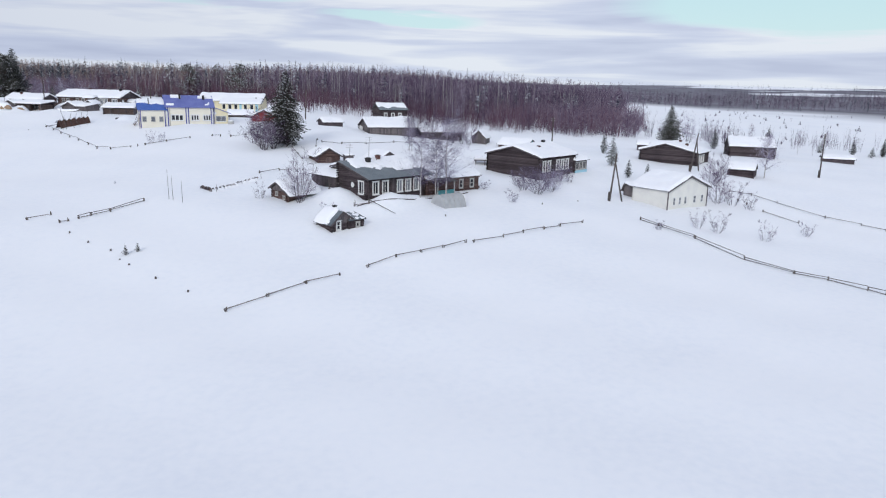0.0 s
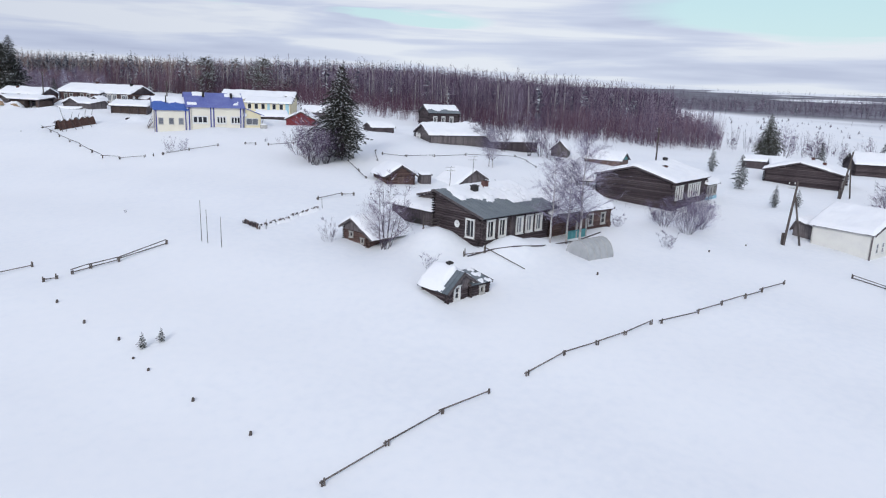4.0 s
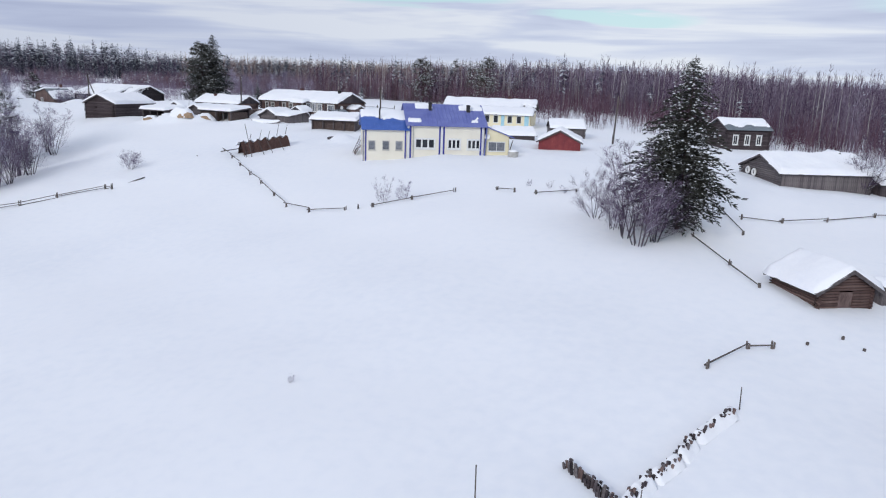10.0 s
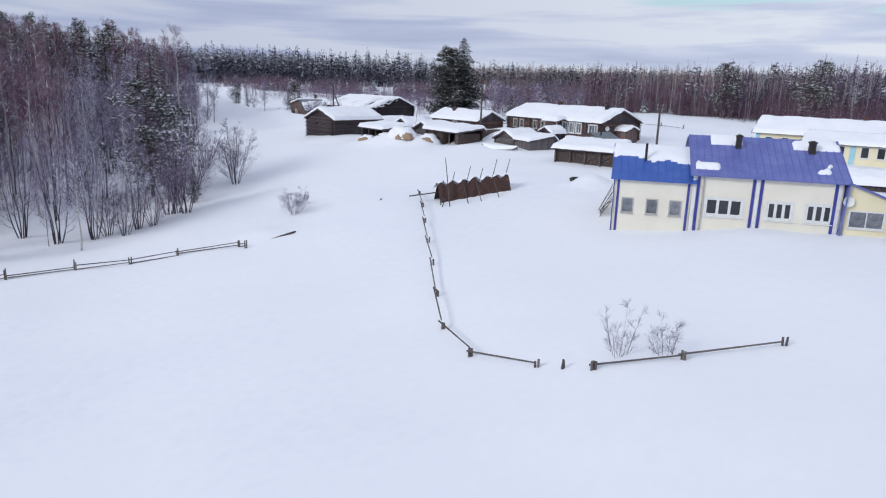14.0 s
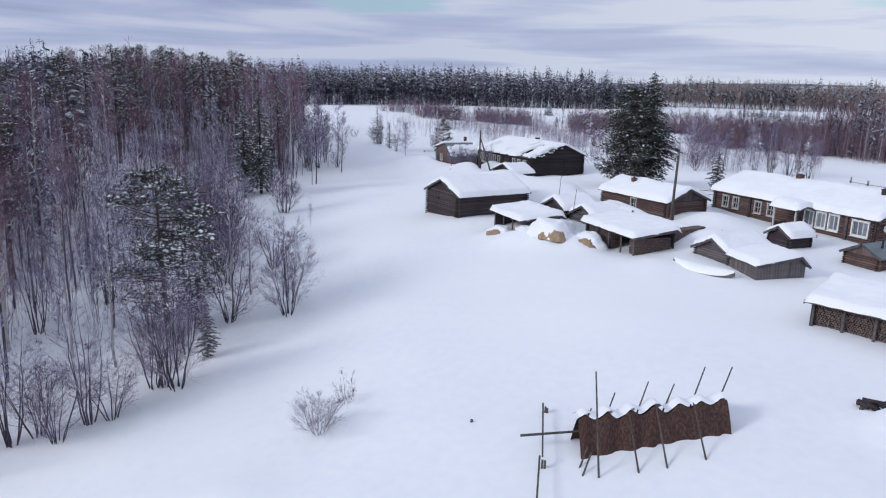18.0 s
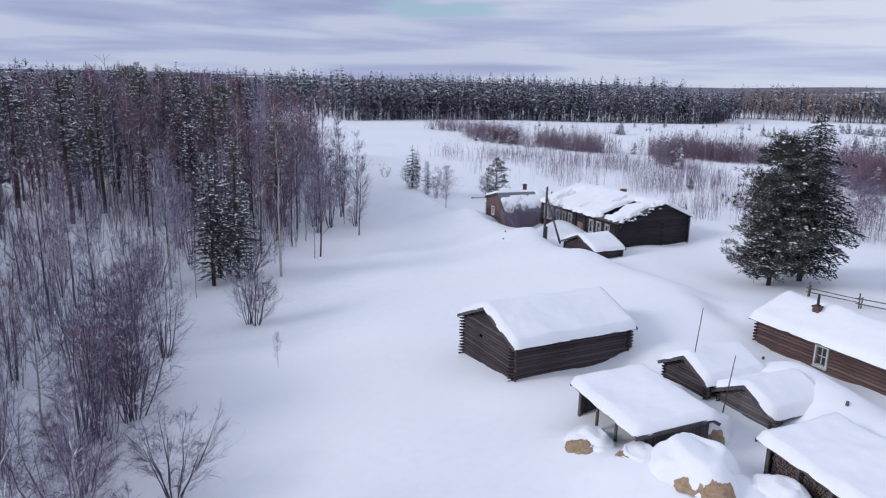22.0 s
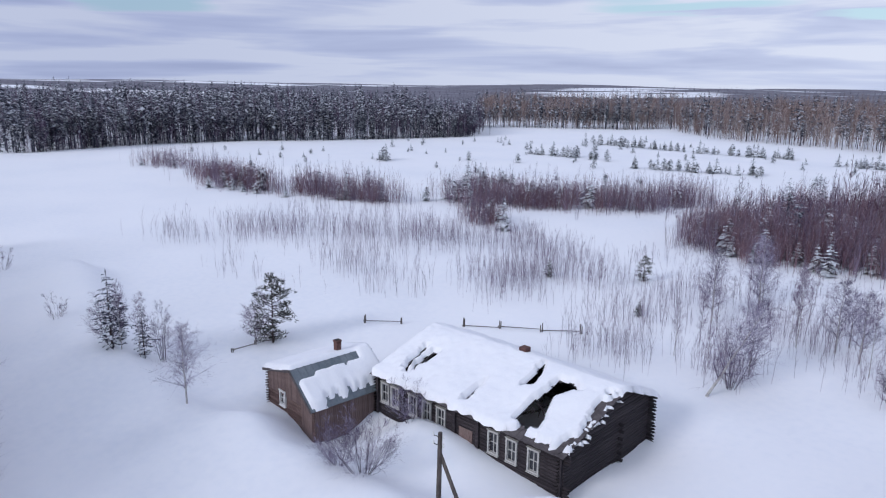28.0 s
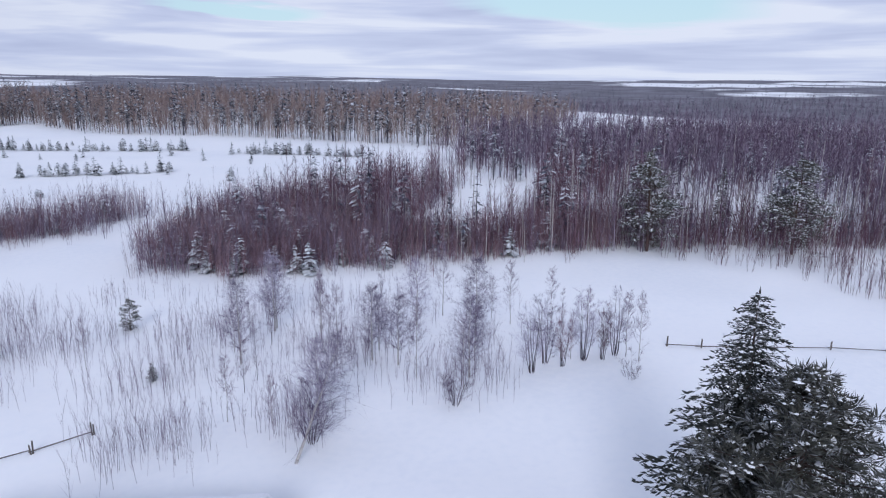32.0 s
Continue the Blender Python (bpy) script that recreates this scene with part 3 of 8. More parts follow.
class Building:
    """A house or shed in its own axes: x along the ridge (length L), y across (width W), z up from the base."""

    def __init__(self, name, label, category, a, deg, L, W, base, eave, ridge, ridge_at=0.5, back_eave=None, group=""):
        self.L, self.W, self.rng = L, W, random.Random(name + str(a))
        self.base = base
        self.h, self.rh = eave - base, ridge - base
        self.bh = (back_eave if back_eave is not None else eave) - base
        self.ry = W * ridge_at
        self.a, self.ang, self.what = a, radians(deg), name.replace("_", " ")
        self.root = thing(name, label, category, (a[0], a[1], base), self.ang, group)
        self.root_matrix = Matrix.Translation((a[0], a[1], base)) @ Matrix.Rotation(self.ang, 4, "Z")

    def prof(self, y):
        """The underside of the roof at y."""
        if y <= self.ry:
            return self.h + (self.rh - self.h) * y / max(self.ry, 0.01) if self.ry > 0.01 else self.rh
        return self.rh + (self.bh - self.rh) * (y - self.ry) / max(self.W - self.ry, 0.01)

    def span(self, z):
        """The stretch of a gable wall that is below the roof at height z."""
        lo, hi = 0.0, self.W
        if z > self.h:
            lo = self.ry * (z - self.h) / max(self.rh - self.h, 0.01)
        if z > self.bh:
            hi = self.W - (self.W - self.ry) * (z - self.bh) / max(self.rh - self.bh, 0.01)
        return lo, hi

    def put(self, wall, s, out, z):
        return {0: (s, -out, z), 1: (self.L + out, s, z), 2: (s, self.W + out, z), 3: (-out, s, z)}[wall]

    def turn(self, wall):
        return 0.0 if wall in (0, 2) else math.pi / 2

    def size(self, wall):
        return self.L if wall in (0, 2) else self.W

    def top(self, wall):
        return {0: self.h, 2: self.bh}.get(wall, max(self.rh, self.h))

    def logs(self, walls, mat, d=0.235, holes=None, gable=True, z_to=None, from_z=0.0, span=None):
        """Walls of round logs whose ends stand out at the corners."""
        holes = holes or {}
        for w in walls:
            end = self.top(w) if (gable or w in (0, 2)) else min(self.h, self.bh)
            end = min(end, z_to) if z_to else end
            step = d * 0.93
            z = from_z + (d / 2 if w in (0, 2) else 0.0)
            while z < end - 0.02:
                lo, hi = (0.0, self.size(w)) if w in (0, 2) else self.span(z + d * 0.3)
                if span:
                    lo, hi = max(lo, span[0]), min(hi, span[1])
                full = w in (0, 2) or z < min(self.h, self.bh)
                out = (0.05 + 0.05 * self.rng.random()) if full else 0.02
                gaps = [(s0, s1) for s0, s1, z0, z1 in holes.get(w, ()) if z0 < z < z1]
                for p, q in cut(lo - out, hi + out, gaps):
                    if q - p > 0.12:
                        dd = d * (0.95 + 0.1 * self.rng.random())
                        part("log", log_mesh(mat), self.root, "", self.put(w, (p + q) / 2, -0.08 + 0.012 * self.rng.random(), z), self.turn(w) + (math.pi if self.rng.random() < 0.5 else 0.0), (q - p, dd, dd))
                z += step

    def planks(self, walls, mat, width=0.24, holes=None, z_from=-0.2, out=0.0, z_to=None, lean=0.0, span=None):
        """Walls of upright boards."""
        holes = holes or {}
        for w in walls:
            n = max(2, round(self.size(w) / width))
            step = self.size(w) / n
            for i in range(n):
                s = (i + 0.5) * step
                if span and not span[0] < s < span[1]:
                    continue
                hi = (self.prof(s) if w in (1, 3) else self.top(w)) - 0.02
                if z_to:
                    hi = min(hi, z_to)
                lo = z_from
                gaps = [(z0, z1) for s0, s1, z0, z1 in holes.get(w, ()) if s0 < s < s1]
                for p, q in cut(lo, hi, gaps):
                    if q - p > 0.1:
                        t = 0.028 + 0.008 * self.rng.random()
                        o = out + 0.012 * self.rng.random()
                        ob = part("plank", box_mesh(mat), self.root, "", self.put(w, s, o, (p + q) / 2), 0.0, (q - p, step * 0.97, t))
                        ob.rotation_euler = self.board_turn(w, lean * (self.rng.random() - 0.5))

    def board_turn(self, w, lean):
        # long side up, thin side outwards
        up = Vector((0, 0, 1))
        out = Vector(self.put(w, 0, 1, 0)) - Vector(self.put(w, 0, 0, 0))
        along = out.cross(up)
        m = Matrix((up, along, out)).transposed().to_3x3()
        return (Matrix.Rotation(lean, 3, out) @ m).to_euler()

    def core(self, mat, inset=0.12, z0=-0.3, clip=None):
        """An added dark shell behind the boards or logs: indoor shade put into its colour."""
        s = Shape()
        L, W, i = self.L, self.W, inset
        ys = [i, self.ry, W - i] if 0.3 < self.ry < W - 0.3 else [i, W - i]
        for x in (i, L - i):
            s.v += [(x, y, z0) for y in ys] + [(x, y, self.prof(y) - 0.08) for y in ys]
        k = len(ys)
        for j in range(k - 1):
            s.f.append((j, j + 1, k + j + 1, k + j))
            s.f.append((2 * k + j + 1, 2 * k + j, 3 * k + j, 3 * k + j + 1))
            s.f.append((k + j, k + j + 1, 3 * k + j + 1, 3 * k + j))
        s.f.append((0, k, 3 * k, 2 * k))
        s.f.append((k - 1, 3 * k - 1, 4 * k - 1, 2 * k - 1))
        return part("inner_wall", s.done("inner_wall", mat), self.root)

    def panel(self, wall, mat, holes=(), thick=0.14, z0=-0.3, name="wall", lo=0.0, hi=None, label=""):
        """A smooth wall with real openings."""
        hi = self.size(wall) if hi is None else hi
        top = self.top(wall) if wall in (0, 2) else min(self.h, self.bh)
        ss = sorted({lo, hi, *[v for h in holes for v in h[:2]]})
        zs = sorted({z0, top, *[v for h in holes for v in h[2:]]})
        s = Shape()
        P = lambda a, o, z: self.put(wall, a, o, z)
        flip = wall in (1, 2)
        def face(*pts):
            n = len(s.v)
            s.v += pts
            s.f.append(tuple(range(n, n + 4)) if not flip else tuple(range(n + 3, n - 1, -1)))
        for a, b in zip(ss, ss[1:]):
            for c, d in zip(zs, zs[1:]):
                if any(h[0] <= a < h[1] and h[2] <= c < h[3] for h in holes):
                    continue
                face(P(a, 0, c), P(b, 0, c), P(b, 0, d), P(a, 0, d))
                face(P(b, -thick, c), P(a, -thick, c), P(a, -thick, d), P(b, -thick, d))
        for a, b, c, d in holes:
            face(P(a, -thick, c), P(a, 0, c), P(a, 0, d), P(a, -thick, d))
            face(P(b, 0, c), P(b, -thick, c), P(b, -thick, d), P(b, 0, d))
            face(P(a, -thick, c), P(b, -thick, c), P(b, 0, c), P(a, 0, c))
            face(P(a, 0, d), P(b, 0, d), P(b, -thick, d), P(a, -thick, d))
        for a in (lo, hi):
            face(P(a, -thick, z0), P(a, 0, z0), P(a, 0, top), P(a, -thick, top))
        if wall in (1, 3):
            n = len(s.v)
            s.v += [P(0, 0, top), P(self.W, 0, top), P(self.W, 0, self.bh), P(self.ry, 0, self.rh), P(0, 0, self.h)]
            s.v += [P(0, -thick, top), P(self.W, -thick, top), P(self.W, -thick, self.bh), P(self.ry, -thick, self.rh), P(0, -thick, self.h)]
            s.f.append(tuple(range(n, n + 5)) if not flip else tuple(range(n + 4, n - 1, -1)))
            s.f.append(tuple(range(n + 9, n + 4, -1)) if not flip else tuple(range(n + 5, n + 10)))
        return part(name, s.done(name, mat), self.root, label)

    def window(self, wall, s, z, w, h, cols=2, rows=1, mat=None, glass=None, casing=0.12, out=0.05, cornice=True, label="", bar=0.03):
        """A window: casing, with the panes, the bars and the sill as its parts. Its place is the middle of its foot. Returns the hole."""
        mat, glass = mat or WHITE_PAINT, glass or GLASS
        c = Shape()
        a, b = w / 2, w / 2 + casing
        c.box((-b, -out, 0), (-a, 0.05, h)).box((a, -out, 0), (b, 0.05, h)).box((-b, -out, h), (b, 0.05, h + casing)).box((-b, -out, -casing), (b, 0.05, 0))
        if cornice:
            c.box((-b - 0.05, -out - 0.05, h + casing), (b + 0.05, 0.03, h + casing + 0.05))
        turn = {0: 0.0, 1: math.pi / 2, 2: math.pi, 3: -math.pi / 2}[wall]
        ob = part("window", c.done("window_casing", mat), self.root, label, self.put(wall, s, 0.0, z), turn)
        pw, ph = w / cols, h / rows
        for i in range(cols):
            for j in range(rows):
                p = Shape().box((-pw / 2 + 0.03, 0.03, 0.03), (pw / 2 - 0.03, 0.045, ph - 0.03))
                part("pane", p.done("pane", glass), ob, "", (-w / 2 + (i + 0.5) * pw, 0, j * ph))
        bars = Shape()
        for i in range(cols + 1):
            x = -w / 2 + i * pw
            bars.box((x - bar, -0.01, 0), (x + bar, 0.05, h))
        for j in range(rows + 1):
            bars.box((-w / 2, -0.008, j * ph - bar), (w / 2, 0.048, j * ph + bar))
        part("sash", bars.done("sash", mat), ob)
        part("sill", Shape().box((-b - 0.03, -out - 0.07, -casing - 0.05), (b + 0.03, 0.02, -casing)).done("sill", mat), ob)
        return (s - w / 2 - 0.02, s + w / 2 + 0.02, z - 0.02, z + h + 0.02)

    def roof(self, mat, over=0.35, ends=0.3, thick=0.07, boards=True, front=None, rear=None, ribs=0.0, x0=None, x1=None):
        """Roof slopes with overhang; ribs: spacing of raised seams."""
        front, rear = over if front is None else front, over if rear is None else rear
        x0, x1 = -ends if x0 is None else x0, self.L + ends if x1 is None else x1
        def line(y):
            return self.prof(0) + (self.prof(0.01) - self.prof(0)) * 100 * y if y < 0 else (self.prof(self.W) + (self.prof(self.W) - self.prof(self.W - 0.01)) * 100 * (y - self.W) if y > self.W else self.prof(y))
        self.line, self.rx0, self.rx1, self.fy, self.by = line, x0, x1, -front, self.W + rear
        self.thick = thick
        for y0, y1 in ((-front, self.ry), (self.ry, self.W + rear)):
            if y1 - y0 < 0.3:
                continue
            z0, z1 = line(y0) + thick + 0.02, line(y1) + thick + 0.02
            s = Shape().slab([(x0, y0, z0), (x1, y0, z0), (x1, y1, z1), (x0, y1, z1)], thick)
            slope = part("roof", s.done("roof_slope", mat), self.root)
            if ribs:
                n = int((x1 - x0) / ribs)
                seam = Shape().slab([(-0.022, y0, z0 + 0.035), (0.022, y0, z0 + 0.035), (0.022, y1, z1 + 0.035), (-0.022, y1, z1 + 0.035)], 0.036).done("seam", mat)
                for i in range(n + 1):
                    part("seam", seam, slope, "", (x0 + 0.05 + i * (x1 - x0 - 0.1) / n, 0, 0))
            if boards:
                for x in (x0 - 0.02, x1 + 0.02):
                    e = Shape().slab([(x - 0.02, y0, z0 + 0.03), (x + 0.02, y0, z0 + 0.03), (x + 0.02, y1, z1 + 0.03), (x - 0.02, y1, z1 + 0.03)], 0.2)
                    part("barge_board", e.done("barge_board", ROOF_BOARD), self.root)

    def snow(self, th=0.38, mask=None, label="", step=0.22, lip=0.03, ragged=0.1):
        """The snow on the roof, a thing of its own that lies on it."""
        x0, x1, y0, y1 = self.rx0 - lip, self.rx1 + lip, self.fy - lip, self.by + lip
        nx, ny = max(6, int((x1 - x0) / step)), max(6, int((y1 - y0) / step))
        seed = self.rng.random() * 50
        v, tk = [], []
        for j in range(ny + 1):
            for i in range(nx + 1):
                u, w = i / nx, j / ny
                x, y = x0 + (x1 - x0) * u, y0 + (y1 - y0) * w
                dx, dy = min(x - x0, x1 - x), min(y - y0, y1 - y)
                n1 = noise.noise(Vector((x * 0.5 + seed, y * 0.5, 0)))
                n2 = noise.noise(Vector((x * 1.9, y * 1.9 + seed, 3)))
                t = th * (1 + 0.3 * n1 + 0.15 * n2 + 0.07 * noise.noise(Vector((x * 4.5, y * 4.5, seed))))
                k = min(dx, dy) / (0.07 + 0.30 * th)
                t *= 0.0 if k <= 0 else min(1.0, k * (2 - min(k, 1.0))) ** 0.62
                if mask:
                    t *= mask(x, y, n1, n2)
                if dx <= 0 or dy <= 0:
                    jx = ragged * noise.noise(Vector((y * 1.3, seed, 1))) * (dx <= 0)
                    jy = ragged * noise.noise(Vector((x * 1.3, seed, 2))) * (dy <= 0)
                    x, y = x + jx, y + jy
                yc = min(max(y, self.fy), self.by)
                ridge_soft = -0.09 * math.exp(-((y - self.ry) / 0.5) ** 2) if 0.3 < self.ry < self.W - 0.3 else 0.0
                z = self.line(yc) + self.thick + 0.025
                tk.append(t)
                v.append((x, y, z + (t + ridge_soft if t > 0.12 else t) - (0.02 if t < 0.02 else 0.0)))
        f = []
        for j in range(ny):
            for i in range(nx):
                a = j * (nx + 1) + i
                q = (a, a + 1, a + nx + 2, a + nx + 1)
                if max(tk[p] for p in q) > 0.03:
                    f.append(q)
        me = mesh_of("snow_cap", v, f, SNOW_ROOF, True)
        return part("snow_cap", me, self.root, label or "thick white snow on the roof")

    def chimney(self, x, y, w=0.5, h=0.9, mat=None, name="chimney", label=""):
        z = self.line(y) - 0.1
        s = Shape().box((-w / 2, -w / 2, 0), (w / 2, w / 2, h)).box((-w / 2 - 0.05, -w / 2 - 0.05, h), (w / 2 + 0.05, w / 2 + 0.05, h + 0.1))
        ob = part(name, s.done(name, mat or BRICK), self.root, label, (x, y, z))
        cap = Shape().box((-w * 0.32, -w * 0.32, h + 0.1), (w * 0.32, w * 0.32, h + 0.16))
        part("flue", cap.done("flue", SOOT_AND_SHADE), ob)
        return ob


def lump(s, at, size, r):
    n = len(s.v)
    a = r.random() * 6.28
    ca, sa = math.cos(a), math.sin(a)
    for x, y, z in ((1, 0, 0), (0, 0.7, 0), (-1, 0, 0), (0, -0.7, 0), (0, 0, 0.45), (0, 0, -0.25)):
        k = size * (0.7 + 0.6 * r.random())
        s.v.append((at[0] + k * (x * ca - y * sa), at[1] + k * (x * sa + y * ca), at[2] + k * z))
    s.f += [tuple(n + i for i in q) for q in ((0, 1, 4), (1, 2, 4), (2, 3, 4), (3, 0, 4), (1, 0, 5), (2, 1, 5), (3, 2, 5), (0, 3, 5))]


# ---- houses and sheds ----
def simple_shed(name, label, a, deg, L, W, base, eave, ridge, mat=LOG_DARK, kind="log", ridge_at=0.5, back=None, th=0.4, roof=ROOF_BOARD, over=0.3, holes=None, gable_planks=None, d=0.22, category="shed", front=None, rear=None, ends=0.3, walls=(0, 1, 2, 3), mask=None):
    b = Building(name, label, category, a, deg, L, W, base, eave, ridge, ridge_at, back)
    if kind == "log":
        b.logs(walls, mat, d, holes, gable=gable_planks is None)
        if gable_planks:
            for w in (1, 3):
                b.planks([w], gable_planks, z_from=min(b.h, b.bh) - 0.05, out=0.03)
    else:
        b.planks(walls, mat, holes=holes)
        b.core(SOOT_AND_SHADE, 0.1)
    b.roof(roof, over, ends, front=front, rear=rear)
    if th:
        b.snow(th, mask)
    return b


# the grey-roofed log house with white window casings
H = Building("log_house", "dark log house with white casings and half-bare grey roof", "house", (-9.1, 86.1), 45.5, 10.2, 6.0, 1.6, 5.75, 7.35, 0.96, 7.3)
hw = {0: [], 3: []}
for s_ in (1.15, 2.75):
    hw[0].append(H.window(0, s_, 2.15, 0.82, 1.45, 2, 1, out=0.12))
for s_ in (5.2, 6.65, 8.1):
    hw[0].append(H.window(0, s_, 2.15, 0.80, 1.40, 2, 1, out=0.12, glass=CURTAIN))
hw[3].append(H.window(3, 1.35, 2.15, 0.85, 1.45, 2, 1, out=0.12))
H.logs((0, 1, 2, 3), LOG_DARK, 0.25, hw)
for s_ in (3.95, 4.25):
    part("corner_post", Shape().box((s_ - 0.13, -0.2, 0), (s_ + 0.13, 0.05, H.h)).done("post", PLANK_DARK), H.root)
H.roof(METAL_GREY, 0.5, 0.45, ribs=0.6, front=0.55, rear=0.1)


def melt(x, y, n1, n2):
    # snow has slid off the lower half of the front slope
    edge = 2.9 + 0.9 * n1 + 0.35 * math.sin(x * 1.3) - 0.1 * x
    patch = 1.0 if y > edge else 0.0
    if 6.2 < x < 9 and 1.6 < y < 3.4 and n2 > -0.1:
        patch = 0.7
    if y > edge and y < 5.0 and n2 > 0.28 and x > 3:
        patch = 0.0
    if x < 0.35 + 0.5 * n1 + 0.12 * y:
        patch = 0.0
    return patch


H.snow(0.26, melt, "patchy snow on the grey roof of the log house", step=0.2)
H.chimney(3.4, 4.2, 0.55, 0.85, SOOT_AND_SHADE, label="sooty brick chimney")
H.chimney(5.74, 5.0, 0.5, 0.8, BRICK, label="red brick chimney")
dish = Shape()
for i in range(16):
    a_ = 2 * math.pi * i / 16
    dish.v += [(0.34 * math.cos(a_), -0.16, 0.34 * math.sin(a_)), (0.2 * math.cos(a_), -0.08, 0.2 * math.sin(a_))]
dish.v.append((0, -0.05, 0))
for i in range(16):
    j = (i + 1) % 16
    dish.f += [(2 * i, 2 * j, 2 * j + 1, 2 * i + 1), (2 * i + 1, 2 * j + 1, 32)]
SAT = dish.done("satellite_dish", WHITE_PAINT, True)
sd = part("satellite_dish", SAT, H.root, "white satellite dish", H.put(3, 2.75, 0.15, 3.1), -math.pi / 2)
part("bracket", Shape().tube([(0, 0.1, 0), (0, -0.08, 0)], [0.025, 0.025]).done("bracket", SOOT_AND_SHADE), sd)

# its lower wing with the turquoise porch
HW = Building("house_wing", "dark plank wing with a turquoise porch beside the log house", "house wing", (-2.0, 92.9), 42, 9.6, 6.0, 1.5, 5.0, 6.6, 0.6)
ww = {0: [HW.window(0, 6.3, 1.9, 0.6, 1.0, 1, 2, GREY_PAINT), HW.window(0, 8.4, 1.9, 0.6, 1.0, 1, 2, GREY_PAINT)]}
HW.logs((0, 1, 2, 3), LOG_BROWN, 0.25, ww)
HW.roof(ROOF_BOARD, 0.4, 0.3)
HW.snow(0.36)
porch = thing("porch", "turquoise painted wooden porch with carved posts", "porch", (*HW.root_matrix.to_translation().xy, 1.5), HW.ang)
for x_ in (0.7, 2.2, 3.7):
    part("post", Shape().box((x_ - 0.07, -1.5, 0.2), (x_ + 0.07, -1.36, 3.2)).done("post", GREY_PAINT), porch)
for i in range(17):
    part("baluster", box_mesh(TURQUOISE), porch, "", (0.7 + i * 0.19, -1.43, 1.45), (0.0, radians(-90), 0.0), (0.95, 0.03, 0.16))
part("rail", Shape().box((0.6, -1.5, 1.92), (3.8, -1.38, 2.02)).done("rail", TURQUOISE), porch)
part("porch_floor", Shape().box((0.5, -1.5, 0.85), (3.9, 0, 0.97)).done("floor", PLANK_BROWN), porch)
part("porch_roof", Shape().slab([(0.4, -1.75, 3.2), (4.0, -1.75, 3.2), (4.0, 0.1, 3.65), (0.4, 0.1, 3.65)], 0.07).done("roof", ROOF_BOARD), porch)
part("skirt", Shape().box((0.6, -1.46, -0.4), (3.8, -1.4, 0.85)).done("skirt", PLANK_BROWN), porch)

# plank annex behind, and the back barn
AN = simple_shed("plank_shed", "dark weathered plank shed leaning against the log house", (-17.7, 95.0), -45, 6.3, 4.0, 2.6, 5.15, 5.8, PLANK_DARK, "plank", 0.9, 5.6, holes={0: [(3.0, 4.4, -0.5, 1.6)]}, th=0.38)
# added dark sheet stands for the unlit inside of the open doorway
part("dark_doorway", Shape().box((3.0, 0.14, -0.3), (4.4, 0.2, 1.6)).done("doorway", SOOT_AND_SHADE), AN.root)
BB = simple_shed("log_barn", "grey log barn joined to the back of the house", (-11.9, 91.9), 45.5, 8.2, 4.2, 2.8, 7.1, 7.2, LOG_GREY, ridge_at=0.03, back=6.2, th=0.3, front=0.0)

# bath house half sunk in snow
BA = Building("bath_house", "small dark log bath house sunk in deep snow", "bath house", (-13.85, 76.65), -45, 2.7, 2.7, 0.5, 2.2, 3.35, 0.52, 2.5)
bw = {1: [BA.window(1, 0.95, 0.95, 0.42, 0.85, 1, 2, out=0.1)]}
BA.logs((0, 1, 2, 3), LOG_DARK, 0.21, bw, gable=False)
BA.planks([1, 3], PLANK_GREY, z_from=BA.h - 0.05, out=0.03)
BA.roof(METAL_GREY, 0.3, 0.32, ribs=0.35)
BA.snow(0.42, lambda x, y, a, b: 0.0 if (x > 2.15 - 0.15 * y and y > 0.1 + 0.5 * a) or y > 2.6 + a else 1.0)
BA.chimney(1.3, 1.5, 0.34, 0.6, SOOT_AND_SHADE, label="black iron chimney")
BL = Building("lean_to", "small log lean-to beside the bath house", "shed", (-10.2, 76.2), 45, 2.0, 2.4, 0.5, 2.35, 2.75, 0.9)
BL.logs((0, 1, 2, 3), LOG_DARK, 0.21, {0: [BL.window(0, 1.2, 1.05, 0.35, 0.4, 1, 1, GREY_PAINT, out=0.1)]})
BL.roof(METAL_GREY, 0.25, 0.2)
BL.snow(0.12, lambda x, y, a, b: 1.0 if b > 0.1 else 0.0)

# log shed beside the bare birch
SB = Building("log_shed", "brown log shed with small white windows under snow", "shed", (-19.0, 85.7), 48.5, 4.4, 3.3, 1.7, 3.85, 4.9, 0.6, 4.15)
sw = {3: [SB.window(3, 0.8, 1.2, 0.34, 0.36, 1, 1, GREY_PAINT, out=0.1, casing=0.06), SB.window(3, 2.3, 1.55, 0.36, 0.38, 1, 1, GREY_PAINT, out=0.1, casing=0.06)]}
SB.logs((0, 1, 2, 3), LOG_BROWN, 0.21, sw, gable=False)
SB.planks([3, 1], PLANK_GREY, z_from=SB.h - 0.02, out=0.03)
SB.logs([3], LOG_BROWN, 0.21, sw, gable=False, span=(1.45, 1.75))
SB.roof(ROOF_BOARD, 0.3, 0.45, front=0.9)
SB.snow(0.4)
rail = thing("porch_railing", "grey log railing at the end of the shed", "railing", (-15.2, 89.0, gz(-15.2, 89.0)), radians(48))
for x_ in (0, 1.1, 2.2):
    part("post", Shape().tube([(x_, -1.2, -0.4), (x_, -1.2, 1.5)], [0.07, 0.06]).done("post", RAIL_WOOD), rail)
for z_ in (0.3, 0.6, 0.9):
    part("rail", Shape().tube([(-0.1, -1.2, z_), (2.3, -1.2, z_ + 0.03)], [0.05, 0.045]).done("rail", RAIL_WOOD), rail)

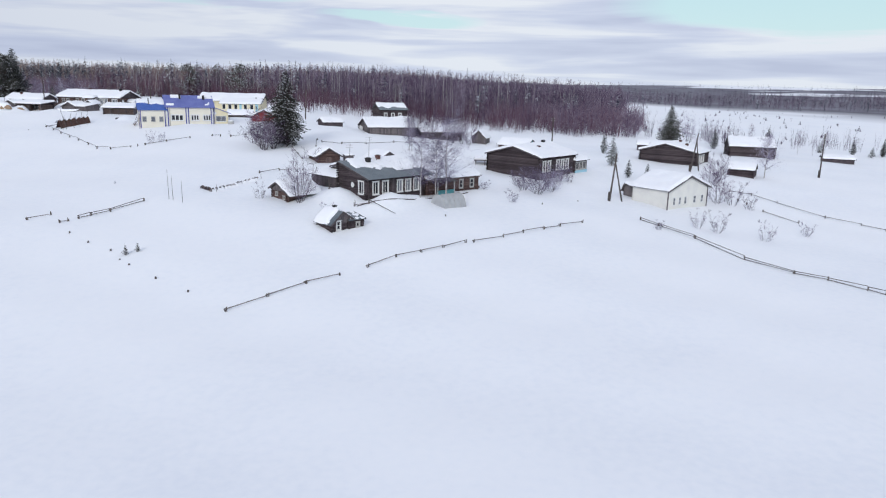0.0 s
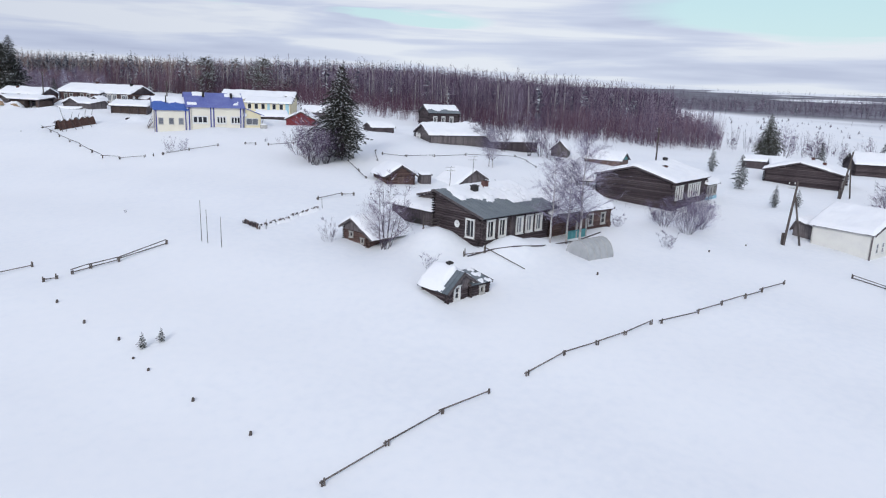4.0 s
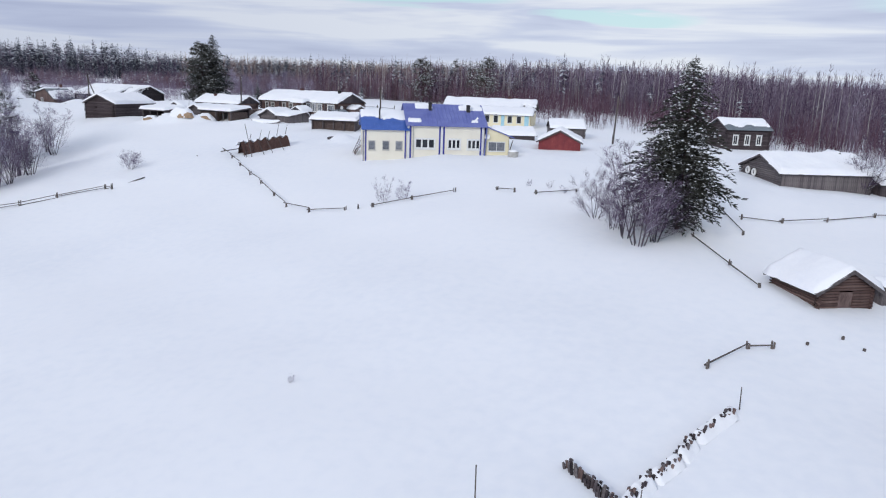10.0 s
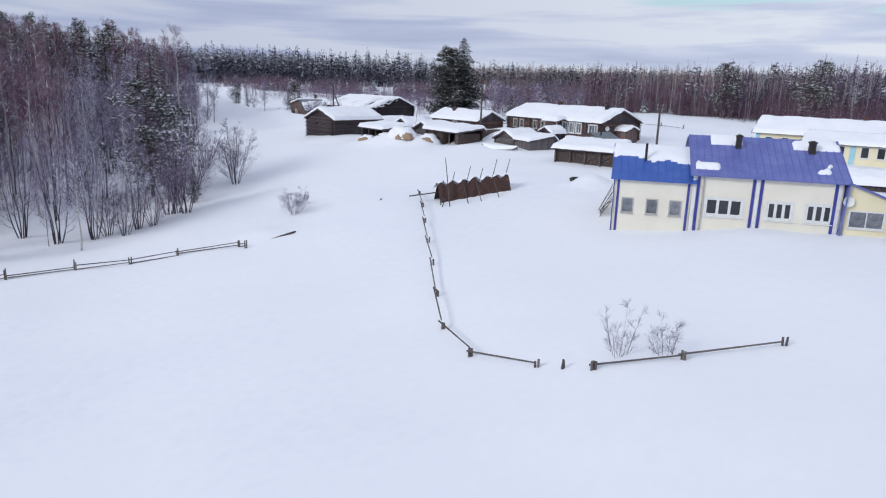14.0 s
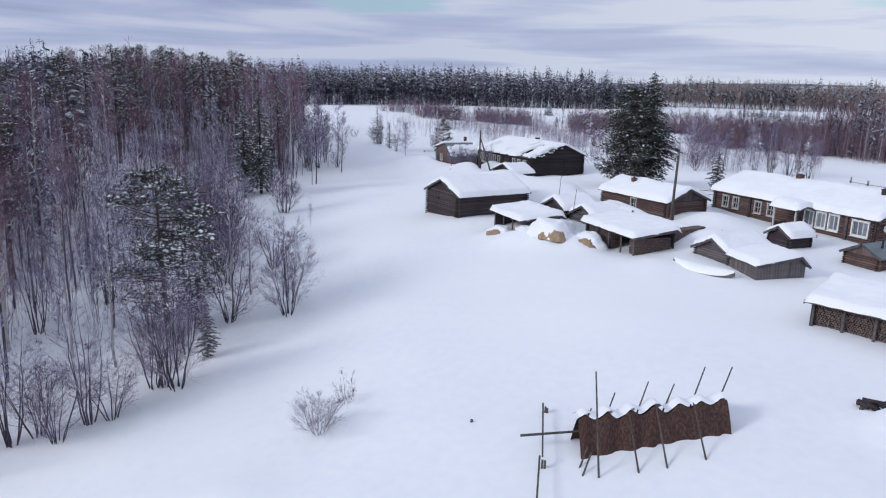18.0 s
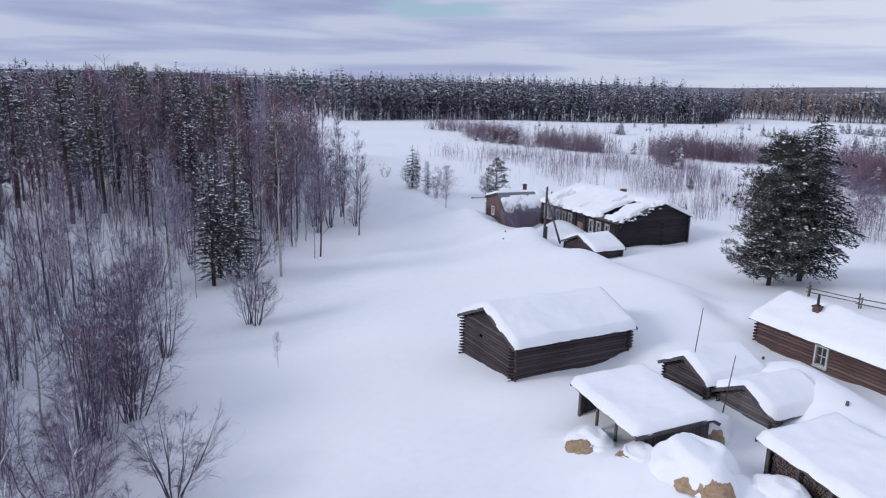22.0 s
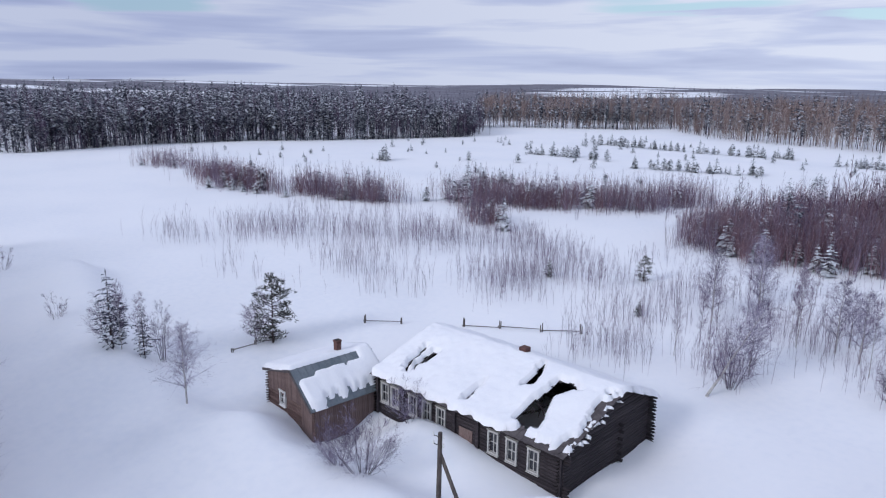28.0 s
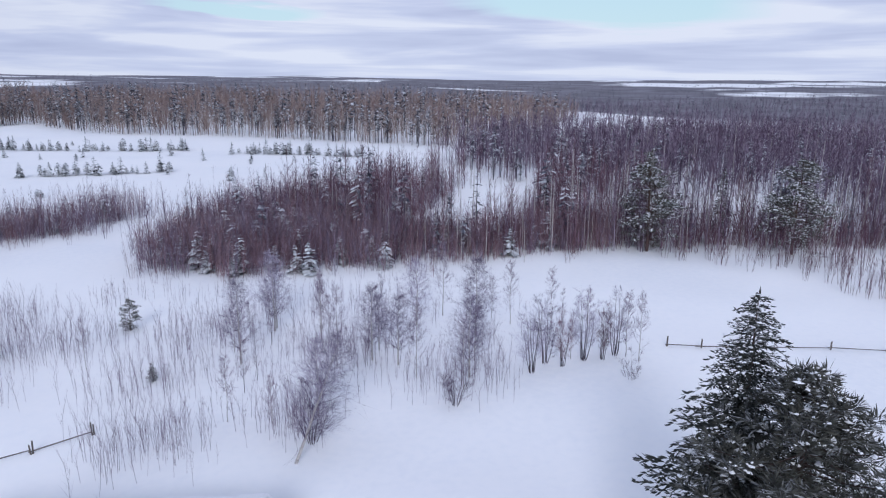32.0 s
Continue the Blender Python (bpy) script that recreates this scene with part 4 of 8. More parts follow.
# two small gabled cellars up the slope
CA = simple_shed("log_cellar", "small brown log cellar with a gabled roof in a drift", (-16.4, 111.6), 118.6, 4.0, 3.6, 4.2, 6.05, 7.1, LOG_BROWN, holes={3: [(1.3, 2.3, -0.5, 1.6)]}, th=0.42, d=0.19, front=0.5, rear=0.5)
part("door", Shape().box((0.06, 1.3, 0), (0.1, 2.3, 1.6)).done("door", PLANK_BROWN), CA.root)
simple_shed("plank_hutch", "small grey plank hutch beside the cellar", (-15.6, 112.6), 28, 1.4, 1.0, 4.3, 5.85, 5.95, PLANK_GREY, "plank", 0.9, th=0.3, over=0.1, ends=0.1)
CB = simple_shed("plank_cellar", "grey plank cellar with a sagging gabled roof in snow", (-7.4, 116.5), 128.7, 4.2, 3.7, 3.7, 5.3, 6.35, PLANK_GREY, "plank", th=0.36, rear=1.6, front=0.35)
part("brace", Shape().tube([(-0.3, 0.7, 0), (-0.1, 1.5, 2.2)], [0.06, 0.06]).done("brace", RAIL_WOOD), CB.root)

# white boarded house
WH = Building("white_house", "white sided house under thick snow with small windows", "house", (39.0, 101.8), 126.5, 6.2, 9.3, -0.4, 3.75, 5.5, 0.5)
wh = [(WH.window(3, s_, 2.0, w_, 1.0, 1, 2, WHITE_PAINT, CURTAIN, 0.08, 0.03, False)) for s_, w_ in ((1.2, 0.55), (3.0, 0.6), (5.2, 0.5), (6.5, 0.5), (7.8, 0.5))]
WH.panel(3, SIDING_WHITE, wh)
for w_ in (0, 1, 2):
    WH.panel(w_, SIDING_WHITE)
WH.core(SOOT_AND_SHADE, 0.3)
WH.roof(ROOF_BOARD, 0.4, 0.35)
WH.snow(0.42)
for s_ in (0.0, 9.3):
    part("corner_board", Shape().box((-0.05, s_ - 0.09, -0.3), (0.02, s_ + 0.09, WH.h)).done("corner_board", PLANK_GREY), WH.root)
WS = simple_shed("plank_lean_to", "grey plank lean-to behind the white house", (29.0, 102.4), 38, 3.0, 2.6, 0.6, 3.0, 3.6, PLANK_GREY, "plank", 0.9, th=0.34, holes={0: [(0.4, 1.0, 1.6, 1.95), (1.5, 2.1, 1.6, 1.95)]})

# long dark house with five windows
B1 = Building("dark_log_house", "long dark log house with white windows and a glazed porch", "house", (15.7, 112.2), 50, 10.9, 10.4, 1.8, 6.35, 7.75, 0.5)
bw = {0: [B1.window(0, s_, 2.3, 0.75, 1.5, 2, 1, out=0.12, casing=0.14) for s_ in (1.2, 2.7, 5.4, 6.9, 8.4)]}
B1.logs((0, 1, 2), LOG_DARK, 0.26, bw)
B1.logs([3], LOG_DARK, 0.26)
B1.roof(ROOF_BOARD, 0.45, 0.4)
B1.snow(0.42)
B1.chimney(4.0, 3.0, 0.5, 0.7, BRICK)
B1.chimney(8.5, 5.0, 0.5, 0.8, SOOT_AND_SHADE)
BP = Building("glazed_porch", "pale blue glazed porch with snow on its roof", "porch", (22.8, 120.4), 50, 4.2, 4.6, 1.7, 5.2, 6.0, 0.9)
gp = {0: [BP.window(0, s_, 2.0, 0.9, 1.1, 2, 1, GREY_PAINT, out=0.05) for s_ in (0.9, 2.1, 3.3)], 1: [BP.window(1, 1.2, 2.0, 1.0, 1.1, 2, 1, GREY_PAINT, out=0.05)]}
BP.planks((0, 1, 2, 3), PLANK_GREY, 0.16, gp)
BP.core(SOOT_AND_SHADE, 0.12)
BP.roof(ROOF_BOARD, 0.4, 0.3)
BP.snow(0.5)
part("lattice", Shape().box((0, -0.12, 0.8), (4.2, -0.08, 1.8)).done("lattice", PALE_BLUE), BP.root, "pale blue boarding")
BF = thing("open_lean_to", "open log lean-to with a plank roof under snow", "lean-to", (5.9, 123.6, gz(6.5, 123.6) - 1.3), radians(-4))
for x_ in (0, 1.6, 3.2):
    part("post", Shape().tube([(x_, 0, -0.3), (x_, 0, 2.1)], [0.08, 0.07]).done("post", LOG_GREY), BF)
    part("post", Shape().tube([(x_, 2.2, -0.3), (x_, 2.2, 2.4)], [0.08, 0.07]).done("post", LOG_GREY), BF)
part("roof", Shape().slab([(-0.3, -0.4, 2.15), (3.6, -0.4, 2.15), (3.6, 2.6, 2.55), (-0.3, 2.6, 2.55)], 0.12).done("roof", ROOF_BOARD), BF)
part("snow_cap", Shape().slab([(-0.25, -0.2, 2.45), (3.55, -0.2, 2.45), (3.55, 2.6, 2.86), (-0.25, 2.6, 2.86)], 0.28).done("snow_cap", SNOW_ROOF), BF, "snow on the lean-to")

# houses beyond, down the slope
C1 = Building("log_house", "dark log house with a snowy roof and broken side shed", "house", (48.7, 134.3), 56, 8.0, 11.0, 2.0, 5.8, 7.2, 0.55)
cw = {0: [C1.window(0, s_, 1.9, 0.7, 1.3, 2, 1, out=0.12) for s_ in (1.6, 3.2, 4.8)]}
C1.logs((0, 1, 2, 3), LOG_DARK, 0.27, cw)
C1.roof(ROOF_BOARD, 0.5, 0.4)
C1.snow(0.4)
C1.chimney(3.5, 3.0, 0.5, 0.8)
C1.chimney(6.0, 5.0, 0.5, 0.8)
simple_shed("log_shed", "dark log shed with a sagging open side", (43.2, 146.5), -20, 6.0, 6.0, 2.6, 5.6, 6.6, LOG_DARK, holes={0: [(2.0, 4.6, 0.5, 2.2)]}, th=0.4)
simple_shed("hay_barn", "long brown log barn under a snowy roof", (65.2, 159.6), -15, 9.4, 8.0, 2.2, 5.6, 7.3, LOG_DARK, th=0.42, d=0.27, category="barn")
simple_shed("log_shed", "small dark log shed sunk in snow", (51.9, 126.6), -30, 4.2, 3.4, 1.6, 3.9, 4.7, LOG_DARK, th=0.42)
simple_shed("plank_shed", "low far plank shed in the snow field", (88.5, 163.0), -20, 6.5, 3.4, 1.0, 3.0, 3.6, PLANK_DARK, "plank", th=0.35)
simple_shed("plank_shed", "low weathered shed behind the spruce", (44.5, 161.0), -20, 7.0, 4.0, 2.8, 5.3, 6.0, PLANK_DARK, "plank", th=0.4)

# gabled plank hut and the shed with a turquoise gable
simple_shed("plank_hut", "grey plank hut with a steep gable", (9.2, 153.4), 74, 4.6, 2.9, 4.3, 6.5, 7.9, PLANK_GREY, "plank", th=0.3)
TG = Building("long_shed", "long low plank shed with a turquoise gable", "shed", (12.0, 151.2), -30, 6.6, 4.4, 3.4, 5.4, 6.5, 0.5)
TG.planks((0, 2, 3), PLANK_BROWN)
TG.planks([1], PLANK_BROWN, z_to=TG.h)
TG.planks([1], TURQUOISE, z_from=TG.h)
TG.core(SOOT_AND_SHADE)
TG.roof(ROOF_BOARD, 0.35, 0.3)
TG.snow(0.4)

# low long shed with a plank front
LS = Building("long_barn", "low log and plank barn with tyres against its wall", "barn", (-15.7, 149.8), 20, 10.4, 8.6, 5.9, 8.4, 9.9, 0.5)
LS.logs((1, 2, 3), LOG_GREY, 0.24)
LS.planks([0], PLANK_GREY, 0.22, {})
LS.core(SOOT_AND_SHADE, 0.15)
LS.roof(ROOF_BOARD, 0.4, 0.35)
LS.snow(0.5)
DM = simple_shed("dormer", "small plank dormer gable standing out of the snow roof", (-7.6, 157.2), 110, 2.0, 2.8, 8.6, 9.3, 10.3, PLANK_GREY, "plank", th=0.3, over=0.35)
for k in range(2):
    t_ = Shape()
    for i in range(14):
        for j in range(6):
            a_, b_ = 2 * math.pi * i / 14, 2 * math.pi * j / 6
            rr = 0.34 + 0.13 * math.cos(b_)
            t_.v.append((rr * math.cos(a_), 0.13 * math.sin(b_), rr * math.sin(a_)))
    for i in range(14):
        for j in range(6):
            a_, b_ = i * 6, ((i + 1) % 14) * 6
            t_.f.append((a_ + j, b_ + j, b_ + (j + 1) % 6, a_ + (j + 1) % 6))
    ty = new("tyre", t_.done("tyre", WHITE_PAINT, True))
    x_, y_ = -17.75 - 0.5 * k, 154.6 + 1.3 * k
    ty.matrix_basis = Matrix.Translation((x_, y_, gz(x_, y_) + 0.5)) @ Matrix.Rotation(radians(110), 4, "Z")
    tagged(ty, "white painted tyre leaning on the barn wall", "tyre", "tyres by the barn")
simple_shed("plank_shed", "small plank shed with a snow cap", (-27.0, 160.5), 30, 4.5, 4.0, 6.0, 8.6, 9.3, PLANK_DARK, "plank", th=0.5)
simple_shed("plank_shed", "old low shed with a caved roof in snow", (-4.6, 154.6), 21, 9.5, 5.0, 5.0, 7.3, 8.1, PLANK_DARK, "plank", th=0.6)

# log house at the wood's foot
H2 = Building("log_house", "dark log house with three white windows at the wood's foot", "house", (-17.2, 194.0), 24, 7.6, 6.4, 6.2, 10.7, 12.2, 0.5)
h2 = {0: [H2.window(0, s_, 2.0, 0.7, 1.4, 2, 1, out=0.12, casing=0.14) for s_ in (1.5, 3.6, 5.7)]}
H2.logs((0, 1, 2, 3), LOG_DARK, 0.27, h2)
H2.roof(METAL_GREY, 0.45, 0.4)
H2.snow(0.3, lambda x, y, a, b: 0.0 if y < 1.1 + a else 1.0)

# red garage and its neighbours
RG = Building("garage", "dark red metal garage with a gabled roof", "garage", (-38.4, 163.1), 95.5, 6.0, 5.6, 7.2, 9.4, 10.8, 0.5)
for w_ in range(4):
    RG.panel(w_, RED_PAINT, thick=0.06)
for i in range(18):
    part("rib", Shape().box((-0.03, 0.15 + i * 0.3, -0.2), (0.0, 0.2 + i * 0.3, RG.prof(0.17 + i * 0.3))).done("rib", RED_PAINT), RG.root)
RG.roof(RED_PAINT, 0.35, 0.3)
RG.snow(0.35, lambda x, y, a, b: 0.0 if x < 0.5 + a and 1.5 < y < 4 else 1.0)
simple_shed("log_shed", "grey log shed under snow beyond the garage", (-45.5, 186.0), 15, 5.5, 4.5, 7.4, 9.9, 11.0, LOG_GREY, th=0.4)
simple_shed("plank_shed", "low shed buried in snow behind the school", (-52.0, 172.0), 20, 6.0, 4.0, 7.6, 9.2, 9.9, PLANK_DARK, "plank", th=0.6)

# the school: cream walls, blue pilasters and blue roofs
SCH_ANG = 25
S1 = Building("school_wing", "cream sided wing with blue corner strips and a bright blue roof", "school", (-61.8, 144.1), SCH_ANG, 5.2, 8.0, 6.2, 11.15, 13.0, 0.5)
s1 = [S1.window(0, s_, 2.5, 0.72, 0.98, 1, 1, GREY_PAINT, CURTAIN, 0.06, 0.03, False) for s_ in (1.0, 2.65, 4.2)]
S1.panel(0, SIDING_CREAM, s1)
for w_ in (1, 2, 3):
    S1.panel(w_, SIDING_CREAM)
S1.core(SOOT_AND_SHADE, 0.4)
S1.roof(BLUE_ROOF, 0.4, 0.25, ribs=0.5, boards=False)
S1.snow(0.16, lambda x, y, a, b: 1.0 if y > 2.5 + a * 0.8 - 0.1 * x else 0.0)
for s_ in (0.28, 4.95):
    part("pilaster", Shape().box((s_ - 0.08, -0.05, -0.3), (s_ + 0.08, 0.01, S1.h)).done("pilaster", BLUE_TRIM), S1.root, "blue strip")
part("pilaster", Shape().box((-0.05, 0.0, -0.3), (0.02, 0.22, S1.h)).done("pilaster", BLUE_TRIM), S1.root, "blue strip")
part("stove_pipe", Shape().tube([(2.0, 2.0, S1.line(2.0)), (2.0, 2.0, S1.line(2.0) + 1.3)], [0.09, 0.09], 8).done("stove_pipe", SOOT_AND_SHADE), S1.root)
for i in range(9):
    y_ = 3.4 + 0.42 * i + S1.rng.uniform(-0.1, 0.1)
    h_ = S1.rng.uniform(1.5, 3.0)
    bd = new("loose_board", Shape().slab([(-1.3 - 0.1 * (i % 3), y_, 0.1), (-1.3 - 0.1 * (i % 3), y_ + 0.2, 0.1), (-0.12, y_ + 0.3 + 0.1 * (i % 2), h_), (-0.12, y_ + 0.1 + 0.1 * (i % 2), h_)], 0.04).done("loose_board", S1.rng.choice((PLANK_GREY, PLANK_DARK, PLANK_BROWN))))
    bd.matrix_basis = S1.root_matrix @ Matrix.Translation((0, 0, 0.6))
    tagged(bd, "weathered board leaning on the school's end wall", "board", "boards leaning on the school")
S2 = Building("school", "cream sided school with blue strips and a violet blue metal roof", "school", (-57.0, 146.35), SCH_ANG, 9.2, 9.0, 6.6, 11.75, 13.9, 0.5)
s2 = [S2.window(0, 2.0, 2.35, 2.3, 1.1, 3, 1, WHITE_PAINT, GLASS, 0.12, 0.03, False, bar=0.09), S2.window(0, 5.5, 2.35, 1.5, 1.1, 3, 1, WHITE_PAINT, GLASS, 0.12, 0.03, False, bar=0.09), S2.window(0, 7.9, 2.35, 1.5, 1.1, 3, 1, WHITE_PAINT, GLASS, 0.12, 0.03, False, bar=0.09)]
S2.panel(0, SIDING_CREAM, s2)
for w_ in (1, 2, 3):
    S2.panel(w_, SIDING_CREAM)
S2.core(SOOT_AND_SHADE, 0.4)
S2.roof(VIOLET_ROOF, 0.45, 0.35, ribs=0.45, boards=False)
S2.snow(0.2, lambda x, y, a, b: 1.0 if (y > 4.9) or (0.3 < y < 0.9 + a and 0.1 < x < 1.6) or (y > 3.4 and 1.2 < x < 3.2 and a > -0.15) or (y > 3.2 and x > 6.6 and a > -0.15) or (0.6 < y < 1.4 and 7.6 < x < 8.6 and b > 0.1) else 0.0, step=0.18)
for s_ in (0.25, 3.75, 4.25, 8.75):
    part("pilaster", Shape().box((s_ - 0.09, -0.06, -0.3), (s_ + 0.09, 0.01, S2.h)).done("pilaster", BLUE_TRIM), S2.root, "blue strip")
part("downpipe", Shape().tube([(0.55, -0.12, -0.2), (0.55, -0.12, S2.h - 0.2)], [0.05, 0.05], 6).done("downpipe", GREY_PAINT), S2.root)
for s_ in (0.0, 4.0, 8.98):
    part("corner_strip", Shape().box((s_ - 0.12, -0.045, -0.3), (s_ + 0.12, 0.012, S2.h)).done("corner_strip", WHITE_PAINT), S2.root, "white strip")
S2.chimney(2.9, 3.1, 0.36, 0.95, SOOT_AND_SHADE, label="dark sooty chimney")
S2.chimney(7.6, 2.9, 0.40, 0.85, SOOT_AND_SHADE, label="dark sooty chimney")
S3 = Building("yellow_annex", "yellow boarded entrance annex with a blue lean-to roof", "annex", (-45.87, 151.33), SCH_ANG + 90, 4.0, 2.9, 6.8, 10.55, 11.6, 0.98)
s3 = [S3.window(3, 1.5, 2.0, 2.0, 1.05, 2, 1, WHITE_PAINT, CURTAIN, 0.07, 0.03, False)]
S3.panel(3, SIDING_YELLOW, s3)
for w_ in (0, 1, 2):
    S3.panel(w_, SIDING_YELLOW)
S3.core(SOOT_AND_SHADE, 0.3)
S3.roof(VIOLET_ROOF, 0.3, 0.3, ribs=0.45, front=0.6, boards=False)
part("satellite_dish", SAT, S3.root, "white satellite dish", S3.put(3, 2.75, 0.1, 3.7), -math.pi / 2)
part("hatch", Shape().box((-0.03, 1.2, 0.5), (0.0, 2.1, 1.4)).done("hatch", SIDING_CREAM), S3.root, "pale hatch door")
part("brace", Shape().tube([(0.3, -0.1, 1.6), (0.3, -0.55, 3.3)], [0.05, 0.05]).done("brace", POLE_WOOD), S3.root)
tub = thing("snowy_tub", "pale wooden tub heaped with snow beside the annex", "tub", (-45.1, 150.3, gz(-45.1, 150.3)), 0.3)
part("tub_wall", Shape().tube([(0, 0, -0.3), (0, 0, 0.6)], [0.6, 0.65], 14).done("tub_wall", GREY_PAINT, True), tub)
part("snow_cap", Shape().tube([(0, 0, 0.58), (0, 0, 0.75), (0, 0, 0.86)], [0.64, 0.5, 0.1], 14).done("heap", SNOW_ROOF, True), tub)

# yellow building behind
Y2 = Building("yellow_building", "long yellow building with pale blue trim and a snowy roof", "building", (-68.0, 198.6), 5, 17.0, 8.5, 8.2, 11.9, 13.6, 0.5)
y2 = [Y2.window(0, s_, 1.9, 0.8, 1.2, 1, 1, WHITE_PAINT, GLASS, 0.07, 0.03, False) for s_ in (1.6, 3.6)]
Y2.panel(0, SIDING_YELLOW, y2)
for w_ in (1, 2, 3):
    Y2.panel(w_, SIDING_YELLOW)
Y2.core(SOOT_AND_SHADE, 0.4)
Y2.roof(ROOF_BOARD, 0.5, 0.5)
Y2.snow(0.4, lambda x, y, a, b: 0.0 if x > 14.5 and y < 2.2 + a * 2 and b > 0 else 1.0)
part("pilaster", Shape().box((0.0, -0.05, -0.3), (0.5, 0.01, Y2.h)).done("pilaster", PALE_BLUE), Y2.root, "pale blue strip")
Y2.chimney(4.5, 4.6, 0.5, 0.8, SOOT_AND_SHADE)
Y2.chimney(12.0, 4.4, 0.5, 0.8, BRICK)
Y3 = Building("yellow_wing", "pale yellow front wing with pale blue strips under snow", "building", (-61.4, 196.0), 5, 10.6, 3.4, 8.2, 11.2, 12.2, 0.98)
y3 = [Y3.window(0, s_, 1.5, 0.8, 1.25, 1, 1, WHITE_PAINT, GLASS, 0.07, 0.03, False) for s_ in (0.9, 2.5, 4.1, 6.7, 8.4)]
Y3.panel(0, SIDING_YELLOW, y3)
for w_ in (1, 3):
    Y3.panel(w_, SIDING_YELLOW)
Y3.core(SOOT_AND_SHADE, 0.4)
Y3.roof(ROOF_BOARD, 0.45, 0.4, rear=0.0)
Y3.snow(0.35)
for s_, w_ in ((5.4, 0.3), (9.8, 0.4)):
    part("pilaster", Shape().box((s_ - w_, -0.05, -0.3), (s_ + w_, 0.01, Y3.h)).done("pilaster", PALE_BLUE), Y3.root, "pale blue strip")

# long brown house with a porch hood
I1 = Building("brown_log_house", "long brown log house with white windows under thick snow", "house", (-104.6, 193.6), -11.0, 18.6, 8.6, 8.9, 12.1, 13.7, 0.5)
iw = {0: [I1.window(0, s_, 1.6, 0.66, 1.05, 2, 2, GREY_PAINT, out=0.12, casing=0.12) for s_ in (1.6, 3.0, 5.9, 7.5)] + [I1.window(0, s_, 1.5, 0.85, 1.3, 2, 1, WHITE_PAINT, CURTAIN, out=0.12, casing=0.14) for s_ in (11.9, 13.2, 14.5)] + [I1.window(0, 17.1, 1.5, 1.4, 1.2, 3, 1, WHITE_PAINT, CURTAIN, out=0.12, casing=0.14)]}
I1.logs((0, 1, 2, 3), LOG_BROWN, 0.25, iw, gable=False)
I1.planks([1, 3], PLANK_DARK, z_from=I1.h - 0.05, out=0.03)
for s_ in (0.1, 4.9, 10.9, 15.8, 18.5):
    part("corner_post", Shape().box((s_ - 0.13, -0.2, 0), (s_ + 0.13, 0.05, I1.h)).done("post", LOG_DARK), I1.root)
I1.roof(ROOF_BOARD, 0.45, 0.4)
I1.snow(0.45)
I1.chimney(7.0, 4.2, 0.55, 0.8)
I1.chimney(16.5, 3.6, 0.5, 0.9, SOOT_AND_SHADE)
hood = Building("entrance_hood", "porch hood heaped with a round cap of snow", "porch", (-95.6, 189.6), -11.5, 2.6, 2.0, 9.0, 11.9, 12.2, 0.5)
hood.planks([3], PLANK_BROWN, z_to=1.4)
for x_ in (0.1, 2.5):
    part("post", Shape().box((x_ - 0.07, 0, 0), (x_ + 0.07, 0.14, 2.9)).done("post", GREY_PAINT), hood.root)
hood.roof(ROOF_BOARD, 0.25, 0.25)
hood.snow(0.6)
part("satellite_dish", SAT, I1.root, "white satellite dish", I1.put(1, 0.9, 0.2, 2.4), 1.2)

# lower brown house
J1 = Building("brown_cottage", "low brown log cottage sunk in snow with one white window", "cottage", (-113.4, 185.2), -6.5, 9.7, 5.6, 9.0, 11.45, 12.6, 0.5)
jw = {0: [J1.window(0, 5.0, 0.95, 0.7, 1.15, 2, 2, GREY_PAINT, out=0.12)], 1: []}
J1.logs((0, 1, 2, 3), LOG_BROWN, 0.24, jw, gable=False)
J1.planks([1, 3], PLANK_DARK, z_from=J1.h - 0.05, out=0.03)
J1.roof(ROOF_BOARD, 0.4, 0.4)
J1.snow(0.42)
J1.chimney(3.0, 1.7, 0.42, 0.85)
part("stove_pipe", Shape().tube([(3.0, 1.7, J1.line(1.7) + 0.7), (3.0, 1.7, J1.line(1.7) + 1.6)], [0.09, 0.08], 8).done("stove_pipe", SOOT_AND_SHADE), J1.root)

# the barn in the open
simple_shed("log_barn", "big dark log barn under a thick slab of snow", (-117.3, 167.7), 86, 8.9, 6.4, 7.7, 11.2, 12.55, LOG_DARK, ridge_at=0.52, back=11.2, th=0.42, d=0.225, category="barn", over=0.4, holes={3: [(3.9, 4.3, 2.6, 2.9)]})

# open sheds with firewood
def stack(name, label, m, L, H_, depth=0.6, seed=1, d=0.15):
    """A firewood stack: every billet's end shows."""
    r = random.Random(seed)
    s = Shape()
    z, row = 0.0, 0
    while z < H_:
        x = (row % 2) * d / 2
        while x < L:
            rr = d * (0.40 + 0.14 * r.random())
            o = 0.05 * r.random()
            s.tube([(x + r.uniform(-0.02, 0.02), -o, z + rr), (x + r.uniform(-0.02, 0.02), depth, z + rr)], [rr, rr], 5)
            x += d
        z += d * 0.87
        row += 1
    ob = new(name, s.done("firewood", FIREWOOD))
    ob.matrix_basis = m
    return tagged(ob, label, "firewood", kind="stuff")


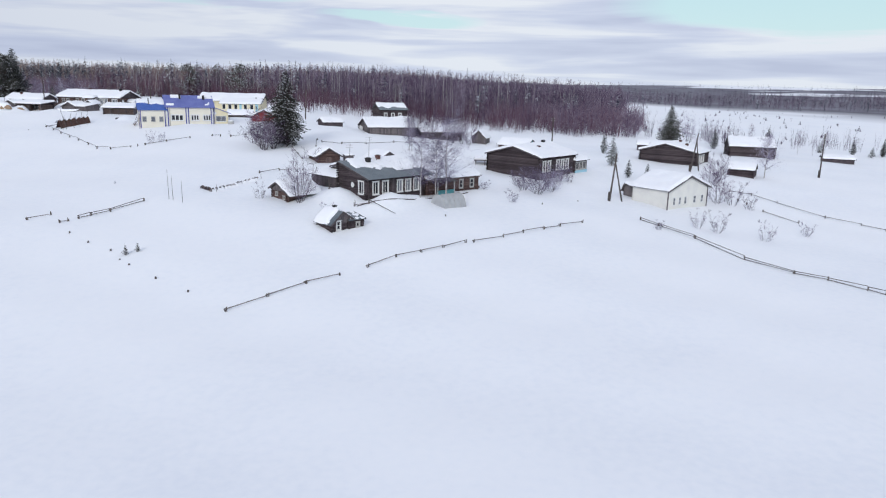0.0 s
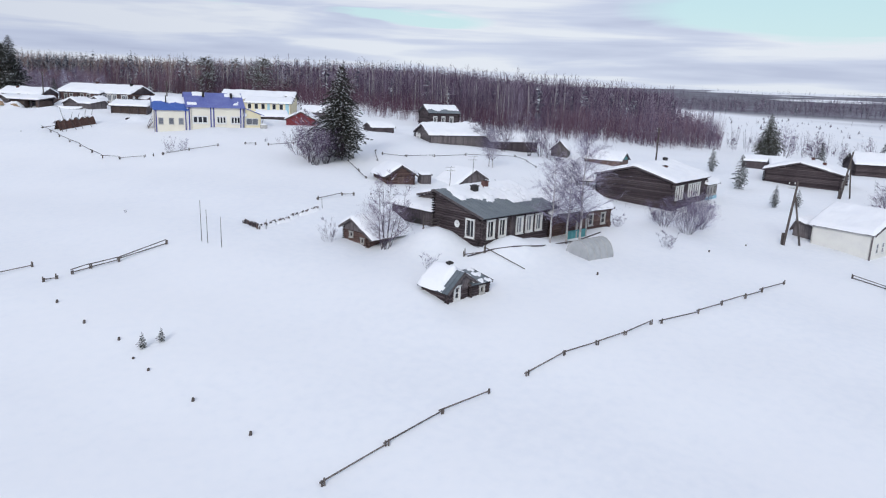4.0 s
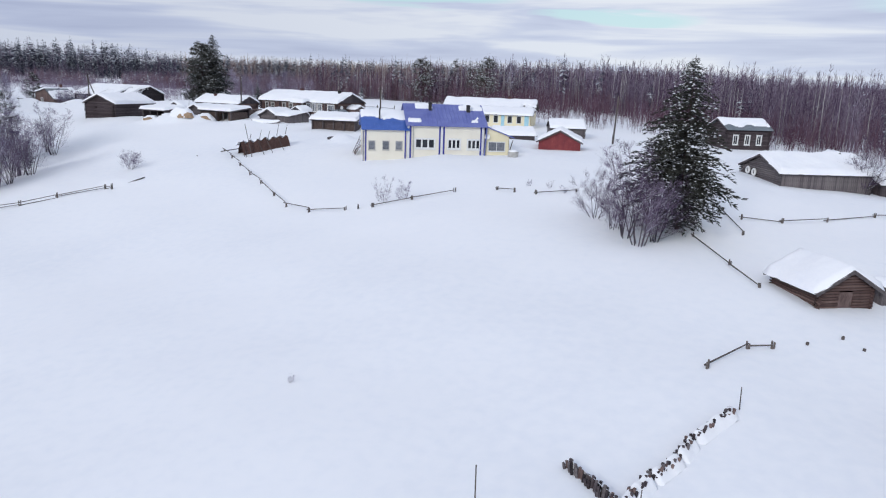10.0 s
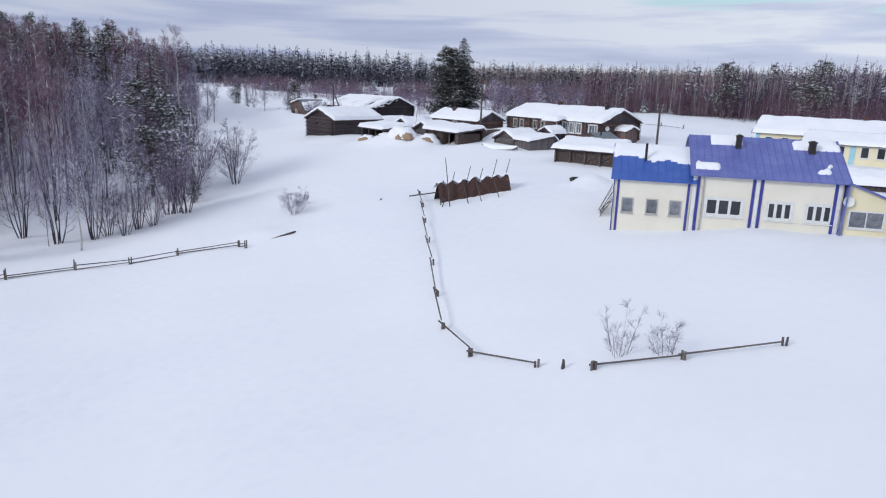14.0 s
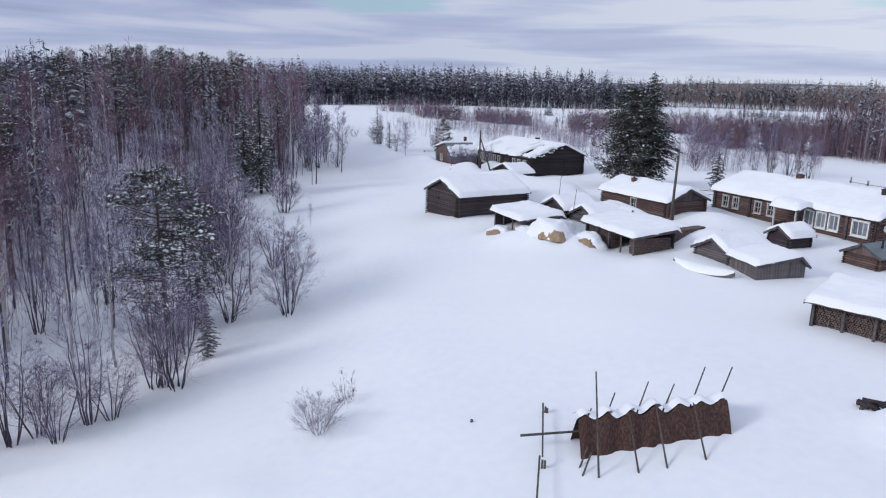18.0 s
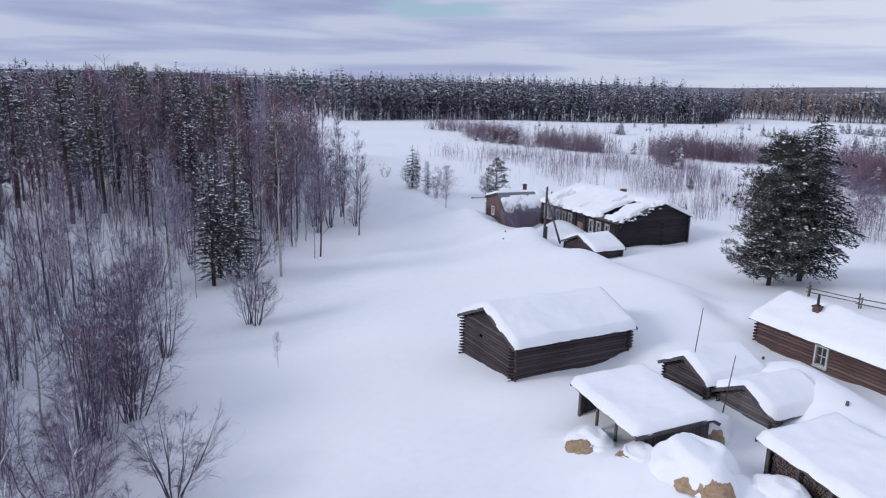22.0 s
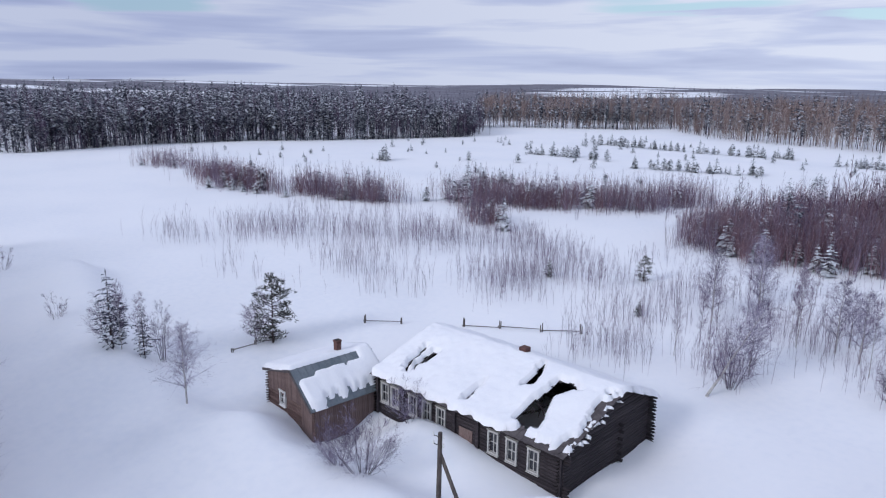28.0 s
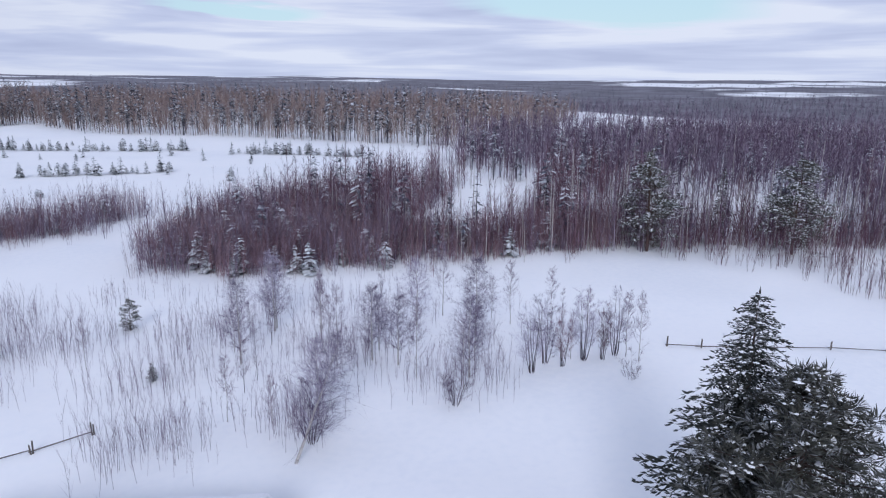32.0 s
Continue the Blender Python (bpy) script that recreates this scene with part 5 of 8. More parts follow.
def open_shed(name, label, a, deg, L, W, base, eave, back, posts=4, wood=True, th=0.42, back_mat=PLANK_DARK, seed=1, gap=None, end_stack=False):
    b = Building(name, label, "woodshed", a, deg, L, W, base, eave, back, 0.98, back - 0.05)
    for i in range(posts):
        x = 0.1 + (L - 0.2) * i / (posts - 1)
        part("post", Shape().tube([(x, 0.05, -0.2), (x, 0.05, b.h)], [0.09, 0.08], 7).done("post", LOG_GREY, True), b.root)
    part("beam", Shape().tube([(-0.3, 0.05, b.h - 0.08), (L + 0.3, 0.05, b.h - 0.08)], [0.1, 0.09], 7).done("beam", LOG_GREY, True), b.root)
    b.planks([2, 3] if end_stack else [2, 3, 1], back_mat, 0.2)
    if end_stack:
        stack("firewood_stack", "split firewood stacked in the open end of the shed", b.root_matrix @ Matrix.Translation((L - 0.75, 0.25, -0.1)) @ Matrix.Rotation(math.pi / 2, 4, "Z") @ Matrix.Translation((0, -0.6, 0)), W - 0.5, b.h - 0.1, 0.6, seed + 20)
    b.roof(ROOF_BOARD, 0.4, 0.35)
    b.snow(th)
    if wood:
        for lo, hi in cut(0.15, L - 0.15, [gap] if gap else []):
            stack("firewood_stack", "stacked split firewood under the open shed", b.root_matrix @ Matrix.Translation((lo, 0.3, 0.0)), hi - lo, b.h - 0.25, 0.9, seed)
    return b


open_shed("woodshed", "open woodshed packed with split firewood", (-79.5, 165.9), 8, 6.9, 4.0, 8.5, 10.45, 11.1, 5, seed=3)
open_shed("woodshed", "open log woodshed with stacked firewood and a dark bay", (-103.0, 171.4), -14.5, 7.3, 4.0, 8.6, 10.75, 11.2, 5, seed=4, gap=(3.8, 6.3), end_stack=True)
stack("firewood_stack", "long stack of split firewood beside the woodshed", Matrix.Translation((-95.6, 174.2, gz(-95.6, 174.5) - 0.4)) @ Matrix.Rotation(radians(88), 4, "Z"), 4.2, 1.4, 0.8, 7)
open_shed("open_shed", "open shed of poles under a thick slab of snow", (-112.2, 168.3), -13, 5.6, 4.0, 8.2, 10.5, 10.85, 4, False)
simple_shed("log_hut", "small dark log hut with a gabled roof", (-109.0, 174.8), 84, 4.0, 3.4, 8.9, 10.6, 11.5, LOG_DARK, th=0.42, d=0.2)
simple_shed("log_hut", "small log hut beside its twin in snow", (-105.0, 174.9), 84, 3.6, 3.6, 8.9, 10.3, 11.2, LOG_GREY, th=0.42, d=0.2)
simple_shed("log_barn", "small grey log barn with a gabled end in snow", (-89.6, 173.2), 81, 4.6, 3.5, 8.3, 10.25, 11.15, LOG_GREY, th=0.42, d=0.2, category="barn")
simple_shed("plank_lean_to", "lean-to of grey upright planks beside the log barn", (-89.5, 173.1), -24, 3.3, 4.0, 8.3, 10.3, 10.85, PLANK_GREY, "plank", 0.85, th=0.42)
simple_shed("log_shed", "small dark log shed with a snow cap", (-89.8, 182.3), 78, 2.6, 2.3, 8.9, 10.7, 11.35, LOG_DARK, th=0.4, d=0.2)
PB = simple_shed("bath_house", "small brown log bath house with a bare grey roof", (-82.8, 182.7), 82, 4.0, 2.9, 8.6, 10.35, 11.1, LOG_BROWN, th=0.0, roof=METAL_GREY, d=0.2, gable_planks=PLANK_BROWN)
part("stove_pipe", Shape().tube([(1.4, 0.8, PB.line(0.8)), (1.4, 0.8, PB.line(0.8) + 0.8)], [0.09, 0.08], 8).done("stove_pipe", SOOT_AND_SHADE), PB.root)
simple_shed("plank_shed", "small shed behind the brown house", (-86.0, 193.2), -12, 2.2, 2.6, 8.6, 11.0, 11.5, PLANK_BROWN, "plank", th=0.35)

# the ruined house: broken roof
R1 = Building("ruined_log_house", "abandoned black log house with a caved-in snowy roof", "house", (-160.2, 204.5), -7.5, 16.7, 10.3, 7.4, 11.2, 13.2, 0.6, 11.5)
rw = {0: [R1.window(0, s_, 1.75, 0.66, 1.35, 2, 2, GREY_PAINT, out=0.12, casing=0.12) for s_ in (0.9, 2.0, 3.9, 5.3, 6.7, 11.4, 12.9, 14.6)]}
R1.logs((0, 1, 2, 3), LOG_BLACK, 0.25, rw)
for s_ in (0.1, 2.9, 8.0, 10.1, 16.6):
    part("corner_post", Shape().box((s_ - 0.13, -0.2, 0), (s_ + 0.13, 0.05, R1.h - 0.1)).done("post", LOG_BLACK), R1.root)
part("doorway", Shape().box((8.4, -0.06, 0.4), (9.6, 0.06, 2.5)).done("doorway", PLANK_BROWN), R1.root, "brown boarded doorway")


# holes torn in the front slope: corners along the ridge and up the slope
TORN = [
    [(12.4, 0.5), (12.3, 1.9), (12.6, 4.0), (12.7, 5.1), (13.7, 5.3), (14.9, 4.7), (13.9, 4.1), (13.6, 3.2), (14.2, 1.6), (14.5, 0.5)],
    [(10.9, 3.1), (10.6, 6.1), (11.0, 6.1), (11.7, 3.8)],
    [(8.1, 0.2), (8.25, 3.5), (8.7, 0.5)],
    [(1.7, 0.9), (1.1, 3.7), (1.6, 3.7), (2.2, 1.0)],
    [(2.3, 0.6), (2.1, 3.6), (3.1, 3.5), (2.8, 0.8)]]


def torn_at(x, poly):
    """The stretches up the slope that lie in a hole at x."""
    ys = sorted(y0 + (y1 - y0) * (x - x0) / (x1 - x0) for (x0, y0), (x1, y1) in zip(poly, poly[1:] + poly[:1]) if (x0 > x) != (x1 > x))
    return list(zip(ys[::2], ys[1::2]))


def holed_roof(b, mat):
    """Roof boards laid up the slope, left out where the roof has caved in."""
    b.line, b.rx0, b.rx1, b.fy, b.by, b.thick = (lambda y: b.h + (b.rh - b.h) * y / b.ry if y <= b.ry else b.rh + (b.bh - b.rh) * (y - b.ry) / (b.W - b.ry)), -0.35, b.L + 0.35, -0.45, b.W + 0.4, 0.05
    n = int((b.rx1 - b.rx0) / 0.24)
    for i in range(n):
        x = b.rx0 + (i + 0.5) * (b.rx1 - b.rx0) / n
        for lo, hi in ((b.fy, b.ry), (b.ry, b.by)):
            for p, q in cut(lo, hi, [(y0 + b.rng.uniform(-0.25, 0.15), y1 + b.rng.uniform(-0.15, 0.3)) for poly in TORN for y0, y1 in torn_at(x, poly)]):
                z0, z1 = b.line(p) + 0.06, b.line(q) + 0.06
                j = 0.09 * b.rng.random()
                part("roof_board", Shape().slab([(x - 0.115, p - j, z0), (x + 0.115, p - j, z0), (x + 0.115, q, z1), (x - 0.115, q, z1)], 0.035).done("roof_board", mat), b.root)
    for i in range(9):
        x = 0.3 + i * (b.L - 0.6) / 8
        part("rafter", Shape().tube([(x, -0.2, b.line(0) - 0.1), (x, b.ry, b.rh - 0.05), ], [0.08, 0.07], 6).done("rafter", LOG_BLACK), b.root)


holed_roof(R1, ROOF_BOARD)


def ruin_mask(x, y, n1, n2):
    xx, yy = x + 0.16 * n2, y + 0.2 * n1
    if any(y0 - 0.06 < yy < y1 + 0.06 for poly in TORN for y0, y1 in torn_at(xx, poly)):
        return 0.0
    if x > 16.3 + 0.5 * n1 and n2 > -0.25 and y < 5.6 or 12.6 < x < 16.6 and y < 0.0 + 0.6 * n2 or 13.1 < x < 13.9 and y < 0.35 + 0.3 * n1:
        return 0.0
    return 1.0


R1.snow(0.40, ruin_mask, "thick broken snow on the caved-in roof of the ruin", step=0.14, ragged=0.5)
part("chimney", Shape().box((-0.3, -0.3, 0), (0.3, 0.3, 0.9)).done("chimney", BRICK), R1.root, "snow-topped brick chimney stub", (8.6, 6.6, R1.rh - 0.3))
for i in range(16):
    u_ = R1.rng.random()
    m_ = Shape().tube([(0, 0, 0), (0.9 + u_, 0.3 * u_, -0.5 - 0.3 * u_)], [0.06, 0.04], 5).done("fallen_beam", LOG_BLACK)
    part("fallen_beam", m_, R1.root, "", (11.0 + 0.14 * i, 5.0 - 0.3 * i * R1.rng.random(), R1.h + 1.5 - 0.07 * i), (0.0, 0.3 * u_, i * 0.7))
slope_snow = Shape()
for i in range(15):
    for j in range(15):
        x_, y_ = 13.9 + 2.3 * i / 14, 0.9 + 3.0 * j / 14
        slope_snow.v.append((x_ + 0.15 * noise.noise(Vector((i * 0.4, j * 0.4, 1))), y_ + 0.15 * noise.noise(Vector((i * 0.4, j * 0.4, 7))), R1.line(y_) + 0.22 - 0.7 * max(0, 1 - i / 5) ** 2 + 0.15 * noise.noise(Vector((i * 0.35, j * 0.35, 4)))))
for i in range(14):
    for j in range(14):
        k_ = i * 15 + j
        slope_snow.f.append((k_, k_ + 15, k_ + 16, k_ + 1))
fs_ = new("snow_slab", slope_snow.done("snow_slab", SNOW_ROOF, True))
fs_.matrix_basis = R1.root_matrix
tagged(fs_, "slab of snow sunk into the broken roof", "snow")
for i in range(11):
    y_ = 0.2 + 0.52 * i
    cl = Shape()
    for k_ in range(3):
        lump(cl, (R1.rng.uniform(-0.2, 0.2), R1.rng.uniform(-0.25, 0.25), R1.rng.uniform(-0.05, 0.1)), R1.rng.uniform(0.16, 0.34), R1.rng)
    c_ = new("snow_clump", cl.done("snow_clump", SNOW_ROOF, True))
    c_.matrix_basis = R1.root_matrix @ Matrix.Translation((R1.L + 0.2 + 0.12 * R1.rng.random(), y_, R1.line(y_) + R1.rng.uniform(-0.35, 0.1)))
    tagged(c_, "lump of snow caught on the broken gable edge", "snow", "snow lumps on the ruin")
for i in range(7):
    z_ = 0.4 + 0.5 * i
    part("log_end", log_mesh(LOG_BLACK), R1.root, "", (R1.L + 0.12, 6.3 + 0.05 * (i % 2), z_), (0.0, 0.0, 0.0), (0.5, 0.24, 0.24))
# the boarded cottage beside it
E1 = Building("boarded_cottage", "brown log and plank cottage half under snow", "cottage", (-161.4, 199.0), 80, 6.6, 6.0, 7.2, 10.0, 12.0, 0.4, 11.1)
ew = {3: [E1.window(3, 3.9, 1.7, 0.62, 0.95, 2, 2, WHITE_PAINT, out=0.12, casing=0.1)]}
E1.logs([3], LOG_BROWN, 0.22, ew, gable=False, z_to=E1.h - 0.3)
E1.logs([2], LOG_BROWN, 0.22, gable=False)
E1.planks([0], PLANK_BROWN, 0.17, z_from=-0.2)
E1.planks([3], PLANK_BROWN, 0.17, z_from=E1.h - 0.35, out=0.03)
E1.planks([3], PLANK_BROWN, 0.17, z_from=-0.3, out=0.03, span=(0, 1.3))
E1.planks([1], PLANK_BROWN, 0.17)
E1.core(SOOT_AND_SHADE, 0.2)
E1.roof(METAL_GREY, 0.35, 0.3, ribs=0.6)
E1.snow(0.36, lambda x, y, a, b: 0.0 if 1.75 + 0.3 * a < y < 2.5 and x < 5.6 or (y < 0.2 + 0.6 * b and x > 1) or (x < 0.4 + 0.8 * a and y < 2.5) else 1.0, step=0.2)
E1.chimney(4.4, 3.2, 0.42, 1.25, BRICK, label="red brick chimney")
simple_shed("log_shed", "small black log shed under snow before the ruin", (-139.0, 194.4), 84, 3.6, 5.6, 7.6, 9.65, 10.75, LOG_DARK, th=0.3, d=0.21, over=0.3)


# ---- trees ----
def sliver(s, a, b, side):
    n = len(s.v)
    s.v += [tuple(a - side), tuple(a + side), tuple(b)]
    s.f.append((n, n + 1, n + 2))


def twig_tree(seed, h, lean=0.06, limbs=26, start=0.25, spread=0.32, up=0.75, twigs=9, trunk_r=0.11, stems=1, droop=0.0, width=0.021, fan=(0.08, 0.4), subs=4):
    """A bare tree: curved stems, limbs that bend upward, and twigs that branch twice."""
    r = random.Random(seed)
    trunk, crown, white = Shape(), Shape(), Shape()
    feet = []

    def any_way(k):
        return Vector((r.uniform(-k, k), r.uniform(-k, k), r.uniform(-k, k)))

    for st in range(stems):
        a0 = 2 * math.pi * (st + 0.6 * r.random()) / stems
        off = 0.0 if stems == 1 else 0.1 + 0.22 * r.random()
        open_ = 0.0 if stems == 1 else r.uniform(*fan)
        hh = h * (1.0 if st == 0 else 0.55 + 0.45 * r.random())
        pts, p = [], Vector((off * math.cos(a0), off * math.sin(a0), -0.4))
        segs = 7
        for i in range(segs + 1):
            pts.append(p.copy())
            tilt = open_ * (1.25 - 0.5 * i / segs)
            way = Vector((math.cos(a0) * tilt + lean * r.uniform(-1, 1), math.sin(a0) * tilt + lean * r.uniform(-1, 1), 1))
            p = p + way * ((hh + 0.4) / segs)
        thin = 1 if stems == 1 else 1.7
        rad = [trunk_r * (1.05 - 0.98 * i / segs) / thin for i in range(segs + 1)]
        feet.append(len(trunk.v))
        trunk.tube(pts, rad, 5, False)
        for _ in range(max(4, limbs // stems)):
            t = start + (0.99 - start) * r.random() ** 0.8
            k = min(int(t * segs), segs - 1)
            q = pts[k].lerp(pts[k + 1], t * segs - k)
            a = r.random() * 2 * math.pi if stems == 1 or r.random() < 0.45 else a0 + r.uniform(-1.1, 1.1)
            ln = h * spread * (1.1 - t) ** 0.7 * (0.5 + 0.65 * r.random())
            way = Vector((math.cos(a), math.sin(a), up * (0.55 + 0.6 * r.random()))).normalized()
            mid = q + way * ln * 0.5
            end = mid + (way + Vector((0, 0, 0.4 - droop)) + any_way(0.15)).normalized() * ln * 0.5
            r0 = max(0.009, trunk_r * 0.33 * (1.1 - t) / thin ** 0.5)
            crown.tube([q, mid, end], [r0, r0 * 0.6, 0.004], 3, False)
            if r.random() < 0.45:
                flat = way.cross(Vector((0, 0, 1))).normalized() * (0.012 + 0.02 * r.random())
                lift = Vector((0, 0, r0 + 0.006))
                n = len(white.v)
                white.v += [tuple(p + lift) for p in (q.lerp(mid, 0.1) - flat, q.lerp(mid, 0.1) + flat, q.lerp(mid, 0.7) + flat * 1.2, q.lerp(mid, 0.7) - flat * 1.2, mid.lerp(end, 0.25))]
                white.f += [(n, n + 1, n + 2, n + 3), (n + 3, n + 2, n + 4)]
            for i in range(twigs):
                u = 0.2 + 0.8 * (i + r.random()) / twigs
                s = q.lerp(mid, u * 2) if u < 0.5 else mid.lerp(end, min(1.0, u * 2 - 1))
                d = (way * 0.8 + any_way(0.85) + Vector((0, 0, 0.35 - droop * 2.2))).normalized()
                l2 = max(0.3, ln * (0.28 + 0.42 * r.random()))
                e = s + d * l2
                side = d.cross(any_way(1.0)).normalized() * width * 0.5
                sliver(crown, s, e, side)
                for _ in range(subs):
                    s2 = s.lerp(e, 0.15 + 0.75 * r.random())
                    d2 = (d * 0.8 + any_way(0.8) + Vector((0, 0, 0.15 - droop * 1.8))).normalized() * l2 * (0.3 + 0.5 * r.random())
                    sliver(crown, s2, s2 + d2, side * 0.7)
    # the stems grow from one root below the snow
    trunk.f += [(a, a + 1, b + 1, b) for a, b in zip(feet, feet[1:])]
    return trunk, crown, white


def blade(s, at, way, ln, wd, r):
    side = way.cross(Vector((r.uniform(-1, 1), r.uniform(-1, 1), r.uniform(-1, 1)))).normalized() * wd * 0.5
    n = len(s.v)
    mid = at + way * ln * 0.45
    s.v += [tuple(at), tuple(mid - side), tuple(at + way * ln), tuple(mid + side)]
    s.f.append((n, n + 1, n + 2, n + 3))


def spruce(seed, h, width=0.24, levels=22, per=9, blades=16, snow=0.5, low=0.08, wd=0.09, fine=1.0, lumps=0.3, full=0.8, clump=1.0, rise=0.05, ragged=0.35):
    """A spruce: uneven tiers of drooping boughs set with needle sprays, gaps between them, and snow on them."""
    r = random.Random(seed)
    trunk, crown, white = Shape(), Shape(), Shape()
    trunk.tube([(0, 0, -0.4), (0.03, 0, h * 0.5), (0, 0.02, h)], [0.016 * h, 0.009 * h, 0.012], 6, False)
    side_fill = [0.75 + 0.5 * r.random() for _ in range(7)]
    for k in range(levels):
        t = low + (1 - low) * (k / levels) ** 0.9
        z = h * t
        reach = h * width * (1 - t) ** full * min(1.0, 0.42 + 2.4 * (t - low)) * (0.85 + 0.3 * r.random()) + 0.12
        for b in range(max(4, round(per * (1 - 0.55 * t)))):
            a = 2 * math.pi * (b + r.random()) / per * 1.15 + k * 2.4
            ln = reach * (1 - ragged + 1.5 * ragged * r.random() ** 1.3) * side_fill[int(a * 1.11) % 7]
            out = Vector((math.cos(a), math.sin(a), 0))
            base = Vector((0, 0, z + r.uniform(-0.5, 0.5) * h / levels))
            sag = r.uniform(0.2, 0.45)
            m = max(4, int(blades * fine * fine * (0.3 + 0.7 * ln / (h * width))))
            for i in range(m):
                u = 1 - (1 - (i + r.random()) / m) ** 1.25
                p = base + out * ln * u + Vector((0, 0, -sag * ln * u * u + 0.14 * ln * u))
                sd = out.cross(Vector((0, 0, 1))) * r.choice((-1, 1))
                way = (out * (0.5 + 0.5 * r.random()) + sd * r.random() * 0.9 + Vector((0, 0, r.uniform(-0.6, rise)))).normalized()
                blade(crown, p, way, (0.26 + 0.3 * ln * (1 - 0.5 * u)) * (0.6 + 0.6 * r.random()) / fine, wd * (1 + ln * 0.5) / fine, r)
                if u > 0.35 and r.random() < snow * lumps / fine:
                    lump(white, p + way * 0.12 + Vector((0, 0, 0.06)), (0.07 + 0.13 * r.random() * min(1.0, ln)) * clump, r)
    blade(crown, Vector((0, 0, h - 0.25)), Vector((0, 0, 1)), 0.5, 0.1, r)
    return trunk, crown, white


def pine(seed, h, clear=0.35, width=0.26, limbs=34, blades=46, snow=0.6, wd=0.08, tuft=0.42):
    """A Scots pine: bare lower trunk, crooked limbs that end in needle tufts, and snow on the tufts."""
    r = random.Random(seed)
    trunk, crown, white = Shape(), Shape(), Shape()
    pts = [Vector((0, 0, -0.4))]
    for i in range(6):
        pts.append(pts[-1] + Vector((r.uniform(-1, 1) * 0.025 * h / 3, r.uniform(-1, 1) * 0.025 * h / 3, (h * 0.96 + 0.4) / 6)))
    trunk.tube(pts, [0.017 * h * (1 - 0.14 * i) for i in range(7)], 6, False)
    for k in range(limbs):
        t = clear + (1 - clear) * ((k + r.random()) / limbs)
        j = min(int(t * 6), 5)
        q = pts[j].lerp(pts[j + 1], t * 6 - j)
        a = r.random() * 6.283
        shape = math.sin(math.pi * min(1.0, 0.28 + 0.72 * (t - clear) / (1 - clear))) ** 0.7
        ln = h * width * (0.25 + 0.8 * shape) * (0.55 + 0.55 * r.random())
        way = Vector((math.cos(a), math.sin(a), r.uniform(-0.15, 0.45)))
        end = q + way * ln
        trunk.tube([q, q.lerp(end, 0.55) + Vector((0, 0, -0.05 * ln)), end], [0.05 * h / 14 + 0.01, 0.03, 0.012], 3, False)
        for c in range(3 + int(ln * 1.6)):
            at = q.lerp(end, 0.4 + 0.65 * r.random()) + Vector((r.uniform(-1, 1), r.uniform(-1, 1), r.uniform(-0.35, 0.5))) * 0.22 * ln
            size = tuft * (0.7 + 0.6 * r.random())
            for _ in range(max(6, blades // 4)):
                d = Vector((r.gauss(0, 1), r.gauss(0, 1), abs(r.gauss(0, 0.8)) - 0.25)).normalized()
                blade(crown, at + d * size * 0.25, d, size * (0.6 + 0.5 * r.random()), wd, r)
            if r.random() < snow:
                for _ in range(4):
                    lump(white, at + Vector((r.gauss(0, 0.36) * size, r.gauss(0, 0.36) * size, size * r.uniform(0.1, 0.42))), size * (0.14 + 0.26 * r.random() ** 2), r)
    return trunk, crown, white


TREES = {}


def tree(kind, x, y, turn=0.0, size=1.0, label="", name="", group="", sink=0.0):
    """Stands a copy of a tree of that kind at x, y."""
    m = Matrix.Translation((x, y, gz(x, y) - sink)) @ Matrix.Rotation(turn, 4, "Z")
    first, nm, lb = TREES[kind]
    if first is None:
        return None
    if not first.get("used"):
        first["used"] = 1
        ob = first
        ob.matrix_basis = m
    else:
        ob = copy_thing(first, m)
    ob.scale = (size, size, size)
    if label:
        ob["label"] = label
    if group:
        ob["group"] = group
    return ob


def tree_kind(kind, name, label, shapes, mats, names=("trunk", "crown", "snow")):
    e = tagged(new(name), label, "tree" if "bush" not in name else "bush")
    for s, mt, nm in zip(shapes, mats, names):
        if s.f:
            ob = part(nm, s.done(kind + "_" + nm, mt, nm == "trunk"), e)
            if nm == "snow":
                ob["kind"] = "stuff"
    TREES[kind] = (e, name, label)
    return e


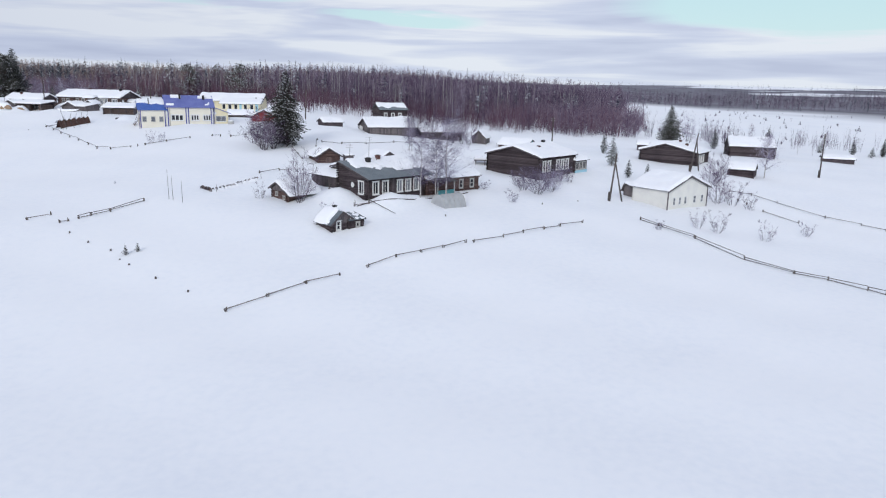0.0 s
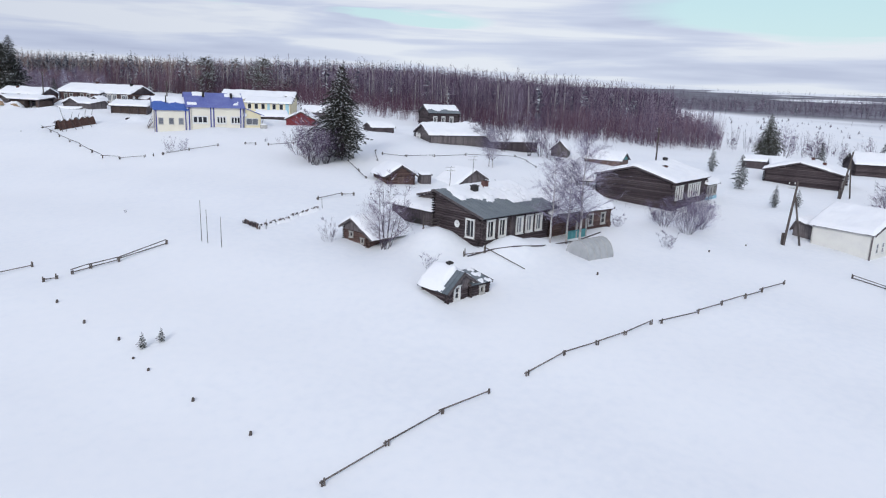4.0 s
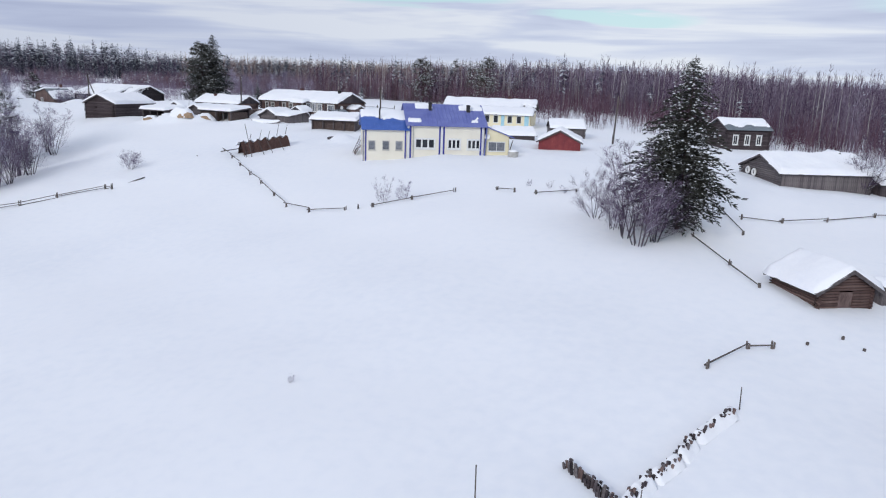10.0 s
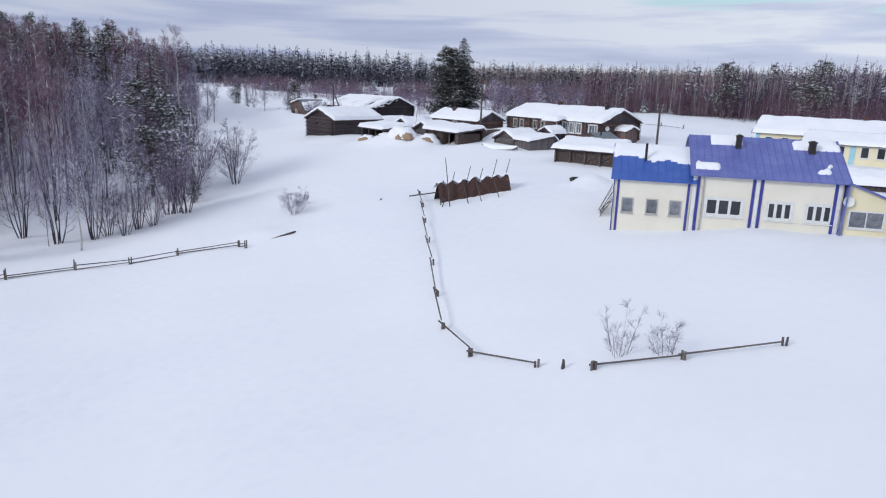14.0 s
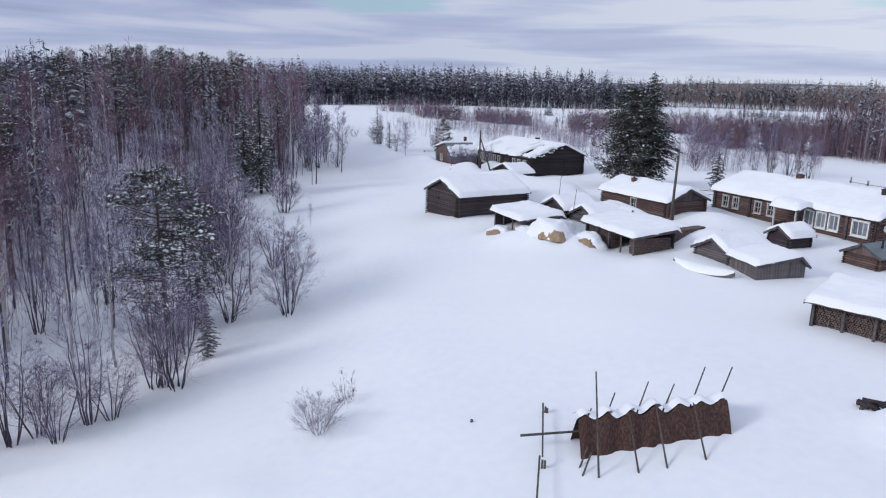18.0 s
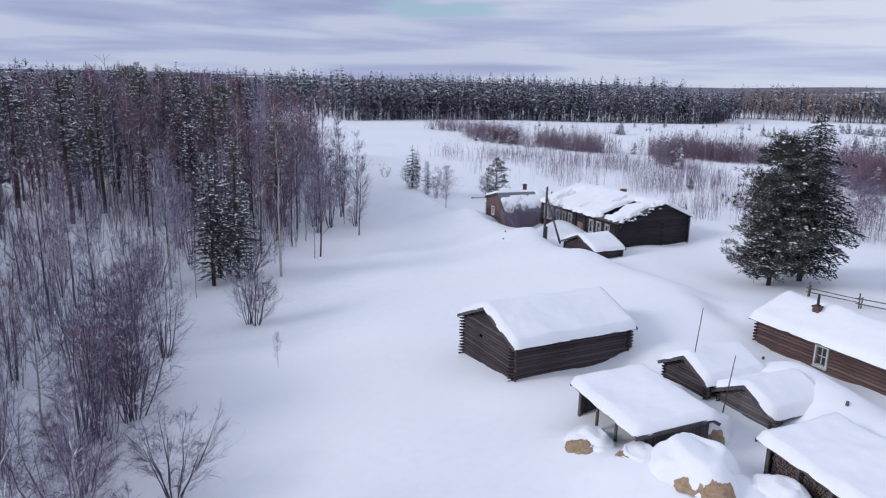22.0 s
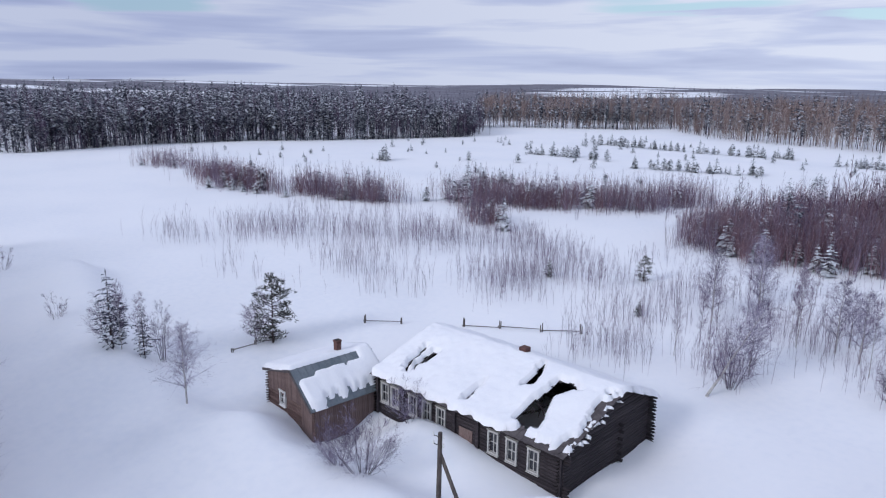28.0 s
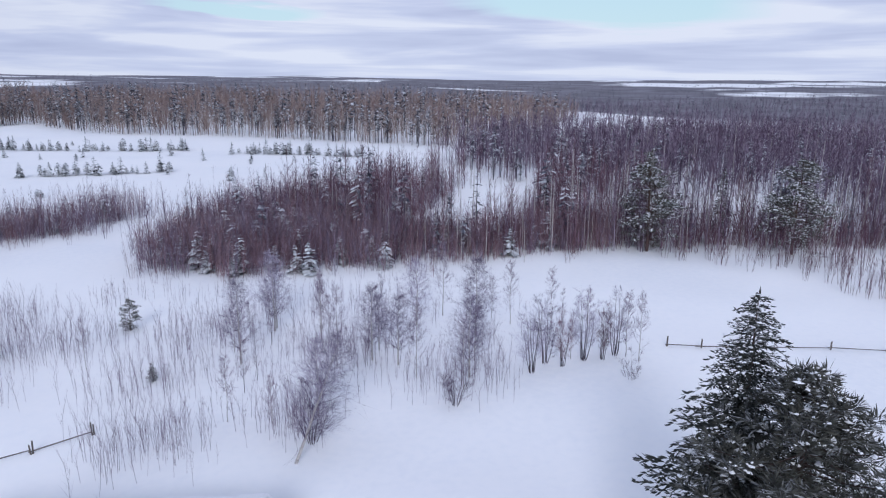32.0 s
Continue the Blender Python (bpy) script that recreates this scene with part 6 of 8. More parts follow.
TK = [
    ("birch_a", "birch", "tall bare birch with white bark at the wood's edge", twig_tree(1, 16, limbs=64, start=0.34, spread=0.24, up=1.1, twigs=10, trunk_r=0.13), (BARK_BIRCH, TWIG_RED)),
    ("birch_b", "birch", "slender bare birch with a pale trunk", twig_tree(2, 13, limbs=58, start=0.28, spread=0.26, up=1.0, twigs=10, trunk_r=0.10), (BARK_BIRCH, TWIG_GREY)),
    ("birch_c", "birch", "old bare birch with hanging twigs", twig_tree(3, 8.2, limbs=84, start=0.2, spread=0.42, up=0.85, twigs=13, trunk_r=0.11, droop=0.22, width=0.015, subs=5), (BARK_BIRCH, TWIG_GREY)),
    ("alder_a", "alder", "bare dark alder with several thin stems", twig_tree(4, 8.6, lean=0.12, limbs=112, start=0.14, spread=0.27, up=0.7, twigs=12, trunk_r=0.085, stems=7, fan=(0.02, 0.2), width=0.015), (BARK_DARK, TWIG_GREY)),
    ("alder_b", "alder", "bare grey alder clump standing in snow", twig_tree(5, 6.8, lean=0.14, limbs=112, start=0.12, spread=0.32, up=0.65, twigs=12, trunk_r=0.075, stems=8, fan=(0.03, 0.32), width=0.015), (BARK_DARK, TWIG)),
    ("alder_c", "alder", "wide bare alder bush with splayed stems", twig_tree(41, 5.8, lean=0.15, limbs=117, start=0.1, spread=0.36, up=0.6, twigs=12, trunk_r=0.08, stems=9, fan=(0.05, 0.48), width=0.014), (BARK_DARK, TWIG)),
    ("willow", "willow", "wide pale willow bush with splayed frosted twigs", twig_tree(43, 4.3, lean=0.16, limbs=140, start=0.08, spread=0.46, up=0.85, twigs=11, trunk_r=0.045, stems=10, fan=(0.1, 0.6), width=0.011, subs=5), (BARK_DARK, TWIG_GREY)),
    ("aspen_a", "aspen", "bare aspen with a dark slim trunk", twig_tree(6, 14, limbs=60, start=0.28, spread=0.22, up=1.2, twigs=10, trunk_r=0.10), (BARK_DARK, TWIG_RED)),
    ("aspen_b", "aspen", "bare aspen with fine upright twigs", twig_tree(7, 11, limbs=56, start=0.2, spread=0.25, up=1.2, twigs=10, trunk_r=0.085), (BARK_DARK, TWIG_GREY)),
    ("aspen_c", "aspen", "young aspen clump with reddish twigs", twig_tree(42, 8.5, lean=0.1, limbs=90, start=0.2, spread=0.22, up=1.4, twigs=10, trunk_r=0.08, stems=6, fan=(0.02, 0.16)), (BARK_DARK, TWIG_RED)),
    ("rowan", "rowan", "bare fruit tree with a spreading twiggy crown", twig_tree(8, 4.4, lean=0.16, limbs=70, start=0.1, spread=0.48, up=0.8, twigs=14, trunk_r=0.06, stems=5, width=0.012, fan=(0.1, 0.5), subs=5), (BARK_DARK, TWIG)),
    ("shrub_a", "bush", "low bare bush poking out of the snow", twig_tree(9, 1.6, limbs=48, start=0.05, spread=0.4, up=1.0, twigs=7, trunk_r=0.02, stems=8, width=0.012, fan=(0.1, 0.6)), (BARK_DARK, TWIG_GREY)),
    ("shrub_b", "bush", "thin bare willow bush in snow", twig_tree(10, 2.3, limbs=50, start=0.08, spread=0.32, up=1.2, twigs=6, trunk_r=0.02, stems=9, width=0.012, fan=(0.1, 0.5)), (BARK_DARK, TWIG)),
    ("sapling_a", "sapling", "thin bare birch sapling standing in snow", twig_tree(11, 5.0, limbs=30, start=0.2, spread=0.2, up=1.3, twigs=6, trunk_r=0.03, width=0.015), (BARK_DARK, TWIG_FIELD)),
    ("sapling_b", "sapling", "young bare birch with a pale stem", twig_tree(12, 6.5, limbs=40, start=0.2, spread=0.25, up=1.1, twigs=8, trunk_r=0.045, width=0.016), (BARK_BIRCH, TWIG_FIELD)),
    ("spruce_a", "spruce", "dark green spruce with snow on its boughs", spruce(21, 12, 0.21, 28, 10, 14, 0.6, fine=1.4), (BARK_PINE, NEEDLE, FROST)),
    ("spruce_b", "spruce", "young spruce dusted with snow", spruce(22, 6, 0.24, 22, 10, 12, 0.25, low=0.04, fine=1.4), (BARK_PINE, NEEDLE, FROST)),
    ("spruce_c", "spruce", "small spruce dusted with snow", spruce(23, 3.2, 0.26, 14, 8, 9, 0.4, low=0.03, fine=1.3), (BARK_PINE, NEEDLE_PINE, FROST)),
    ("spruce_d", "spruce", "tall frosted spruce in the wood", spruce(24, 15, 0.16, 30, 8, 10, 0.6, low=0.12, fine=1.3, clump=1.2), (BARK_PINE, NEEDLE_FROST, FROST)),
    ("spruce_e", "spruce", "young spruce white with frost", spruce(25, 6, 0.22, 16, 7, 10, 0.9, low=0.05, fine=1.5), (BARK_PINE, NEEDLE_FROST, FROST)),
    ("pine_a", "pine", "pine with snow lying thick on its boughs", pine(31, 12.4, 0.12, 0.34, 84, 84, 0.75, wd=0.055, tuft=0.5), (BARK_PINE, NEEDLE_PINE, FROST)),
    ("pine_b", "pine", "tall snowy pine in the wood", pine(32, 16, 0.36, 0.15, 52, 64, 0.55, wd=0.06, tuft=0.46), (BARK_PINE, NEEDLE_PINE, FROST)),
    ("pine_c", "pine", "young pine dusted with snow", pine(33, 5.6, 0.05, 0.30, 46, 60, 0.35, wd=0.06, tuft=0.36), (BARK_PINE, NEEDLE_PINE, FROST)),
    ("big_pine", "pine", "tall old pine with a broad rounded snow-dusted crown", pine(34, 13.4, 0.08, 0.27, 190, 96, 0.3, wd=0.06, tuft=0.5), (BARK_PINE, NEEDLE_PINE, FROST)),
    ("big_spruce", "spruce", "tall dark old spruce with snow on its boughs", spruce(35, 15.0, 0.28, 64, 18, 11, 0.5, low=0.06, wd=0.085, fine=2.0, full=0.70, clump=0.75, rise=0.4, ragged=0.42), (BARK_PINE, NEEDLE, FROST)),
    ("yard_spruce", "spruce", "large dark spruce towering over the yards", spruce(36, 12.6, 0.33, 58, 18, 12, 0.5, low=0.03, wd=0.08, fine=1.9, rise=0.35, clump=0.8, full=0.72, ragged=0.4), (BARK_PINE, NEEDLE_DARK, FROST)),
]
SNOWY = ("birch_a", "birch_b", "aspen_a", "alder_a", "alder_b", "alder_c", "aspen_c")
for k_, n_, l_, s_, m_ in TK:
    tree_kind(k_, n_, l_, s_, m_ + (FROST,) if k_ in SNOWY else m_)


# ---- single trees and bushes ----
R = random.Random(77)
tree("yard_spruce", -27.0, 122.4, 0.4)
tree("big_pine", -121.9, 199.0, 0.6, 1.0)
tree("big_spruce", -121.5, 202.9, 1.1, 1.0)
tree("spruce_b", -113.6, 207.4, 1.0, 0.85)
for x_, y_, s_ in ((31.7, 131.0, 0.85), (34.4, 150.1, 0.7), (31.8, 119.2, 0.5), (35.4, 120.2, 0.4)):
    tree("spruce_b", x_, y_, s_ * 7, s_)
tree("yard_spruce", 59.0, 184.0, 2.0, 0.8, "dark spruce standing behind the far houses")
tree("pine_a", -111.2, 136.6, 0.7, 1.0)
tree("pine_c", -175.5, 207.2, 0.0, 1.15)
for x_, y_, s_ in ((-182.1, 195.8, 1.1), (-180.4, 197.6, 0.75), (-183.9, 197.6, 0.7)):
    tree("spruce_e", x_, y_, s_ * 5, s_)
tree("alder_b", -17.5, 85.5, 0.3, 1.0, "bare apple tree with dark stems beside the log shed")
for x_, y_, s_ in ((-2.7, 88.3, 0.95), (0.6, 91.3, 1.25), (-0.8, 90.6, 0.95), (-6.2, 130.5, 0.72), (-5.7, 130.0, 0.66)):
    tree("birch_c", x_, y_, s_ * 9, s_)
for x_, y_, k_ in ((-29.6, 117.2, "alder_b"), (-28.6, 118.6, "alder_c"), (-31.6, 121.0, "rowan"), (-30.6, 119.0, "alder_b"), (-33.2, 123.5, "rowan"), (-6.6, 153.4, "alder_b"), (-2.5, 152.0, "alder_b"), (2.0, 151.0, "alder_a"), (4.0, 151.6, "alder_b"), (5.5, 150.6, "rowan"), (58.1, 125.7, "birch_c"), (41.4, 103.8, "rowan"), (45.2, 117.4, "rowan"), (47.0, 118.5, "rowan"), (69.1, 170.0, "alder_b"), (60.7, 188.9, "alder_b"), (66.0, 190.0, "alder_a"), (72.0, 188.0, "alder_b"), (16.2, 103.0, "willow"), (12.1, 102.8, "willow"), (18.8, 112.0, "willow"), (14.0, 100.2, "willow")):
    tree(k_, x_, y_, x_, 0.8 + 0.3 * R.random())
for x_, y_, s_ in ((-52.1, 125.7, 0.95), (-50.4, 126.5, 0.95), (-44.1, 93.8, 0.22), (16.5, 108.2, 1.2), (18.5, 110.5, 1.2), (20.5, 112.0, 1.0), (12.0, 105.0, 0.9), (6.3, 100.0, 0.8), (9.5, 93.0, 1.0), (-22.6, 86.6, 0.9), (-13.5, 81.0, 0.8), (27.0, 84.5, 0.7), (33.0, 88.0, 1.1), (35.0, 86.5, 1.2), (40.2, 84.2, 1.1), (47.0, 88.0, 1.0), (43.4, 103.0, 1.6), (45.0, 101.0, 1.2), (-38.0, 131.5, 0.35), (-40.0, 132.2, 0.35), (-36.5, 130.0, 0.4), (-91.5, 140.9, 0.7)):
    tree("shrub_b" if s_ > 1.05 else R.choice(("shrub_a", "shrub_b")), x_, y_, x_ * 3, s_)
for x_, y_, s_ in ((-30.4, 65.6, 0.45), (-29.6, 66.5, 0.4)):
    tree("spruce_c", x_, y_, 1.0, s_ * 0.7)
for x_, y_, k_, s_ in ((-89.9, 138.4, "willow", 0.6), (-154.0, 196.3, "willow", 1.0), (-155.8, 196.0, "willow", 0.72), (-155.6, 202.6, "willow", 0.7), (-170.1, 194.8, "birch_c", 0.72), (-170.8, 195.2, "sapling_b", 0.8), (-181.4, 196.2, "sapling_b", 0.9), (-180.0, 197.0, "sapling_b", 0.8), (-183.4, 196.2, "alder_b", 0.75), (-179.4, 198.6, "alder_a", 0.6), (-182.6, 199.0, "sapling_a", 1.0), (-176.6, 206.5, "alder_b", 0.75), (-192.0, 196.0, "shrub_b", 1.0)):
    tree(k_, x_, y_, x_, s_)

# the wood along the left side: its edge tree by tree
EDGE = [(-104.0, 112), (-102.0, 120), (-102.0, 127), (-102.5, 134), (-107.0, 140), (-113.5, 142.5), (-122.0, 143.5), (-131.5, 147.0), (-140.5, 150.5), (-150.0, 151.5), (-158.5, 154.5), (-157.5, 161.0), (-159.0, 168.0), (-161.5, 172.5), (-166.0, 179), (-172.0, 184.5), (-184.0, 187.5), (-205.0, 191.0), (-228.0, 196.0)]


def along(poly, u):
    seg = [math.dist(a, b) for a, b in zip(poly, poly[1:])]
    t = u * sum(seg)
    for (a, b), s in zip(zip(poly, poly[1:]), seg):
        if t <= s:
            k = t / s
            w = ((b[0] - a[0]) / s, (b[1] - a[1]) / s)
            return a[0] + (b[0] - a[0]) * k, a[1] + (b[1] - a[1]) * k, w
        t -= s
    return *poly[-1], w


def in_bay(x, y):
    """The snowy bay that cuts into the wood."""
    return -154.5 < x < -128 and 153.0 - 0.14 * (x + 145) < y < 170


spots = []
for i in range(6400):
    u, deep = R.random(), 46 * R.random() ** 1.5
    x_, y_, w_ = along(EDGE, u)
    # the wood lies to the left of the line as it runs up the field
    px, py = x_ - w_[1] * deep + R.uniform(-1.2, 1.2), y_ + w_[0] * deep + R.uniform(-1.2, 1.2)
    gap_ = (3.9 if deep < 16 and py < 145 else 2.7 if deep < 9 else 1.6 + 0.03 * deep) + (0.8 if noise.noise(Vector((px * 0.12, py * 0.12, 0))) > 0.12 else 0.0)
    if px < -162 and R.random() < 0.35 or px < -162 and deep < 2.5:
        continue
    if not in_bay(px, py) and all((px - a) ** 2 + (py - b) ** 2 > gap_ * gap_ for a, b, _ in spots):
        spots.append((px, py, deep))
    if len(spots) >= 500:
        break
for px, py, deep in spots:
    q = R.random()
    if deep < 3.5:
        kind = ("birch_b" if q < 0.4 else "aspen_b" if q < 0.75 else "sapling_b") if px < -160 else "alder_a" if q < 0.30 else "alder_b" if q < 0.58 else "alder_c" if q < 0.70 else "aspen_c" if q < 0.80 else "sapling_b" if q < 0.88 else "sapling_a" if q < 0.94 else "shrub_b"
        size = 0.8 + 0.45 * R.random()
    elif deep < 18:
        kind = "aspen_a" if q < 0.2 else "birch_a" if q < 0.36 else "birch_b" if q < 0.52 else "alder_a" if q < 0.68 else "aspen_c" if q < 0.80 else "pine_b" if q < 0.86 else "spruce_d" if q < 0.91 else "spruce_a" if q < 0.92 else "aspen_b"
        size = 0.85 + 0.32 * R.random()
    else:
        kind = "aspen_a" if q < 0.22 else "birch_a" if q < 0.42 else "birch_b" if q < 0.50 else "pine_b" if q < 0.70 else "spruce_d" if q < 0.86 else "aspen_b"
        size = 0.88 + 0.3 * R.random()
    if py < 146 and deep < 22 and kind[:2] in ("pi", "sp"):
        kind = "alder_a" if q < 0.88 else "birch_b"
    if px < -158 and py > 172 and kind[:2] in ("pi", "sp"):
        kind = "birch_b" if q < 0.85 else "aspen_b"
    tree(kind, px, py, R.random() * 6.28, size, group="trees of the wood")
for x_, y_, k_, s_ in ((-171.4, 181.4, "aspen_b", 1.1), (-172.9, 178.2, "aspen_b", 1.0), (-175.3, 174.9, "birch_b", 0.9), (-172.4, 180.1, "birch_b", 0.7), (-174.4, 177.4, "aspen_b", 0.8), (-173.0, 176.0, "alder_a", 0.8), (-176.5, 178.0, "alder_a", 0.8), (-170.4, 180.8, "alder_b", 0.6), (-177.5, 182.0, "aspen_b", 0.8), (-142.1, 159.2, "alder_b", 0.9), (-142.9, 158.8, "alder_a", 0.75), (-120.0, 148.4, "alder_c", 0.95), (-123.7, 144.6, "alder_b", 1.0), (-129.5, 145.8, "aspen_c", 1.05), (-130.6, 147.6, "alder_a", 0.8), (-132.1, 157.8, "sapling_b", 0.42), (-139.7, 151.4, "alder_a", 1.0), (-158, 160, "spruce_d", 0.9), (-156.5, 161.5, "spruce_a", 1.2), (-155.5, 158.8, "spruce_a", 1.1), (-154.8, 165.5, "birch_a", 1.15), (-157, 155, "birch_b", 1.05), (-154.2, 155.4, "birch_b", 0.6), (-152.7, 156.5, "birch_b", 0.5), (-160.1, 171.2, "birch_b", 0.8), (-166, 179.4, "aspen_b", 0.9), (-107.6, 144.3, "alder_b", 0.95), (-109.6, 145.4, "alder_a", 0.8), (-112.1, 141.7, "birch_b", 0.85), (-114.1, 144.0, "birch_b", 0.75), (-101.3, 134.4, "alder_b", 1.0), (-102.2, 134.0, "alder_a", 1.0), (-100.9, 129.5, "alder_a", 0.95), (-100.3, 130.6, "alder_c", 0.7), (-99.9, 127.7, "alder_b", 0.7), (-101.4, 125.7, "alder_a", 1.0), (-99.0, 123.5, "birch_b", 0.85), (-102.6, 123.1, "alder_a", 1.1), (-104.6, 137.4, "spruce_b", 0.6), (-110.0, 138.5, "spruce_b", 0.7)):
    tree(k_, x_, y_, x_, s_, group="trees of the wood")

# ---- woods as masses ----
def arrays(s):
    tri = []
    for f in s.f:
        for k in range(1, len(f) - 1):
            tri.append((f[0], f[k], f[k + 1]))
    return np.array(s.v), np.array(tri)


def far_bare(seed, h, limbs=44, wide=0.062, low=0.12):
    """A bare tree of the far woods: a slim stem and fine rising limbs, each with a side twig."""
    r = random.Random(seed)
    s = Shape()
    tip = (r.uniform(-0.4, 0.4), r.uniform(-0.4, 0.4), h)
    s.tube([(0, 0, -0.5), tip], [0.08, 0.018], 3, False)
    for _ in range(limbs // 2):
        t = low + (0.98 - low) * r.random()
        a = r.random() * 6.28
        ln = h * 0.25 * (1.15 - t) * (0.6 + 0.8 * r.random())
        p = Vector((tip[0] * t, tip[1] * t, h * t))
        way = Vector((math.cos(a), math.sin(a), 0.5 + 1.1 * r.random()))
        side = Vector((-math.sin(a), math.cos(a), 0.3 * r.uniform(-1, 1))) * wide
        sliver(s, p, p + way * ln, side)
        q = p + way * ln * (0.25 + 0.4 * r.random())
        sliver(s, q, q + (way + Vector((r.uniform(-1, 1), r.uniform(-1, 1), 0.5))) * ln * 0.45, side * 0.9)
    return s


def far_conifer(seed, h, w, clear, lv=12, round_top=False, arms=6):
    """A far conifer: whorls of narrow drooping sprays, uneven from side to side."""
    r = random.Random(seed)
    s = Shape()
    s.tube([(0, 0, -0.5), (0, 0, h * 0.9)], [0.012 * h, 0.02], 3, False)
    for k in range(lv):
        t = clear + (1 - clear) * (k + 0.7 * r.random()) / lv
        v = (t - clear) / (1 - clear)
        rad = h * w * ((math.sin(math.pi * (0.2 + 0.76 * v)) ** 0.8) if round_top else (1 - v) ** 0.75) + 0.14
        for b in range(arms):
            a = 6.283 * (b + r.random()) / arms
            ln = rad * (0.35 + 0.85 * r.random())
            c, sn = math.cos(a), math.sin(a)
            z = h * t + r.uniform(-0.35, 0.35) * h / lv
            n = len(s.v)
            wd = 0.22 * ln + 0.07
            drop = r.uniform(-0.05, 0.4) * ln
            s.v += [(c * ln * 0.1, sn * ln * 0.1, z + 0.12 * ln), (c * ln * 0.65 - sn * wd, sn * ln * 0.65 + c * wd, z - drop * 0.4), (c * ln, sn * ln, z - drop), (c * ln * 0.65 + sn * wd, sn * ln * 0.65 - c * wd, z - drop * 0.2)]
            s.f += [(n, n + 2, n + 1), (n, n + 3, n + 2)]
    n = len(s.v)
    s.v += [(-0.09, 0, h * 0.94), (0.09, 0, h * 0.94), (0, 0, h * 1.02)]
    s.f.append((n, n + 1, n + 2))
    return s


def bushy(seed, h, stems=4, n_tw=44):
    """A young birch clump: a few stems and many fine rising twigs."""
    r = random.Random(seed)
    s = Shape()
    for k in range(stems):
        a = 6.283 * (k + r.random()) / stems
        hh = h * (0.55 + 0.5 * r.random())
        bx, by = 0.25 * math.cos(a), 0.25 * math.sin(a)
        tip = Vector((bx + 0.14 * hh * math.cos(a), by + 0.14 * hh * math.sin(a), hh))
        foot = Vector((bx, by, -0.3))
        s.tube([foot, tip], [0.017, 0.004], 3, False)
        for _ in range(n_tw // stems + 1):
            t = 0.2 + 0.78 * r.random()
            b = r.random() * 6.28
            ln = h * 0.2 * (0.5 + r.random()) * (1.2 - t)
            p = foot.lerp(tip, t)
            e = p + Vector((math.cos(b) * ln * 0.75, math.sin(b) * ln * 0.75, ln * (0.6 + 0.8 * r.random())))
            side = Vector((-math.sin(b), math.cos(b), 0)) * 0.016
            n = len(s.v)
            s.v += [tuple(p - side), tuple(p + side), tuple(e)]
            s.f.append((n, n + 1, n + 2))
    return s


def sprout(seed, h, n_tw=14):
    """A thin sapling: a bent stem with short rising twigs."""
    r = random.Random(seed)
    s = Shape()
    mid = Vector((r.uniform(-0.06, 0.06) * h, r.uniform(-0.06, 0.06) * h, h * 0.55))
    top = Vector((r.uniform(-0.16, 0.16) * h, r.uniform(-0.16, 0.16) * h, h))
    s.tube([(0, 0, -0.3), mid, top], [0.011, 0.007, 0.003], 3, False)
    for _ in range(n_tw):
        t = 0.22 + 0.75 * r.random()
        a = r.random() * 6.28
        ln = h * 0.24 * (0.5 + r.random()) * (1.2 - t)
        p = Vector((0, 0, 0)).lerp(mid, t / 0.55) if t < 0.55 else mid.lerp(top, (t - 0.55) / 0.45)
        e = p + Vector((math.cos(a) * ln * 0.7, math.sin(a) * ln * 0.7, ln * 1.15))
        sliver(s, p, e, Vector((-math.sin(a), math.cos(a), 0)) * 0.007)
    return s


# openings in the woods where the snow lies bare: corners of each
CLEARINGS = [
    [(-128, 277), (-112, 271), (-103, 284), (-88, 316), (-84, 330), (-98, 328), (-114, 300)],
    [(-88, 273), (-62, 267), (-42, 282), (-44, 298), (-70, 300), (-88, 288)],
    [(-182, 266), (-165, 279), (-159, 268), (-160, 256), (-176, 256)],
    [(-169, 289), (-161, 284), (-150, 302), (-156, 308)]]


def within(q, poly):
    """Which of the places q lie inside the polygon."""
    p = np.array(poly, float)
    inside = np.zeros(len(q), bool)
    for (x0, y0), (x1, y1) in zip(p, np.roll(p, -1, 0)):
        if y0 != y1:
            inside ^= ((y0 > q[:, 1]) != (y1 > q[:, 1])) & (q[:, 0] < (x1 - x0) * (q[:, 1] - y0) / (y1 - y0) + x0)
    return inside


